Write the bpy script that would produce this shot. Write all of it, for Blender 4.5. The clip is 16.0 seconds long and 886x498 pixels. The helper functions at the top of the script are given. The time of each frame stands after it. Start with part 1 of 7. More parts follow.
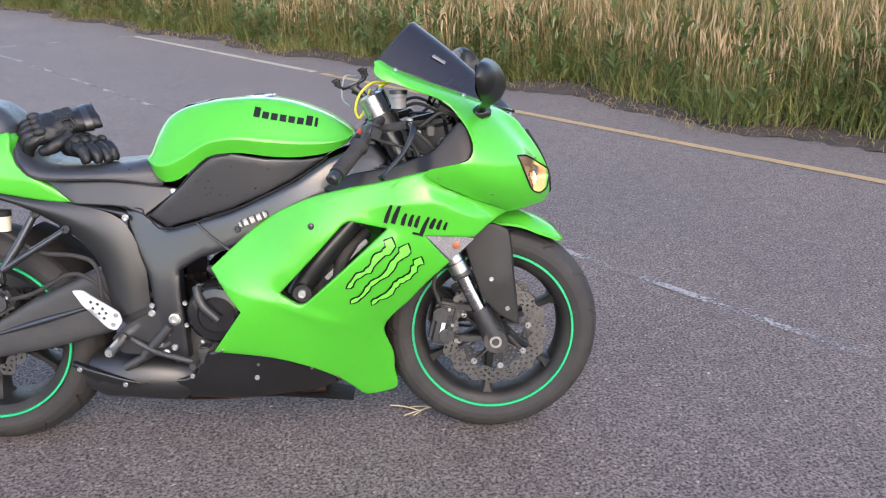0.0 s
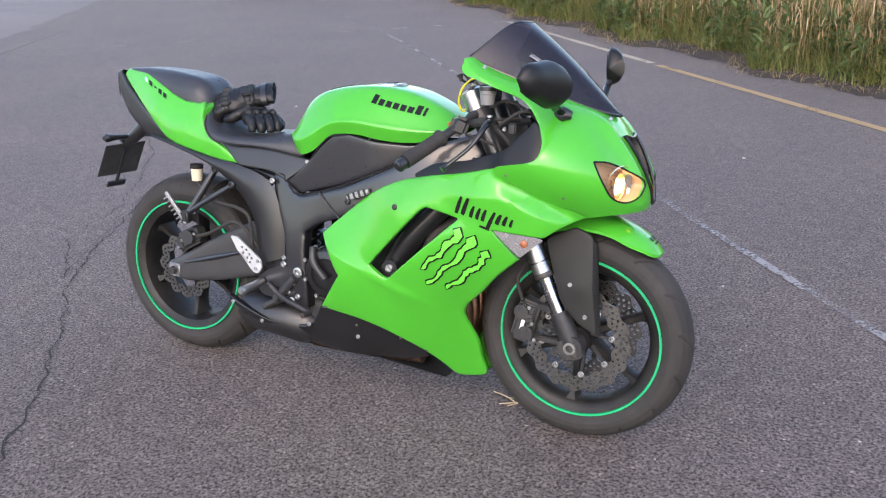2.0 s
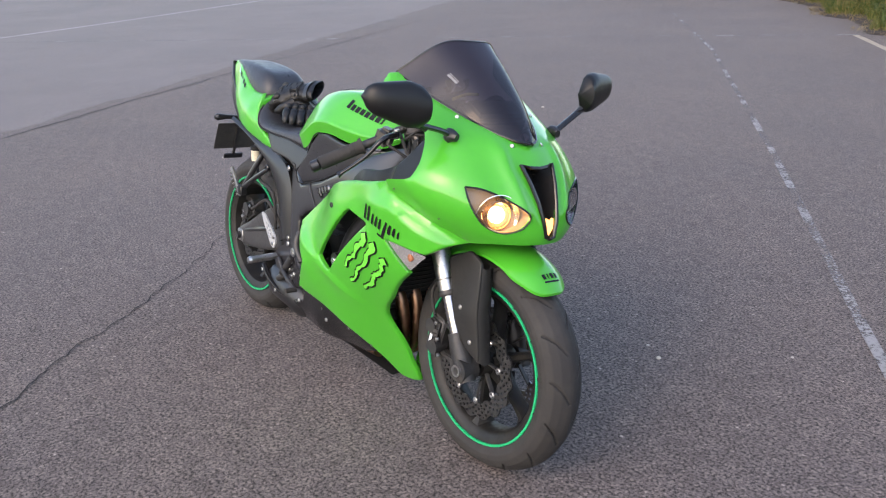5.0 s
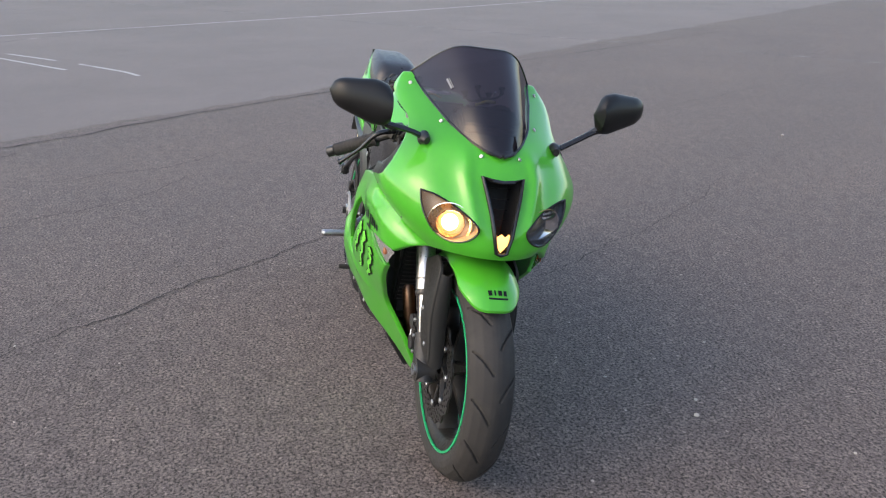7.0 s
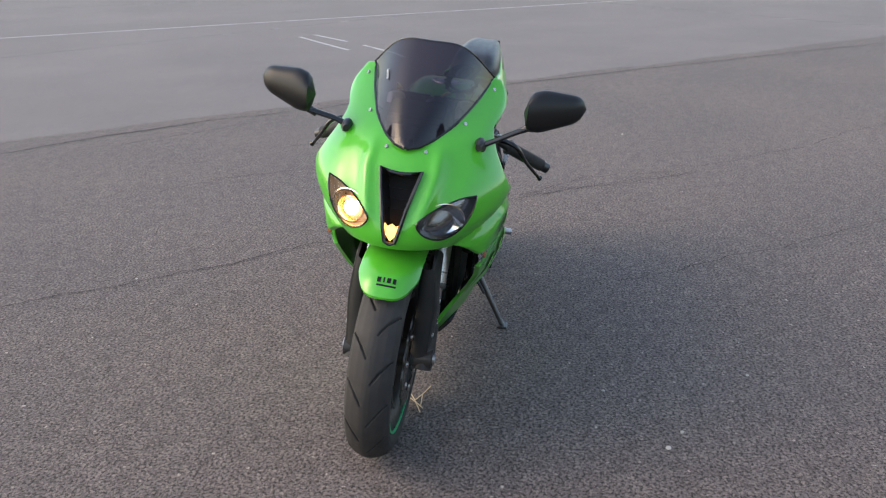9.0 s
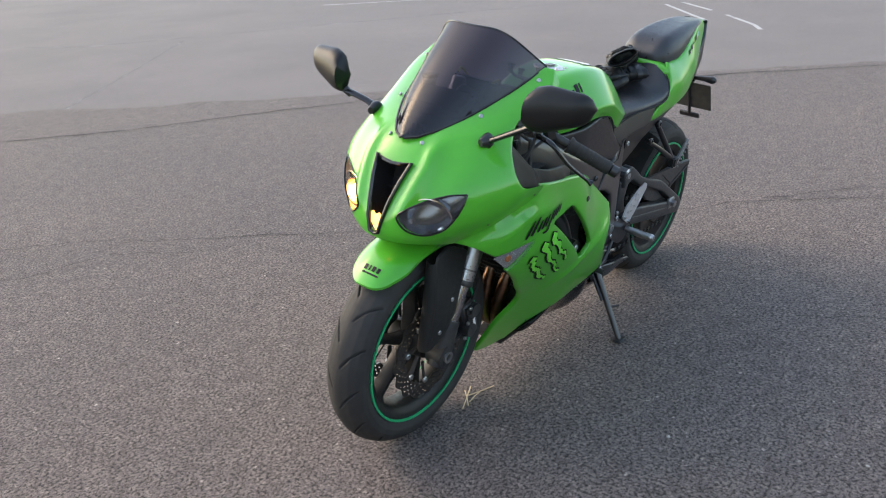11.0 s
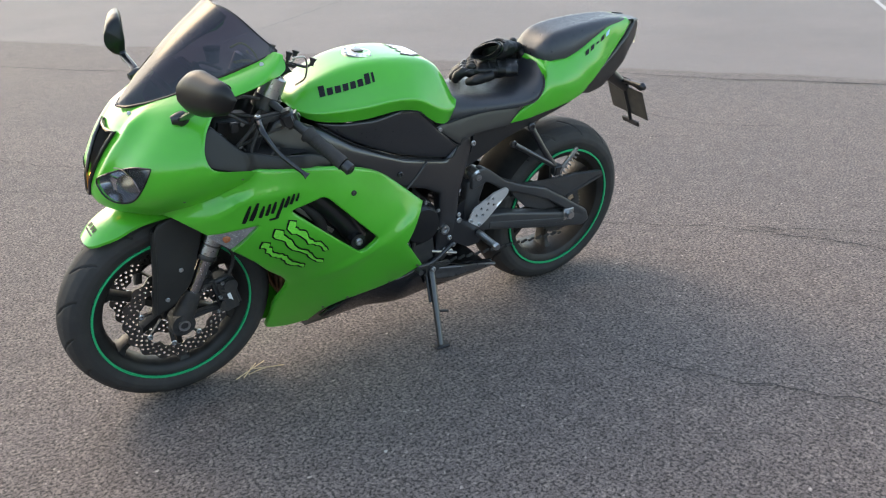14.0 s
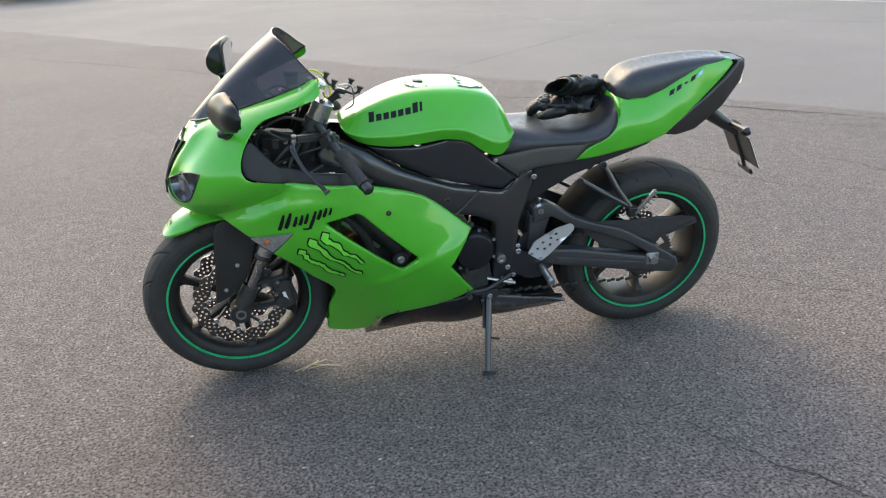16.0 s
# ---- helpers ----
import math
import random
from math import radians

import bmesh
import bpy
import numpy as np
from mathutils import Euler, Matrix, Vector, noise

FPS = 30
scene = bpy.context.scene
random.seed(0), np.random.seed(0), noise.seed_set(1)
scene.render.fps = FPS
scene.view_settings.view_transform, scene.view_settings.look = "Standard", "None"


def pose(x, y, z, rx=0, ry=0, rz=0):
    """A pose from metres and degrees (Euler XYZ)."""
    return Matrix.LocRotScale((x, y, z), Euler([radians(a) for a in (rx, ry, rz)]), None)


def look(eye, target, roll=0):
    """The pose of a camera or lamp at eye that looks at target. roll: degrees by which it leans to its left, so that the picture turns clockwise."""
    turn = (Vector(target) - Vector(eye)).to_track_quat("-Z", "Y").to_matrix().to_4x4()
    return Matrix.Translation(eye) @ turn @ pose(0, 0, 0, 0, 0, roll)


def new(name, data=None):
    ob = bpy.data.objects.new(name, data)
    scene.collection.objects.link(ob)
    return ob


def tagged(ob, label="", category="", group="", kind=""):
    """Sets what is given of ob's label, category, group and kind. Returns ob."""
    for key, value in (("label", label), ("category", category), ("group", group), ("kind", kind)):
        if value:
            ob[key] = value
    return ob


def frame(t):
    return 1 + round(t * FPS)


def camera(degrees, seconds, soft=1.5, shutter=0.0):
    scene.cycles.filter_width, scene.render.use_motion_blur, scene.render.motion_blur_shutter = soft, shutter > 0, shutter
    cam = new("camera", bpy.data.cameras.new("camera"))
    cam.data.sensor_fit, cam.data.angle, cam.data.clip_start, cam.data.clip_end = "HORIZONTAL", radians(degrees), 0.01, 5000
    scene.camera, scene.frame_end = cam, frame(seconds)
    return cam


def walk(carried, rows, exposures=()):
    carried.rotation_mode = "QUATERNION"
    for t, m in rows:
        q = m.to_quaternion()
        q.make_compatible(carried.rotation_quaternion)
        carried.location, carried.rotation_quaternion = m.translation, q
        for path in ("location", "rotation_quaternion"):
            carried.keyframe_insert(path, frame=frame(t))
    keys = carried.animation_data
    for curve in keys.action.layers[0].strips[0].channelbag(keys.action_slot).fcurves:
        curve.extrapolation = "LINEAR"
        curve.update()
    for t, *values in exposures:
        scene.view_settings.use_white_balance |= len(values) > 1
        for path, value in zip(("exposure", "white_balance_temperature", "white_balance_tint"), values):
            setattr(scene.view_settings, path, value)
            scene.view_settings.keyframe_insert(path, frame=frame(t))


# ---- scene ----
cam = camera(56.9, 16.0, soft=1.15)
PATH = [
    (0, (0.478, -2.088, 1.364), (0.553, -0.224, 0.644), -0.3),
    (0.5, (0.71, -2.125, 1.369), (0.498, -0.277, 0.634), -0.5),
    (1, (0.956, -2.172, 1.385), (0.459, -0.378, 0.654), -2.5),
    (1.5, (1.124, -2.065, 1.372), (0.477, -0.318, 0.645), -2.0),
    (2, (1.266, -1.989, 1.385), (0.445, -0.319, 0.654), -2.0),
    (2.5, (1.529, -1.973, 1.391), (0.575, -0.377, 0.654), -1.2),
    (3, (1.697, -1.866, 1.387), (0.602, -0.364, 0.647), -2.4),
    (3.5, (1.824, -1.677, 1.407), (0.654, -0.233, 0.669), -1.6),
    (3.7, (1.884, -1.62, 1.41), (0.655, -0.226, 0.672), -1.7),
    (5.8, (2.494, -1.0, 1.397), (0.836, -0.123, 0.705), -0.5),
    (6, (2.566, -0.919, 1.402), (0.863, -0.132, 0.709), -0.1),
    (6.5, (2.635, -0.734, 1.396), (0.87, -0.104, 0.696), -0.5),
    (7, (2.633, -0.522, 1.408), (0.823, -0.043, 0.705), 0.8),
    (7.5, (2.71, -0.305, 1.403), (0.863, -0.027, 0.688), 0.3),
    (8, (2.841, -0.014, 1.402), (0.97, 0.046, 0.699), -0.7),
    (8.5, (2.793, 0.3, 1.42), (0.932, 0.228, 0.691), -0.6),
    (9, (2.728, 0.535, 1.429), (0.892, 0.235, 0.695), -1.3),
    (9.2, (2.696, 0.638, 1.419), (0.887, 0.214, 0.68), -1.5),
    (11.3, (2.128, 1.514, 1.419), (0.748, 0.296, 0.636), -3.9),
    (11.5, (2.069, 1.577, 1.416), (0.713, 0.343, 0.618), -3.5),
    (12, (1.867, 1.733, 1.392), (0.53, 0.489, 0.578), -1.2),
    (12.5, (1.714, 1.884, 1.401), (0.475, 0.551, 0.571), -1.6),
    (13, (1.561, 2.086, 1.408), (0.485, 0.62, 0.576), -1.7),
    (13.5, (1.398, 2.178, 1.39), (0.341, 0.696, 0.56), -1.3),
    (14, (1.201, 2.26, 1.403), (0.197, 0.736, 0.583), -1.5),
    (14.5, (1.044, 2.418, 1.413), (0.283, 0.754, 0.605), -2.9),
    (15, (0.923, 2.572, 1.423), (0.268, 0.853, 0.638), -2.8),
    (15.5, (0.748, 2.587, 1.418), (0.195, 0.825, 0.649), -2.5),
    (16, (0.559, 2.614, 1.412), (0.168, 0.798, 0.67), -3.0),
]
walk(cam, [(t, look(eye, target, roll)) for t, eye, target, roll in PATH], exposures=[(0.0, 1.95, 6700, 14), (1.8, 1.74, 6650, 15), (3.7, 1.73, 6800, 15), (7.0, 1.52, 7250, 11), (9.0, 1.60, 7450, 10), (11.5, 1.88, 7650, 8), (16.0, 2.07, 7700, 5)])

from mathutils import geometry

# ---------------------------------------------------------------- world and light
SUN_DIR = Vector((0.20, -0.77, 0.60)).normalized()      # towards the sun
world = bpy.data.worlds.new("sky")
scene.world = world
world.use_nodes = True
wt = world.node_tree
wt.nodes.clear()
sky = wt.nodes.new("ShaderNodeTexSky")
sky.sky_type = "NISHITA"
sky.sun_disc = False
sky.sun_elevation = math.asin(SUN_DIR.z)
sky.sun_rotation = math.atan2(SUN_DIR.x, SUN_DIR.y)
sky.dust_density = 1.6
sky.ozone_density = 0.9
bg = wt.nodes.new("ShaderNodeBackground")
bg.inputs["Strength"].default_value = 0.15
wout = wt.nodes.new("ShaderNodeOutputWorld")
wt.links.new(sky.outputs[0], bg.inputs["Color"])
wt.links.new(bg.outputs[0], wout.inputs["Surface"])
sun_data = bpy.data.lights.new("sun", "SUN")
sun_data.energy = 0.14
sun_data.angle = radians(24)
sun_data.color = (1.0, 0.66, 0.40)
sun = new("sun", sun_data)
sun.matrix_world = look(SUN_DIR * 50, (0, 0, 0))


# ---------------------------------------------------------------- materials
def shader(name, base, rough=0.5, metal=0.0):
    m = bpy.data.materials.new(name)
    m.use_nodes = True
    b = m.node_tree.nodes["Principled BSDF"]
    b.inputs["Base Color"].default_value = (*base, 1)
    b.inputs["Roughness"].default_value = rough
    b.inputs["Metallic"].default_value = metal
    return m, m.node_tree, b


def node(t, kind, **ins):
    n = t.nodes.new(kind)
    for k, v in ins.items():
        n.inputs[k.replace("_", " ")].default_value = v
    return n


def noise_of(t, scale, detail=4.0, rough=0.55, coord="Object"):
    c = t.nodes.new("ShaderNodeTexCoord")
    n = node(t, "ShaderNodeTexNoise", Scale=scale, Detail=detail, Roughness=rough)
    t.links.new(c.outputs[coord], n.inputs["Vector"])
    return n


def ramp(t, src, stops):
    r = t.nodes.new("ShaderNodeValToRGB")
    e = r.color_ramp.elements
    while len(e) < len(stops):
        e.new(0.5)
    for el, (p, c) in zip(e, stops):
        el.position, el.color = p, ((*c, 1) if len(c) == 3 else c)
    t.links.new(src, r.inputs[0])
    return r


def mixc(t, fac, a, b, mode="MIX"):
    n = t.nodes.new("ShaderNodeMix")
    n.data_type, n.blend_type = "RGBA", mode
    for v, i in ((fac, 0), (a, 6), (b, 7)):
        if isinstance(v, (int, float)):
            n.inputs[i].default_value = v
        elif isinstance(v, tuple):
            n.inputs[i].default_value = (*v, 1)
        else:
            t.links.new(v, n.inputs[i])
    return n.outputs[2]


def bump(t, b, src, strength=0.2, dist=0.002):
    n = node(t, "ShaderNodeBump", Strength=strength, Distance=dist)
    t.links.new(src, n.inputs["Height"])
    t.links.new(n.outputs[0], b.inputs["Normal"])
    return n


def worn(name, base, rough, metal=0.0, var=0.25, scale=30.0, bumps=0.0, bscale=400.0, coat=0.0, dust=0.0, spec=None):
    """A surface with two scales of variation: blotches, and fine grain in gloss and relief."""
    m, t, b = shader(name, base, rough, metal)
    big = noise_of(t, scale * 0.25)
    fine = noise_of(t, scale * 4)
    mul = mixc(t, 0.5, big.outputs[0], fine.outputs[0])
    r = ramp(t, mul, [(0.3, tuple(c * (1 - var) for c in base)), (0.7, tuple(min(1, c * (1 + var)) for c in base))])
    col = r.outputs[0]
    if dust:
        d = ramp(t, noise_of(t, scale * 0.6, 6).outputs[0], [(0.45, (0, 0, 0)), (0.75, (dust, dust, dust))])
        col = mixc(t, d.outputs[0], col, (0.22, 0.19, 0.15))
    t.links.new(col, b.inputs["Base Color"])
    dr = 0.025 if var < 0.1 else 0.09
    rr = ramp(t, fine.outputs[0], [(0.3, (max(0, rough - dr),) * 3), (0.7, (min(1, rough + dr),) * 3)])
    t.links.new(rr.outputs[0], b.inputs["Roughness"])
    if spec is not None:
        b.inputs["Specular IOR Level"].default_value = spec
    if bumps:
        bump(t, b, noise_of(t, bscale, 2).outputs[0], bumps, 0.001)
    if coat:
        b.inputs["Coat Weight"].default_value = coat
        b.inputs["Coat Roughness"].default_value = 0.045
    return m


M_GREEN = worn("green_paint", (0.055, 0.380, 0.024), 0.34, 0.0, 0.04, 6, 0, coat=0.7, spec=0.3)
M_BLACK = worn("satin_black_plastic", (0.013, 0.013, 0.014), 0.36, 0, 0.06, 20, 0.02, 900, spec=0.65)
M_FRAME = worn("black_frame_paint", (0.014, 0.014, 0.016), 0.30, 0.0, 0.06, 12, 0, 600, coat=0.3, spec=0.7)
M_GLOSS = worn("gloss_black", (0.012, 0.012, 0.013), 0.18, 0, 0.2, 15)
M_MATTE = worn("matte_dark", (0.010, 0.010, 0.0105), 0.7, 0, 0.2, 30, 0.1, 500, dust=0.02, spec=0.3)
M_RUBBER = worn("rubber", (0.031, 0.029, 0.028), 0.72, 0, 0.25, 30, 0.2, 700, dust=0.06, spec=0.3)
M_SEAT = worn("seat_vinyl", (0.028, 0.029, 0.034), 0.36, 0, 0.2, 15, 0.35, 1400)
M_ALU = worn("raw_aluminium", (0.47, 0.47, 0.47), 0.34, 1.0, 0.12, 40, 0.05, 500)
M_STEEL = worn("disc_steel", (0.17, 0.165, 0.16), 0.34, 1.0, 0.25, 60, 0.05, 800, dust=0.08)
M_CHROME2 = worn("polished_slider", (0.42, 0.42, 0.43), 0.2, 1.0, 0.1, 30, dust=0.05)
M_CHROME = worn("chrome", (0.72, 0.72, 0.73), 0.12, 1.0, 0.05, 30)
M_CAST = worn("dark_cast_metal", (0.05, 0.05, 0.052), 0.5, 0.6, 0.3, 30, 0.25, 500, dust=0.25)
M_COPPER = worn("heat_tinted_pipe", (0.30, 0.17, 0.11), 0.38, 1.0, 0.4, 15, 0.05, 400)
M_SHROUD = worn("amber_shroud", (0.75, 0.45, 0.20), 0.3, 0.9, 0.2, 40)
M_STRIPE = worn("green_rim_tape", (0.002, 0.36, 0.135), 0.35, 0, 0.08, 20)
M_CLAW = worn("pale_green_print", (0.14, 0.62, 0.06), 0.35, 0, 0.35, 60)
M_STICKER = worn("black_sticker", (0.005, 0.005, 0.006), 0.5, 0, 0.1, 40, spec=0.25)
M_WHITE = worn("white_print", (0.75, 0.75, 0.75), 0.4, 0, 0.08, 40)
M_BLUEP = worn("pale_blue_print", (0.30, 0.62, 0.72), 0.4, 0, 0.08, 40)
M_AMBER = worn("amber_lens", (0.45, 0.13, 0.04), 0.2, 0, 0.1, 60)
M_YELLOW = worn("yellow_hose", (0.62, 0.60, 0.03), 0.4, 0, 0.1, 40)
M_RED = worn("red_plastic", (0.5, 0.03, 0.02), 0.4, 0, 0.1, 40)
M_PLATE = worn("plate_back", (0.045, 0.043, 0.04), 0.45, 0, 0.3, 40, 0.1, 300, dust=0.2)
M_CLOUD = worn("cloudy_plastic", (0.20, 0.20, 0.205), 0.4, 0, 0.1, 40)
M_RESER = worn("cream_reservoir", (0.62, 0.55, 0.40), 0.4, 0, 0.1, 40)
M_PATTERN = worn("grip_tape", (0.016, 0.016, 0.019), 0.36, 0, 0.12, 30, 0.1, 320, spec=0.8)
M_MIRROR, _, _ = shader("mirror_glass", (0.85, 0.86, 0.88), 0.03, 1.0)


def glass(name, tint, rough=0.03, alpha=0.35, ior=1.5):
    """Tinted thin plastic: part see-through, part glossy."""
    m, t, b = shader(name, tint, rough)
    tr = t.nodes.new("ShaderNodeBsdfTransparent")
    tr.inputs[0].default_value = (*tint, 1)
    mx = t.nodes.new("ShaderNodeMixShader")
    mx.inputs[0].default_value = alpha
    b.inputs["Base Color"].default_value = (*(c * 0.25 for c in tint), 1)
    b.inputs["IOR"].default_value = ior
    t.links.new(tr.outputs[0], mx.inputs[1])
    t.links.new(b.outputs[0], mx.inputs[2])
    t.links.new(mx.outputs[0], t.nodes["Material Output"].inputs["Surface"])
    return m


M_SCREEN = glass("smoked_screen", (0.115, 0.098, 0.135), 0.025, 0.45, 1.75)
M_BOWL = worn("dull_lamp_reflector", (0.22, 0.22, 0.23), 0.18, 1.0, 0.2, 40)
M_SIGNAL = worn("silvered_signal_lens", (0.42, 0.40, 0.39), 0.22, 0.35, 0.3, 60, coat=0.8)
M_LENS2 = worn("frosted_lamp_lens", (0.72, 0.72, 0.74), 0.2, 0, 0.08, 50, coat=0.6)
M_DUSTY = worn("dusty_black_plastic", (0.014, 0.013, 0.012), 0.85, 0, 0.35, 18, 0.2, 400, dust=0.08, spec=0.1)
M_WHEEL = worn("dusty_black_wheel", (0.011, 0.0105, 0.010), 0.5, 0, 0.3, 20, 0.1, 500, dust=0.07, spec=0.35)
M_SHIELD = worn("dark_metal_shield", (0.13, 0.13, 0.135), 0.34, 0.8, 0.15, 20, 0.05, 500)
M_ARM = worn("grey_black_cast_paint", (0.035, 0.035, 0.037), 0.42, 0, 0.2, 25, 0.15, 600, dust=0.08)
M_HEEL = worn("satin_aluminium", (0.72, 0.72, 0.73), 0.42, 0.75, 0.08, 40, 0.05, 500)
M_SHELL = worn("matte_black_shell", (0.008, 0.008, 0.0085), 0.42, 0, 0.06, 20, 0.03, 900, spec=0.35)
M_GUARD = worn("dull_black_plastic", (0.017, 0.0165, 0.016), 0.55, 0, 0.15, 25, 0.15, 500, dust=0.03, spec=0.35)
M_LENS = glass("clear_lens", (0.92, 0.93, 0.95), 0.03, 0.12)


def lamp_mat(name, colour, strength):
    m, t, b = shader(name, colour, 0.2)
    b.inputs["Emission Color"].default_value = (*colour, 1)
    b.inputs["Emission Strength"].default_value = strength
    return m


M_BEAM = worn("silvered_reflector", (0.92, 0.86, 0.74), 0.18, 1.0, 0.05, 40)
M_BULB = lamp_mat("lit_bulb", (1.0, 0.66, 0.33), 9.0)
# the bulb's warm light on its bowl, put into colour and faint emission
M_GLOWB = lamp_mat("lit_bowl", (0.40, 0.26, 0.14), 0.05)
M_PARK = lamp_mat("lit_position_light", (1.0, 0.50, 0.14), 1.0)


# asphalt: coarse warm tarmac round the bike, a smoother greyer lane beyond the seam, its colour raised for glancing sky
def asphalt():
    m, t, b = shader("asphalt", (0.1, 0.1, 0.1), 0.85)
    c = t.nodes.new("ShaderNodeTexCoord")
    vor = node(t, "ShaderNodeTexVoronoi", Scale=125.0)
    t.links.new(c.outputs["Object"], vor.inputs["Vector"])
    pore = noise_of(t, 105, 3, 0.70)
    fine = noise_of(t, 420, 2, 0.6)
    mid = noise_of(t, 14, 5, 0.65)
    big = noise_of(t, 0.7, 4, 0.55)
    stone = ramp(t, vor.outputs["Color"], [(0.0, (0.062, 0.052, 0.048)), (0.35, (0.109, 0.092, 0.086)), (0.80, (0.152, 0.128, 0.119)), (0.93, (0.190, 0.160, 0.147)), (1.0, (0.38, 0.335, 0.30))])
    # shade inside the pores put into the colour, grain between them lightened
    holes = ramp(t, pore.outputs[0], [(0.34, (0.10, 0.095, 0.10)), (0.43, (0.45, 0.44, 0.44)), (0.50, (1.0, 1.0, 1.0)), (0.70, (1.55, 1.52, 1.48))])
    col = mixc(t, 1.0, stone.outputs[0], holes.outputs[0], "MULTIPLY")
    f = ramp(t, fine.outputs[0], [(0.3, (0.80,) * 3), (0.7, (1.20,) * 3)])
    col = mixc(t, 1.0, col, f.outputs[0], "MULTIPLY")
    md = ramp(t, mid.outputs[0], [(0.3, (0.80, 0.79, 0.79)), (0.7, (1.20, 1.19, 1.17))])
    col = mixc(t, 1.0, col, md.outputs[0], "MULTIPLY")
    bd = ramp(t, big.outputs[0], [(0.3, (0.90, 0.90, 0.92)), (0.72, (1.14, 1.10, 1.07))])
    col = mixc(t, 1.0, col, bd.outputs[0], "MULTIPLY")
    # the smoother lane past the seam, its colour also lightened for sky reflected at grazing angles
    sep = t.nodes.new("ShaderNodeSeparateXYZ")
    t.links.new(c.outputs["Object"], sep.inputs[0])

    def plane(ax, ay, off):
        a = t.nodes.new("ShaderNodeMath"); a.operation = "MULTIPLY"; a.inputs[1].default_value = ax
        d = t.nodes.new("ShaderNodeMath"); d.operation = "MULTIPLY_ADD"; d.inputs[1].default_value = ay
        e = t.nodes.new("ShaderNodeMath"); e.operation = "ADD"; e.inputs[1].default_value = off
        t.links.new(sep.outputs[0], a.inputs[0]); t.links.new(sep.outputs[1], d.inputs[0])
        t.links.new(a.outputs[0], d.inputs[2]); t.links.new(d.outputs[0], e.inputs[0])
        return e.outputs[0]
    n = plane(-0.80, -0.60, -4.35)
    wob = t.nodes.new("ShaderNodeMath"); wob.operation = "MULTIPLY_ADD"; wob.inputs[1].default_value = 0.5
    t.links.new(noise_of(t, 1.3, 3).outputs[0], wob.inputs[0]); t.links.new(n, wob.inputs[2])
    lane = ramp(t, wob.outputs[0], [(0.22, (0, 0, 0)), (0.30, (1, 1, 1))])
    grey = ramp(t, noise_of(t, 120, 3).outputs[0], [(0.3, (0.138, 0.125, 0.123)), (0.7, (0.212, 0.193, 0.188))])
    streak = ramp(t, noise_of(t, 0.45, 5, 0.65).outputs[0], [(0.3, (0.82,) * 3), (0.7, (1.2, 1.18, 1.15))])
    g2 = mixc(t, 1.0, grey.outputs[0], streak.outputs[0], "MULTIPLY")
    fac = t.nodes.new("ShaderNodeMath"); fac.operation = "MULTIPLY"; fac.inputs[1].default_value = 0.6
    t.links.new(lane.outputs[0], fac.inputs[0])
    col = mixc(t, fac.outputs[0], col, g2)
    t.links.new(col, b.inputs["Base Color"])
    bump(t, b, pore.outputs[0], 0.55, 0.006)
    b.inputs["Specular IOR Level"].default_value = 0.3
    b.inputs["Roughness"].default_value = 0.9
    b.inputs["Sheen Weight"].default_value = 0.06
    b.inputs["Sheen Roughness"].default_value = 0.45
    return m


M_ASPHALT = asphalt()
M_SOIL = worn("verge_soil", (0.042, 0.033, 0.027), 0.95, 0, 0.45, 8, 0.6, 60)


def line_paint(name, colour, keep):
    """Road paint worn through to the tarmac."""
    m, t, b = shader(name, colour, 0.75)
    n1, n2 = noise_of(t, 60, 5, 0.7), noise_of(t, 3.0, 4, 0.6)
    mx = mixc(t, 0.5, n1.outputs[0], n2.outputs[0])
    w = ramp(t, mx, [(keep - 0.05, (0, 0, 0)), (keep + 0.06, (1, 1, 1))])
    tone = ramp(t, n1.outputs[0], [(0.3, tuple(c * 0.8 for c in colour)), (0.7, colour)])
    t.links.new(tone.outputs[0], b.inputs["Base Color"])
    bare = t.nodes.new("ShaderNodeBsdfTransparent")
    ms = t.nodes.new("ShaderNodeMixShader")
    t.links.new(w.outputs[0], ms.inputs[0])
    t.links.new(bare.outputs[0], ms.inputs[1])
    t.links.new(b.outputs[0], ms.inputs[2])
    t.links.new(ms.outputs[0], t.nodes["Material Output"].inputs["Surface"])
    return m


M_WLINE = line_paint("worn_white_paint", (0.44, 0.43, 0.42), 0.40)
M_CREAM = line_paint("worn_cream_paint", (0.40, 0.34, 0.25), 0.40)
M_FLINE = line_paint("faded_white_paint", (0.27, 0.255, 0.25), 0.505)
M_YLINE = line_paint("worn_yellow_paint", (0.38, 0.265, 0.125), 0.38)
M_CRACK = worn("crack_fill", (0.021, 0.019, 0.018), 0.9, 0, 0.3, 30)


# ---------------------------------------------------------------- mesh helpers
def finish(bm, sharp=38):
    bmesh.ops.recalc_face_normals(bm, faces=bm.faces)
    lim = radians(sharp)
    for f in bm.faces:
        f.smooth = True
    for e in bm.edges:
        e.smooth = len(e.link_faces) == 2 and e.calc_face_angle(0) < lim
    return bm


def part(name, bm, material, parent, label="", sharp=38):
    finish(bm, sharp)
    me = bpy.data.meshes.new(name)
    bm.to_mesh(me)
    bm.free()
    me.materials.append(material)
    ob = new(name, me)
    ob.parent = parent
    return tagged(ob, label)


def from_arrays(name, verts, faces, material, parent=None, smooth=True):
    me = bpy.data.meshes.new(name)
    me.from_pydata(verts, [], faces)
    me.materials.append(material)
    if smooth:
        me.polygons.foreach_set("use_smooth", np.ones(len(me.polygons), dtype=bool))
    me.update()
    ob = new(name, me)
    ob.parent = parent
    return ob


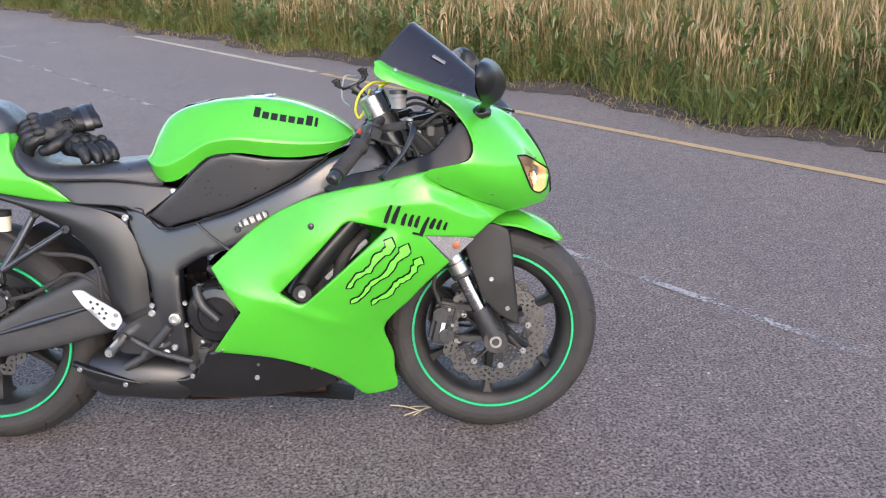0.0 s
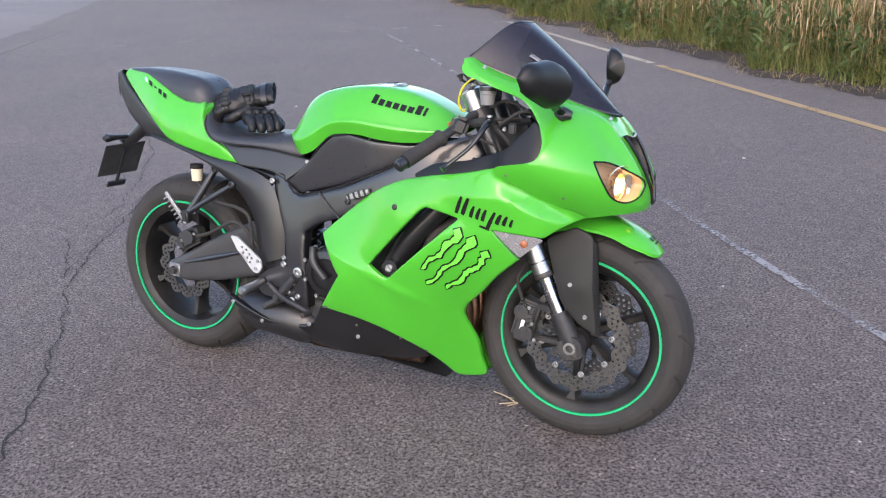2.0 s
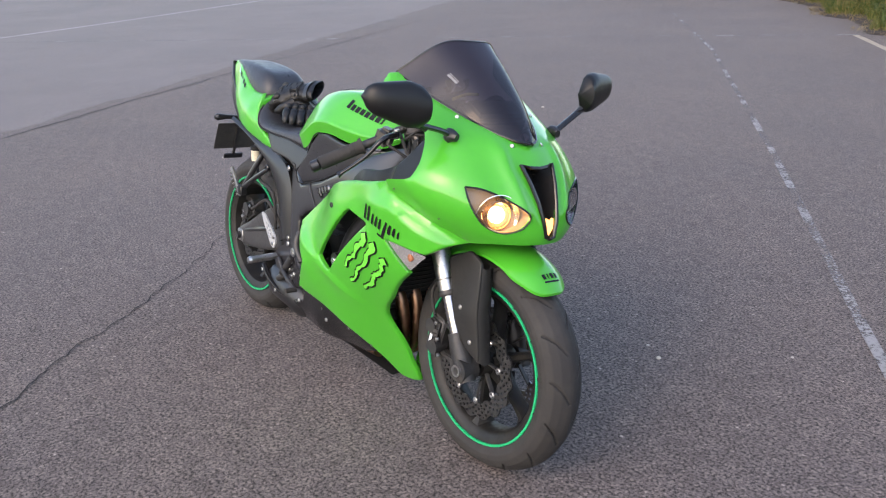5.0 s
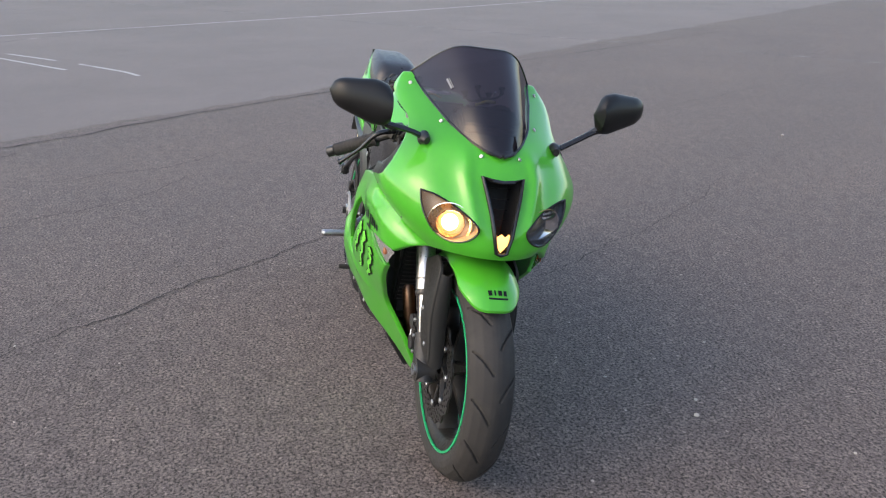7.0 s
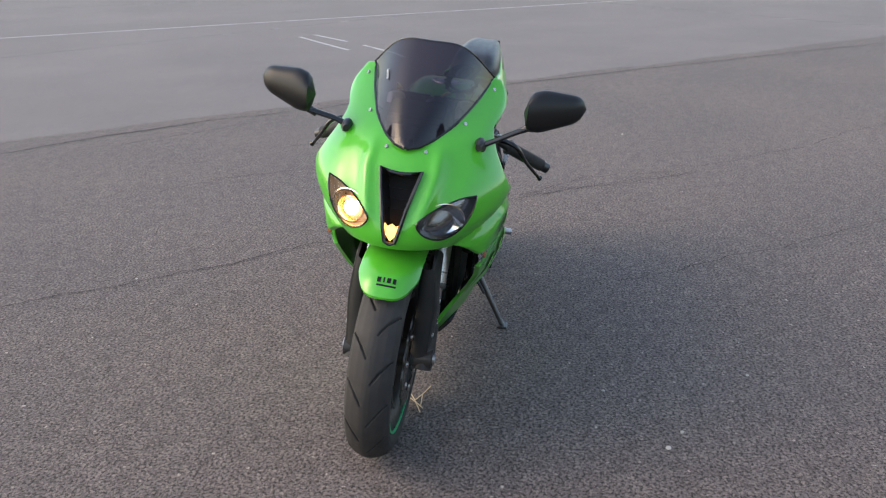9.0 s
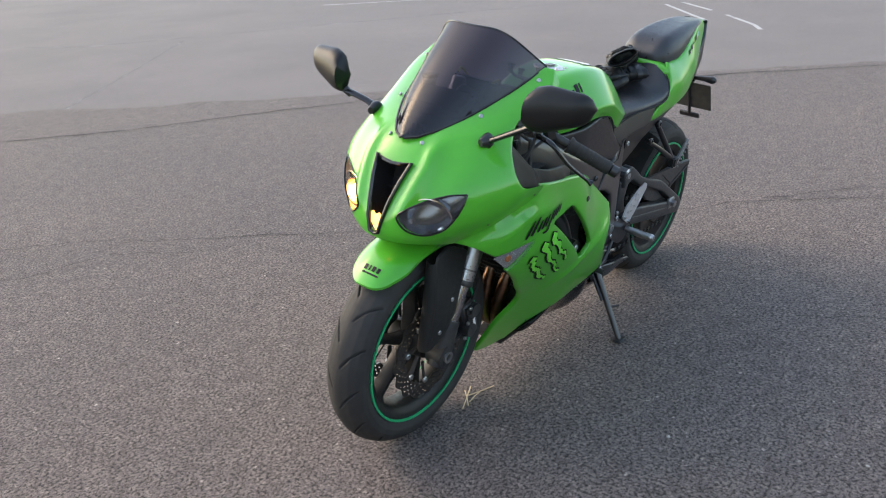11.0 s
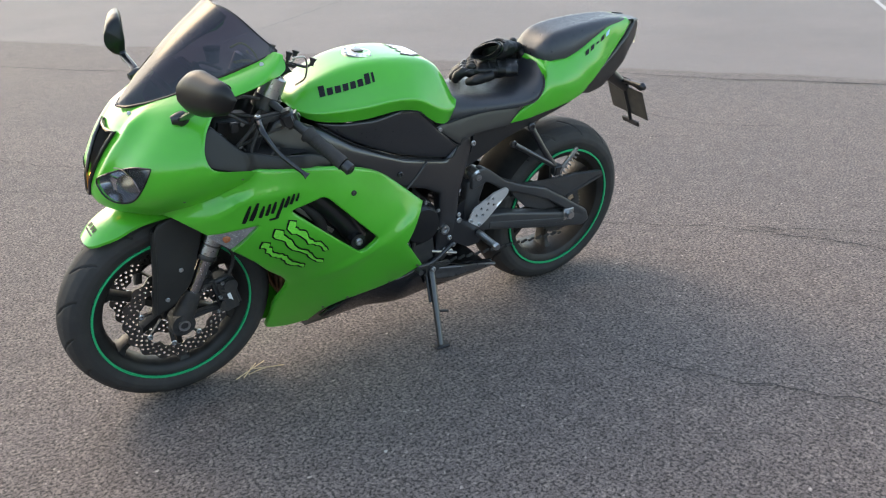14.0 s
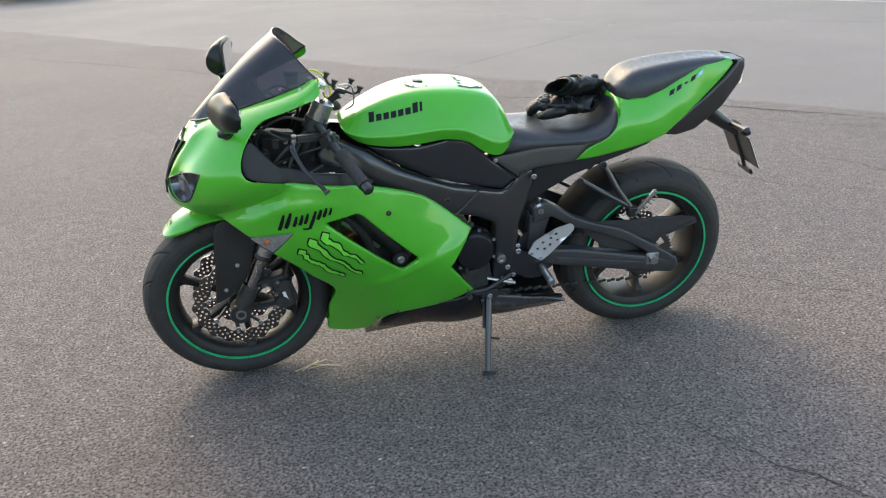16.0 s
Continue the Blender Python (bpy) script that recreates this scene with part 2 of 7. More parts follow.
def join(bm, other):
    me = bpy.data.meshes.new("tmp")
    other.to_mesh(me)
    other.free()
    bm.from_mesh(me)
    bpy.data.meshes.remove(me)
    return bm


def mirrored(bm):
    """The same mesh for the other side of the bike."""
    o = bm.copy()
    bmesh.ops.scale(o, vec=(1, -1, 1), verts=o.verts)
    bmesh.ops.reverse_faces(o, faces=o.faces)
    return o


def grid(bm, rows, close_u=False, close_v=False):
    vs = [[bm.verts.new(p) for p in r] for r in rows]
    n, m = len(vs), len(vs[0])
    for i in range(n if close_u else n - 1):
        for j in range(m if close_v else m - 1):
            q = (vs[i][j], vs[(i + 1) % n][j], vs[(i + 1) % n][(j + 1) % m], vs[i][(j + 1) % m])
            if len({v.index if v.index >= 0 else id(v) for v in q}) == 4:
                bm.faces.new(q)
    return vs


def spline(pts, n):
    """n points on a smooth curve through pts (Catmull-Rom)."""
    P = [np.array(p, float) for p in pts]
    P = [2 * P[0] - P[1], *P, 2 * P[-1] - P[-2]]
    k, out = len(P) - 3, []
    for i in range(n):
        s = i / (n - 1) * k
        j = min(int(s), k - 1)
        u = s - j
        a, b, c, d = P[j:j + 4]
        out.append(0.5 * (2 * b + (c - a) * u + (2 * a - 5 * b + 4 * c - d) * u * u + (3 * b - a - 3 * c + d) * u ** 3))
    return out


def tube(pts, r, seg=10, n=0, flat=1.0):
    """A round bar along pts; r may be a list; flat squeezes it sideways."""
    P = spline(pts, n) if n else [np.array(p, float) for p in pts]
    R = np.interp(np.linspace(0, 1, len(P)), np.linspace(0, 1, len(r)), r) if isinstance(r, (list, tuple)) else [r] * len(P)
    bm = bmesh.new()
    up, rows = None, []
    for i, p in enumerate(P):
        d = P[min(i + 1, len(P) - 1)] - P[max(i - 1, 0)]
        d = d / (np.linalg.norm(d) + 1e-12)
        if up is None:
            up = np.array((0, 0, 1.0)) if abs(d[2]) < 0.9 else np.array((1.0, 0, 0))
        up = up - d * (up @ d)
        up /= np.linalg.norm(up)
        side = np.cross(d, up)
        rows.append([p + R[i] * (math.cos(a) * up + flat * math.sin(a) * side) for a in np.linspace(0, 2 * math.pi, seg, endpoint=False)])
    vs = grid(bm, rows, close_v=True)
    bm.faces.new(vs[0][::-1])
    bm.faces.new(vs[-1])
    return bm


def lathe(profile, centre, seg=48, axis="y", bm=None, closed=True):
    """profile: (along the axis, radius) pairs, turned about the axis through centre."""
    bm = bm or bmesh.new()
    rows = []
    for a in np.linspace(0, 2 * math.pi, seg, endpoint=False):
        c, s = math.cos(a), math.sin(a)
        row = []
        for h, r in profile:
            p = {"y": (r * c, h, r * s), "x": (h, r * c, r * s), "z": (r * c, r * s, h)}[axis]
            row.append(tuple(p[k] + centre[k] for k in range(3)))
        rows.append(row)
    grid(bm, rows, close_u=True, close_v=closed)
    bmesh.ops.remove_doubles(bm, verts=bm.verts, dist=1e-6)
    return bm


def bar(a, b, w, h, bevel=0.003):
    """A box bar from a to b, w wide and h deep."""
    a, b = Vector(a), Vector(b)
    bm = bmesh.new()
    bmesh.ops.create_cube(bm, size=1)
    bmesh.ops.scale(bm, vec=(w, h, (b - a).length), verts=bm.verts)
    if bevel:
        bmesh.ops.bevel(bm, geom=list(bm.edges), offset=bevel, segments=2, affect="EDGES")
    q = (b - a).to_track_quat("Z", "Y").to_matrix().to_4x4()
    bmesh.ops.transform(bm, matrix=Matrix.Translation((a + b) / 2) @ q, verts=bm.verts)
    return bm


def block(c, size, bevel=0.004, rot=(0, 0, 0)):
    bm = bmesh.new()
    bmesh.ops.create_cube(bm, size=1)
    bmesh.ops.scale(bm, vec=size, verts=bm.verts)
    if bevel:
        bmesh.ops.bevel(bm, geom=list(bm.edges), offset=bevel, segments=3, affect="EDGES")
    bmesh.ops.transform(bm, matrix=pose(*c, *rot), verts=bm.verts)
    return bm


def rounded(outline, r=0.01, n=4):
    """The outline (2D) with its corners rounded."""
    out, k = [], len(outline)
    for i in range(k):
        p0, p, p1 = (Vector(outline[j % k]) for j in (i - 1, i, i + 1))
        a, b = (p0 - p), (p1 - p)
        t = min(r, a.length * 0.45, b.length * 0.45)
        a, b = p + a.normalized() * t, p + b.normalized() * t
        for s in np.linspace(0, 1, n):
            q = a * (1 - s) ** 2 + p * 2 * s * (1 - s) + b * s * s
            out.append((q.x, q.y))
    return out


def flow(*runs):
    """One outline from several runs, each a smooth curve through its points; corners only where runs meet."""
    out = []
    for r in runs:
        out += [tuple(float(c) for c in p) for p in (spline(r, 5 * (len(r) - 1) + 1) if len(r) > 2 else r)][:-1]
    return out


def inside(p, poly):
    x, y = p
    hit = False
    for (x0, y0), (x1, y1) in zip(poly, poly[1:] + poly[:1]):
        if (y0 > y) != (y1 > y) and x < (x1 - x0) * (y - y0) / (y1 - y0) + x0:
            hit = not hit
    return hit


def dense(poly, step):
    out = []
    for a, b in zip(poly, poly[1:] + poly[:1]):
        n = max(1, int(math.dist(a, b) / step + 0.5))
        out += [(a[0] + (b[0] - a[0]) * i / n, a[1] + (b[1] - a[1]) * i / n) for i in range(n)]
    return out


def sheet(outline, place, thick=0.004, step=0.012, holes=(), inward=(0, -1, 0), soft=0.0):
    """A curved panel: outline and holes in the plane (u, v), place(u, v) its point in space. The rim is turned in by thick."""
    rs_ = min(step, soft * 1.3) if soft else step
    loops = [dense(list(outline), rs_)] + [dense(list(h), rs_) for h in holes]
    pts, edges = [], []
    for l in loops:
        k = len(pts)
        pts += l
        edges += [(k + i, k + (i + 1) % len(l)) for i in range(len(l))]
    rim = np.array(pts)
    lo, hi = rim.min(0), rim.max(0)
    rng = random.Random(3)
    for i, u in enumerate(np.arange(lo[0], hi[0], step)):
        for v in np.arange(lo[1], hi[1], step):
            q = (u + rng.uniform(-0.05, 0.05) * step, v + (0.5 * step if i % 2 else 0))
            if inside(q, loops[0]) and not any(inside(q, h) for h in loops[1:]):
                if np.min(np.hypot(rim[:, 0] - q[0], rim[:, 1] - q[1])) > 0.55 * step + soft:
                    pts.append(q)
    if soft:
        for l in loops:
            n = len(l)
            for i in range(n):
                a, p, b = (np.array(l[(i + o) % n]) for o in (-1, 0, 1))
                t = b - a
                t = t / (np.linalg.norm(t) + 1e-9)
                for k in (0.12, 0.45, 1.0):
                    for sg in (1, -1):
                        q = (p[0] - sg * t[1] * soft * k, p[1] + sg * t[0] * soft * k)
                        if inside(q, loops[0]) and not any(inside(q, h) for h in loops[1:]):
                            if np.min(np.hypot(rim[:, 0] - q[0], rim[:, 1] - q[1])) > 0.9 * soft * k:
                                pts.append(q)
    vs, _, fs, *_ = geometry.delaunay_2d_cdt([Vector(p) for p in pts], edges, [], 0, 1e-6)
    bm = bmesh.new()
    V = [bm.verts.new(place(v.x, v.y)) for v in vs]
    for f in fs:
        c = (sum(vs[i].x for i in f) / len(f), sum(vs[i].y for i in f) / len(f))
        if inside(c, loops[0]) and not any(inside(c, h) for h in loops[1:]):
            try:
                bm.faces.new([V[i] for i in f])
            except ValueError:
                pass
    if soft:
        nxt = np.concatenate([np.roll(np.array(l), -1, 0) for l in loops])
        ab = nxt - rim
        for v, w in zip(V, vs):
            ap = np.array((w.x, w.y)) - rim
            k = np.clip((ap * ab).sum(1) / ((ab * ab).sum(1) + 1e-12), 0, 1)
            d = np.sqrt(((ap - ab * k[:, None]) ** 2).sum(1).min())
            if d < soft:
                v.co += Vector(inward) * soft * 0.8 * (1 - math.sqrt(1 - (1 - d / soft) ** 2))
    bmesh.ops.delete(bm, geom=[v for v in bm.verts if not v.link_faces], context="VERTS")
    if thick:
        e = [x for x in bm.edges if len(x.link_faces) == 1]
        r = bmesh.ops.extrude_edge_only(bm, edges=e)
        nv = [g for g in r["geom"] if isinstance(g, bmesh.types.BMVert)]
        bmesh.ops.translate(bm, vec=Vector(inward) * thick, verts=nv)
    return bm


def plate(outline, y0, y1, soft=0.0, holes=()):
    """A flat plate in the x-z plane between y0 and y1."""
    bm = sheet(outline, lambda u, v: (u, y1, v), 0, 0.02, holes, soft=soft)
    r = bmesh.ops.extrude_face_region(bm, geom=list(bm.faces))
    nv = [g for g in r["geom"] if isinstance(g, bmesh.types.BMVert)]
    bmesh.ops.translate(bm, vec=(0, y0 - y1, 0), verts=nv)
    return bm


def surface(points):
    """A smooth y(x, z) through control points (x, z, y): a thin plate spline."""
    P = np.array(points, float)
    n = len(P)

    def k(d2):
        return np.where(d2 > 1e-12, 0.5 * d2 * np.log(np.maximum(d2, 1e-12)), 0)
    K = k(((P[:, None, :2] - P[None, :, :2]) ** 2).sum(-1)) + np.eye(n) * 2e-5
    Q = np.c_[np.ones(n), P[:, :2]]
    w = np.linalg.solve(np.block([[K, Q], [Q.T, np.zeros((3, 3))]]), np.r_[P[:, 2], 0, 0, 0])

    def f(x, z):
        d2 = (P[:, 0] - x) ** 2 + (P[:, 1] - z) ** 2
        return float(k(d2) @ w[:n] + w[n] + w[n + 1] * x + w[n + 2] * z)
    return f


def both(name, bm, material, parent, label="", sharp=38):
    """A part for the bike's left side and its twin on the right."""
    o = mirrored(bm)
    return part(name, bm, material, parent, label, sharp), part(name, o, material, parent, label, sharp)


def bolt(c, r=0.006, parent=None, material=None, out=(0, 1, 0), name="bolt", deep=0.006):
    q = Vector(out).to_track_quat("Z", "Y").to_matrix().to_4x4()
    bm = bmesh.new()
    rows = []
    for rr, h in ((r, 0), (r, deep * 0.7), (r * 0.8, deep), (r * 0.5, deep), (r * 0.45, deep * 0.5), (0.0001, deep * 0.5)):
        rows.append([(rr * math.cos(a), rr * math.sin(a), h) for a in np.linspace(0, 2 * math.pi, 12, endpoint=False)])
    grid(bm, rows, close_v=True)
    bmesh.ops.transform(bm, matrix=Matrix.Translation(c) @ q, verts=bm.verts)
    return part(name, bm, material or M_ALU, parent)


# ---------------------------------------------------------------- ground
def ribbon(name, pts, width, material, label, z=0.004, wob=0.0, seed=1, cat="road marking"):
    """A flat strip on the ground along pts."""
    rng = random.Random(seed)
    P = []
    for a, b in zip(pts, pts[1:]):
        k = max(1, int(math.dist(a, b) / (0.03 if wob else 0.25)))
        P += [np.array(a) + (np.array(b) - np.array(a)) * i / k for i in range(k)]
    P.append(np.array(pts[-1]))
    drift, rows = 0.0, []
    for i, p in enumerate(P):
        d = P[min(i + 1, len(P) - 1)] - P[max(i - 1, 0)]
        s = np.array((-d[1], d[0])) / (np.linalg.norm(d) + 1e-9)
        drift = 0.93 * drift + rng.uniform(-wob, wob)
        w = width / 2 * (rng.uniform(0.35, 1.5) if wob else rng.uniform(0.94, 1.06))
        rows.append([(*(p + s * (drift - w)), z), (*(p + s * (drift + w)), z)])
    bm = bmesh.new()
    grid(bm, rows)
    bmesh.ops.recalc_face_normals(bm, faces=bm.faces)
    me = bpy.data.meshes.new(name)
    bm.to_mesh(me)
    bm.free()
    me.materials.append(material)
    return tagged(new(name, me), label, cat, kind="structure")


def build_ground():
    bm = bmesh.new()
    bmesh.ops.create_grid(bm, x_segments=40, y_segments=40, size=400)
    me = bpy.data.meshes.new("ground")
    bm.to_mesh(me)
    bm.free()
    me.materials.append(M_ASPHALT)
    tagged(new("ground", me), "weathered coarse grey asphalt of a wide open lot", "ground", kind="structure")
    Y = "worn yellow painted line along the lot's edge"
    W = "thin faded white painted bay line"
    ribbon("yellow_line", [(4.7, 0.75), (3.28, 2.32), (1.46, 4.40), (-0.43, 6.60)], 0.085, M_YLINE, Y)
    ribbon("yellow_line", [(-0.52, 6.72), (-3.45, 10.18)], 0.09, M_CREAM, "worn cream painted line along the lot's edge", seed=2)
    ribbon("white_line", [(-3.45, 10.25), (-7.0, 7.3), (-10.5, 4.1), (-19.0, -3.6)], 0.07, M_FLINE, W, seed=3)
    ribbon("white_line", [(-7.6, 11.6), (-4.06, 7.8), (-0.78, 3.83), (1.0, 1.60), (2.05, 0.32)], 0.045, M_FLINE, W, seed=4)
    ribbon("white_line", [(-8.0, -9.2), (-11.3, -3.6), (-15.5, 3.6), (-19.4, 9.5)], 0.07, M_WLINE, W, seed=5)
    ribbon("white_line", [(-12.5, -13.0), (-16.1, -4.9), (-19.1, 0.2), (-27, 14)], 0.08, M_FLINE, W, seed=6)
    ribbon("white_line", [(-2.2, -13.6), (-3.6, -9.26), (-7.15, -6.3), (-12.0, -2.2)], 0.06, M_FLINE, W, seed=7)
    ribbon("white_line", [(1.20, -4.28), (1.67, -3.90)], 0.06, M_FLINE, "short worn white paint mark on asphalt", seed=8)
    C = "dark irregular crack in the asphalt"
    ribbon("crack", [(0.9, -3.0), (-0.02, -1.80), (-0.86, -0.65), (-1.30, -0.10), (-1.63, 0.21), (-2.2, 1.3)], 0.0056, M_CRACK, C, wob=0.016, seed=11, cat="crack")
    ribbon("crack", [(3.93, -9.82), (1.26, -7.0), (-0.16, -5.25), (-1.08, -4.30), (-2.10, -3.60), (-2.84, -3.02), (-3.42, -2.42), (-3.95, -1.62), (-4.60, -0.90), (-5.34, 0.18), (-6.05, 1.18), (-7.53, 3.40), (-10.5, 8)], 0.016, M_CRACK, "long dark sealed seam across the asphalt", wob=0.008, seed=12, cat="crack")
    ribbon("crack", [(-0.55, 0.75), (-0.68, 0.98), (-1.20, 1.75), (-1.9, 2.5)], 0.0040, M_CRACK, C, wob=0.012, seed=13, cat="crack")
    ribbon("crack", [(-2.26, 1.30), (-1.7, 0.2)], 0.003, M_CRACK, C, wob=0.012, seed=14, cat="crack")
    ribbon("crack", [(-2.6, -2.7), (-2.835, -2.47), (-3.44, -1.94)], 0.008, M_CRACK, C, wob=0.010, seed=15, cat="crack")


    ribbon("crack", [(-1.70, 0.25), (-2.09, 0.59), (-2.24, 1.10), (-3.03, 2.18), (-4.0, 3.11), (-4.4, 3.84), (-5.2, 5.2)], 0.005, M_CRACK, C, wob=0.014, seed=16, cat="crack")
    ribbon("crack", [(-1.60, -1.85), (-1.77, -1.67), (-1.97, -1.43), (-2.15, -1.13), (-2.62, -0.80)], 0.005, M_CRACK, C, wob=0.014, seed=17, cat="crack")
    ribbon("crack", [(-2.60, -1.60), (-2.78, -1.28), (-2.86, -0.95), (-3.25, -0.54)], 0.006, M_CRACK, C, wob=0.014, seed=18, cat="crack")
    ribbon("crack", [(1.0, -2.4), (0.75, -2.22), (0.42, -2.09), (0.17, -1.76)], 0.005, M_CRACK, C, wob=0.014, seed=19, cat="crack")
    for k, P in enumerate(([(-8.79, -3.35), (-7.84, -2.59), (-7.47, -2.28)], [(-9.04, -3.22), (-8.28, -2.51)], [(-7.93, -2.20), (-7.2, -1.62), (-6.89, -1.45)])):
        ribbon("white_line", P, 0.05, M_WLINE, "short worn white paint mark on asphalt", seed=30 + k)
    ribbon("white_line", [(-1.3, -5.6), (-2.98, -6.98), (-4.4, -8.2)], 0.045, M_FLINE, W, seed=20)


build_ground()

# ---------------------------------------------------------------- motorcycle
# Built upright in its own axes (x forward, y to its left, z up, tyres on z = 0), then leaned on its side stand.
LEAN = 7.7
bike = new("motorcycle")
bike.matrix_world = pose(0, 0, 0, -LEAN)
tagged(bike, "lime green faired sport motorcycle leaning on its side stand", "motorcycle")
FA, RA = Vector((0.7025, 0, 0.305)), Vector((-0.7025, 0.026, 0.314))


def tyre(c, prof, seg, groove, parent, name="tyre", label="black road tyre with cut tread grooves"):
    H = np.array([p[0] for p in prof]); R = np.array([p[1] for p in prof])
    s = np.r_[0, np.cumsum(np.hypot(np.diff(H), np.diff(R)))]
    S = np.linspace(0, s[-1], 76)
    h, r = np.interp(S, s, H), np.interp(S, s, R)
    A = np.linspace(0, 2 * math.pi, seg, endpoint=False)
    aa, hh = np.meshgrid(A, h, indexing="ij")
    rr = np.broadcast_to(r, aa.shape) - 0.0085 * groove(aa, hh, r.max())
    V = np.stack([c[0] + rr * np.cos(aa), c[1] + hh, c[2] + rr * np.sin(aa)], -1).reshape(-1, 3)
    m = len(h)
    i, j = np.meshgrid(np.arange(seg), np.arange(m - 1), indexing="ij")
    q = np.stack([i * m + j, i * m + j + 1, ((i + 1) % seg) * m + j + 1, ((i + 1) % seg) * m + j], -1).reshape(-1, 4)
    ob = from_arrays(name, V.tolist(), q.tolist(), M_RUBBER, parent)
    return tagged(ob, label)


def treads(count, span, slant):
    """Slanted grooves, alternating from side to side."""
    def g(a, h, R):
        k = a / (2 * math.pi) * count
        out = np.zeros_like(a)
        for side, off in ((1, 0.0), (-1, 0.5)):
            u = side * h
            on = (u > span[0]) & (u < span[1])
            ph = (k + off - slant * (u - span[0]) * count / 12 + 0.12 * ((u - span[0]) / (span[1] - span[0])) ** 2) % 1
            out = np.maximum(out, on * (np.abs(ph - 0.5) < 0.024))
        return out
    return g


def disc_mesh(r0, r1, waves, rows, thick):
    """A brake disc: wavy edges, drilled."""
    def ring(r, amp, n=180):
        return [((r + amp * math.cos(waves * a)) * math.cos(a), (r + amp * math.cos(waves * a)) * math.sin(a)) for a in np.linspace(0, 2 * math.pi, n, endpoint=False)]
    holes = [ring(r0, 0.004)]
    for k, (r, n) in enumerate(rows):
        for i in range(n):
            a = (i + 0.5 * (k % 2)) * 2 * math.pi / n
            holes.append([(r * math.cos(a) + 0.0042 * math.cos(b), r * math.sin(a) + 0.0042 * math.sin(b)) for b in np.linspace(0, 2 * math.pi, 7, endpoint=False)])
    return plate(ring(r1, 0.005), -thick / 2, thick / 2, holes=holes)


def shifted(bm, v):
    bmesh.ops.translate(bm, vec=v, verts=bm.verts)
    return bm


def wheel(name, c, half, spoke_w, label):
    """A cast wheel: rim (the part), spokes, hub and coloured rim tape under it."""
    w = half
    prof = [(-w, 0.228), (-w, 0.233), (-w + 0.004, 0.231), (-w + 0.006, 0.220), (-w + 0.02, 0.212), (0, 0.205), (w - 0.02, 0.212), (w - 0.006, 0.220),
            (w - 0.004, 0.231), (w, 0.231), (w, 0.226), (w - 0.004, 0.212), (w - 0.012, 0.200), (w * 0.55, 0.193), (0, 0.190), (-w * 0.55, 0.193), (-w + 0.012, 0.200), (-w + 0.004, 0.212)]
    rim = part(name, lathe(prof, c, 96), M_WHEEL, bike, label)
    for k in range(6):
        a = k * math.pi / 3 + 0.45
        d = np.array((math.cos(a), 0, math.sin(a)))
        n = np.array((-math.sin(a), 0, math.cos(a)))
        rows = []
        for r, ww, hh in ((0.03, 0.020, 0.030), (0.08, 0.013, 0.024), (0.14, 0.010, 0.020), (0.18, 0.012, 0.024), (0.195, 0.022, 0.034)):
            p = np.array(c) + d * r
            rows.append([tuple(p + n * ww * x + np.array((0, 1, 0)) * hh * y * spoke_w) for x, y in ((-1, -.6), (-.6, -1), (.6, -1), (1, -.6), (1, .6), (.6, 1), (-.6, 1), (-1, .6))])
        bm = bmesh.new()
        grid(bm, rows, close_v=True)
        part("spoke", bm, M_WHEEL, rim)
    part("hub", lathe([(-0.06, 0.018), (-0.06, 0.034), (-0.045, 0.040), (0, 0.034), (0.045, 0.040), (0.06, 0.034), (0.06, 0.018)], c, 40), M_WHEEL, rim)
    for s in (1, -1):
        y = s * (w + 0.0005)
        part("rim_tape", lathe([(y, 0.2235), (y + s * 0.0045, 0.2240), (y + s * 0.0045, 0.2300), (y, 0.2305)], c, 120), M_STRIPE, rim, "bright green rim tape")
    return rim


fw = wheel("front_wheel", FA, 0.050, 1.0, "black cast six-spoke wheel")
tyre(FA, [(-.049, .226), (-.055, .236), (-.061, .252), (-.060, .267), (-.051, .284), (-.033, .297), (-.012, .3045), (0, .306), (.012, .3045), (.033, .297), (.051, .284), (.060, .267), (.061, .252), (.055, .236), (.049, .226)], 760, treads(15, (0.010, 0.055), 11.0), fw)
rw = wheel("rear_wheel", RA, 0.083, 1.3, "black cast six-spoke wheel")
tyre(RA, [(-.077, .226), (-.084, .238), (-.090, .255), (-.088, .270), (-.075, .290), (-.048, .307), (-.018, .3145), (0, .316), (.018, .3145), (.048, .307), (.075, .290), (.088, .270), (.090, .255), (.084, .238), (.077, .226)], 760, treads(14, (0.016, 0.080), 9.0), rw, label="wide black rear tyre with cut tread grooves")
for s in (1, -1):
    d = disc_mesh(0.105, 0.148, 16, ((0.114, 32), (0.123, 32), (0.132, 32), (0.141, 32)), 0.005)
    disc = part("brake_disc", shifted(d, FA + Vector((0, s * 0.066, 0))), M_STEEL, fw, "drilled wave brake disc")
    for k in range(8):
        a = k * math.pi / 4 + 0.2
        p = FA + Vector((0.100 * math.cos(a), s * 0.066, 0.100 * math.sin(a)))
        part("carrier_arm", bar(FA + Vector((0.045 * math.cos(a + .35), s * 0.060, 0.045 * math.sin(a + .35))), p, 0.012, 0.006, 0.001), M_CAST, fw)
        bolt(p + Vector((0, s * 0.002, 0)), 0.009, fw, M_ALU, (0, s, 0), "disc_button", 0.005)
d = disc_mesh(0.075, 0.110, 12, ((0.084, 24), (0.093, 24), (0.102, 24)), 0.005)
part("brake_disc", shifted(d, RA + Vector((0, -0.085, 0))), M_STEEL, rw, "drilled wave rear brake disc")
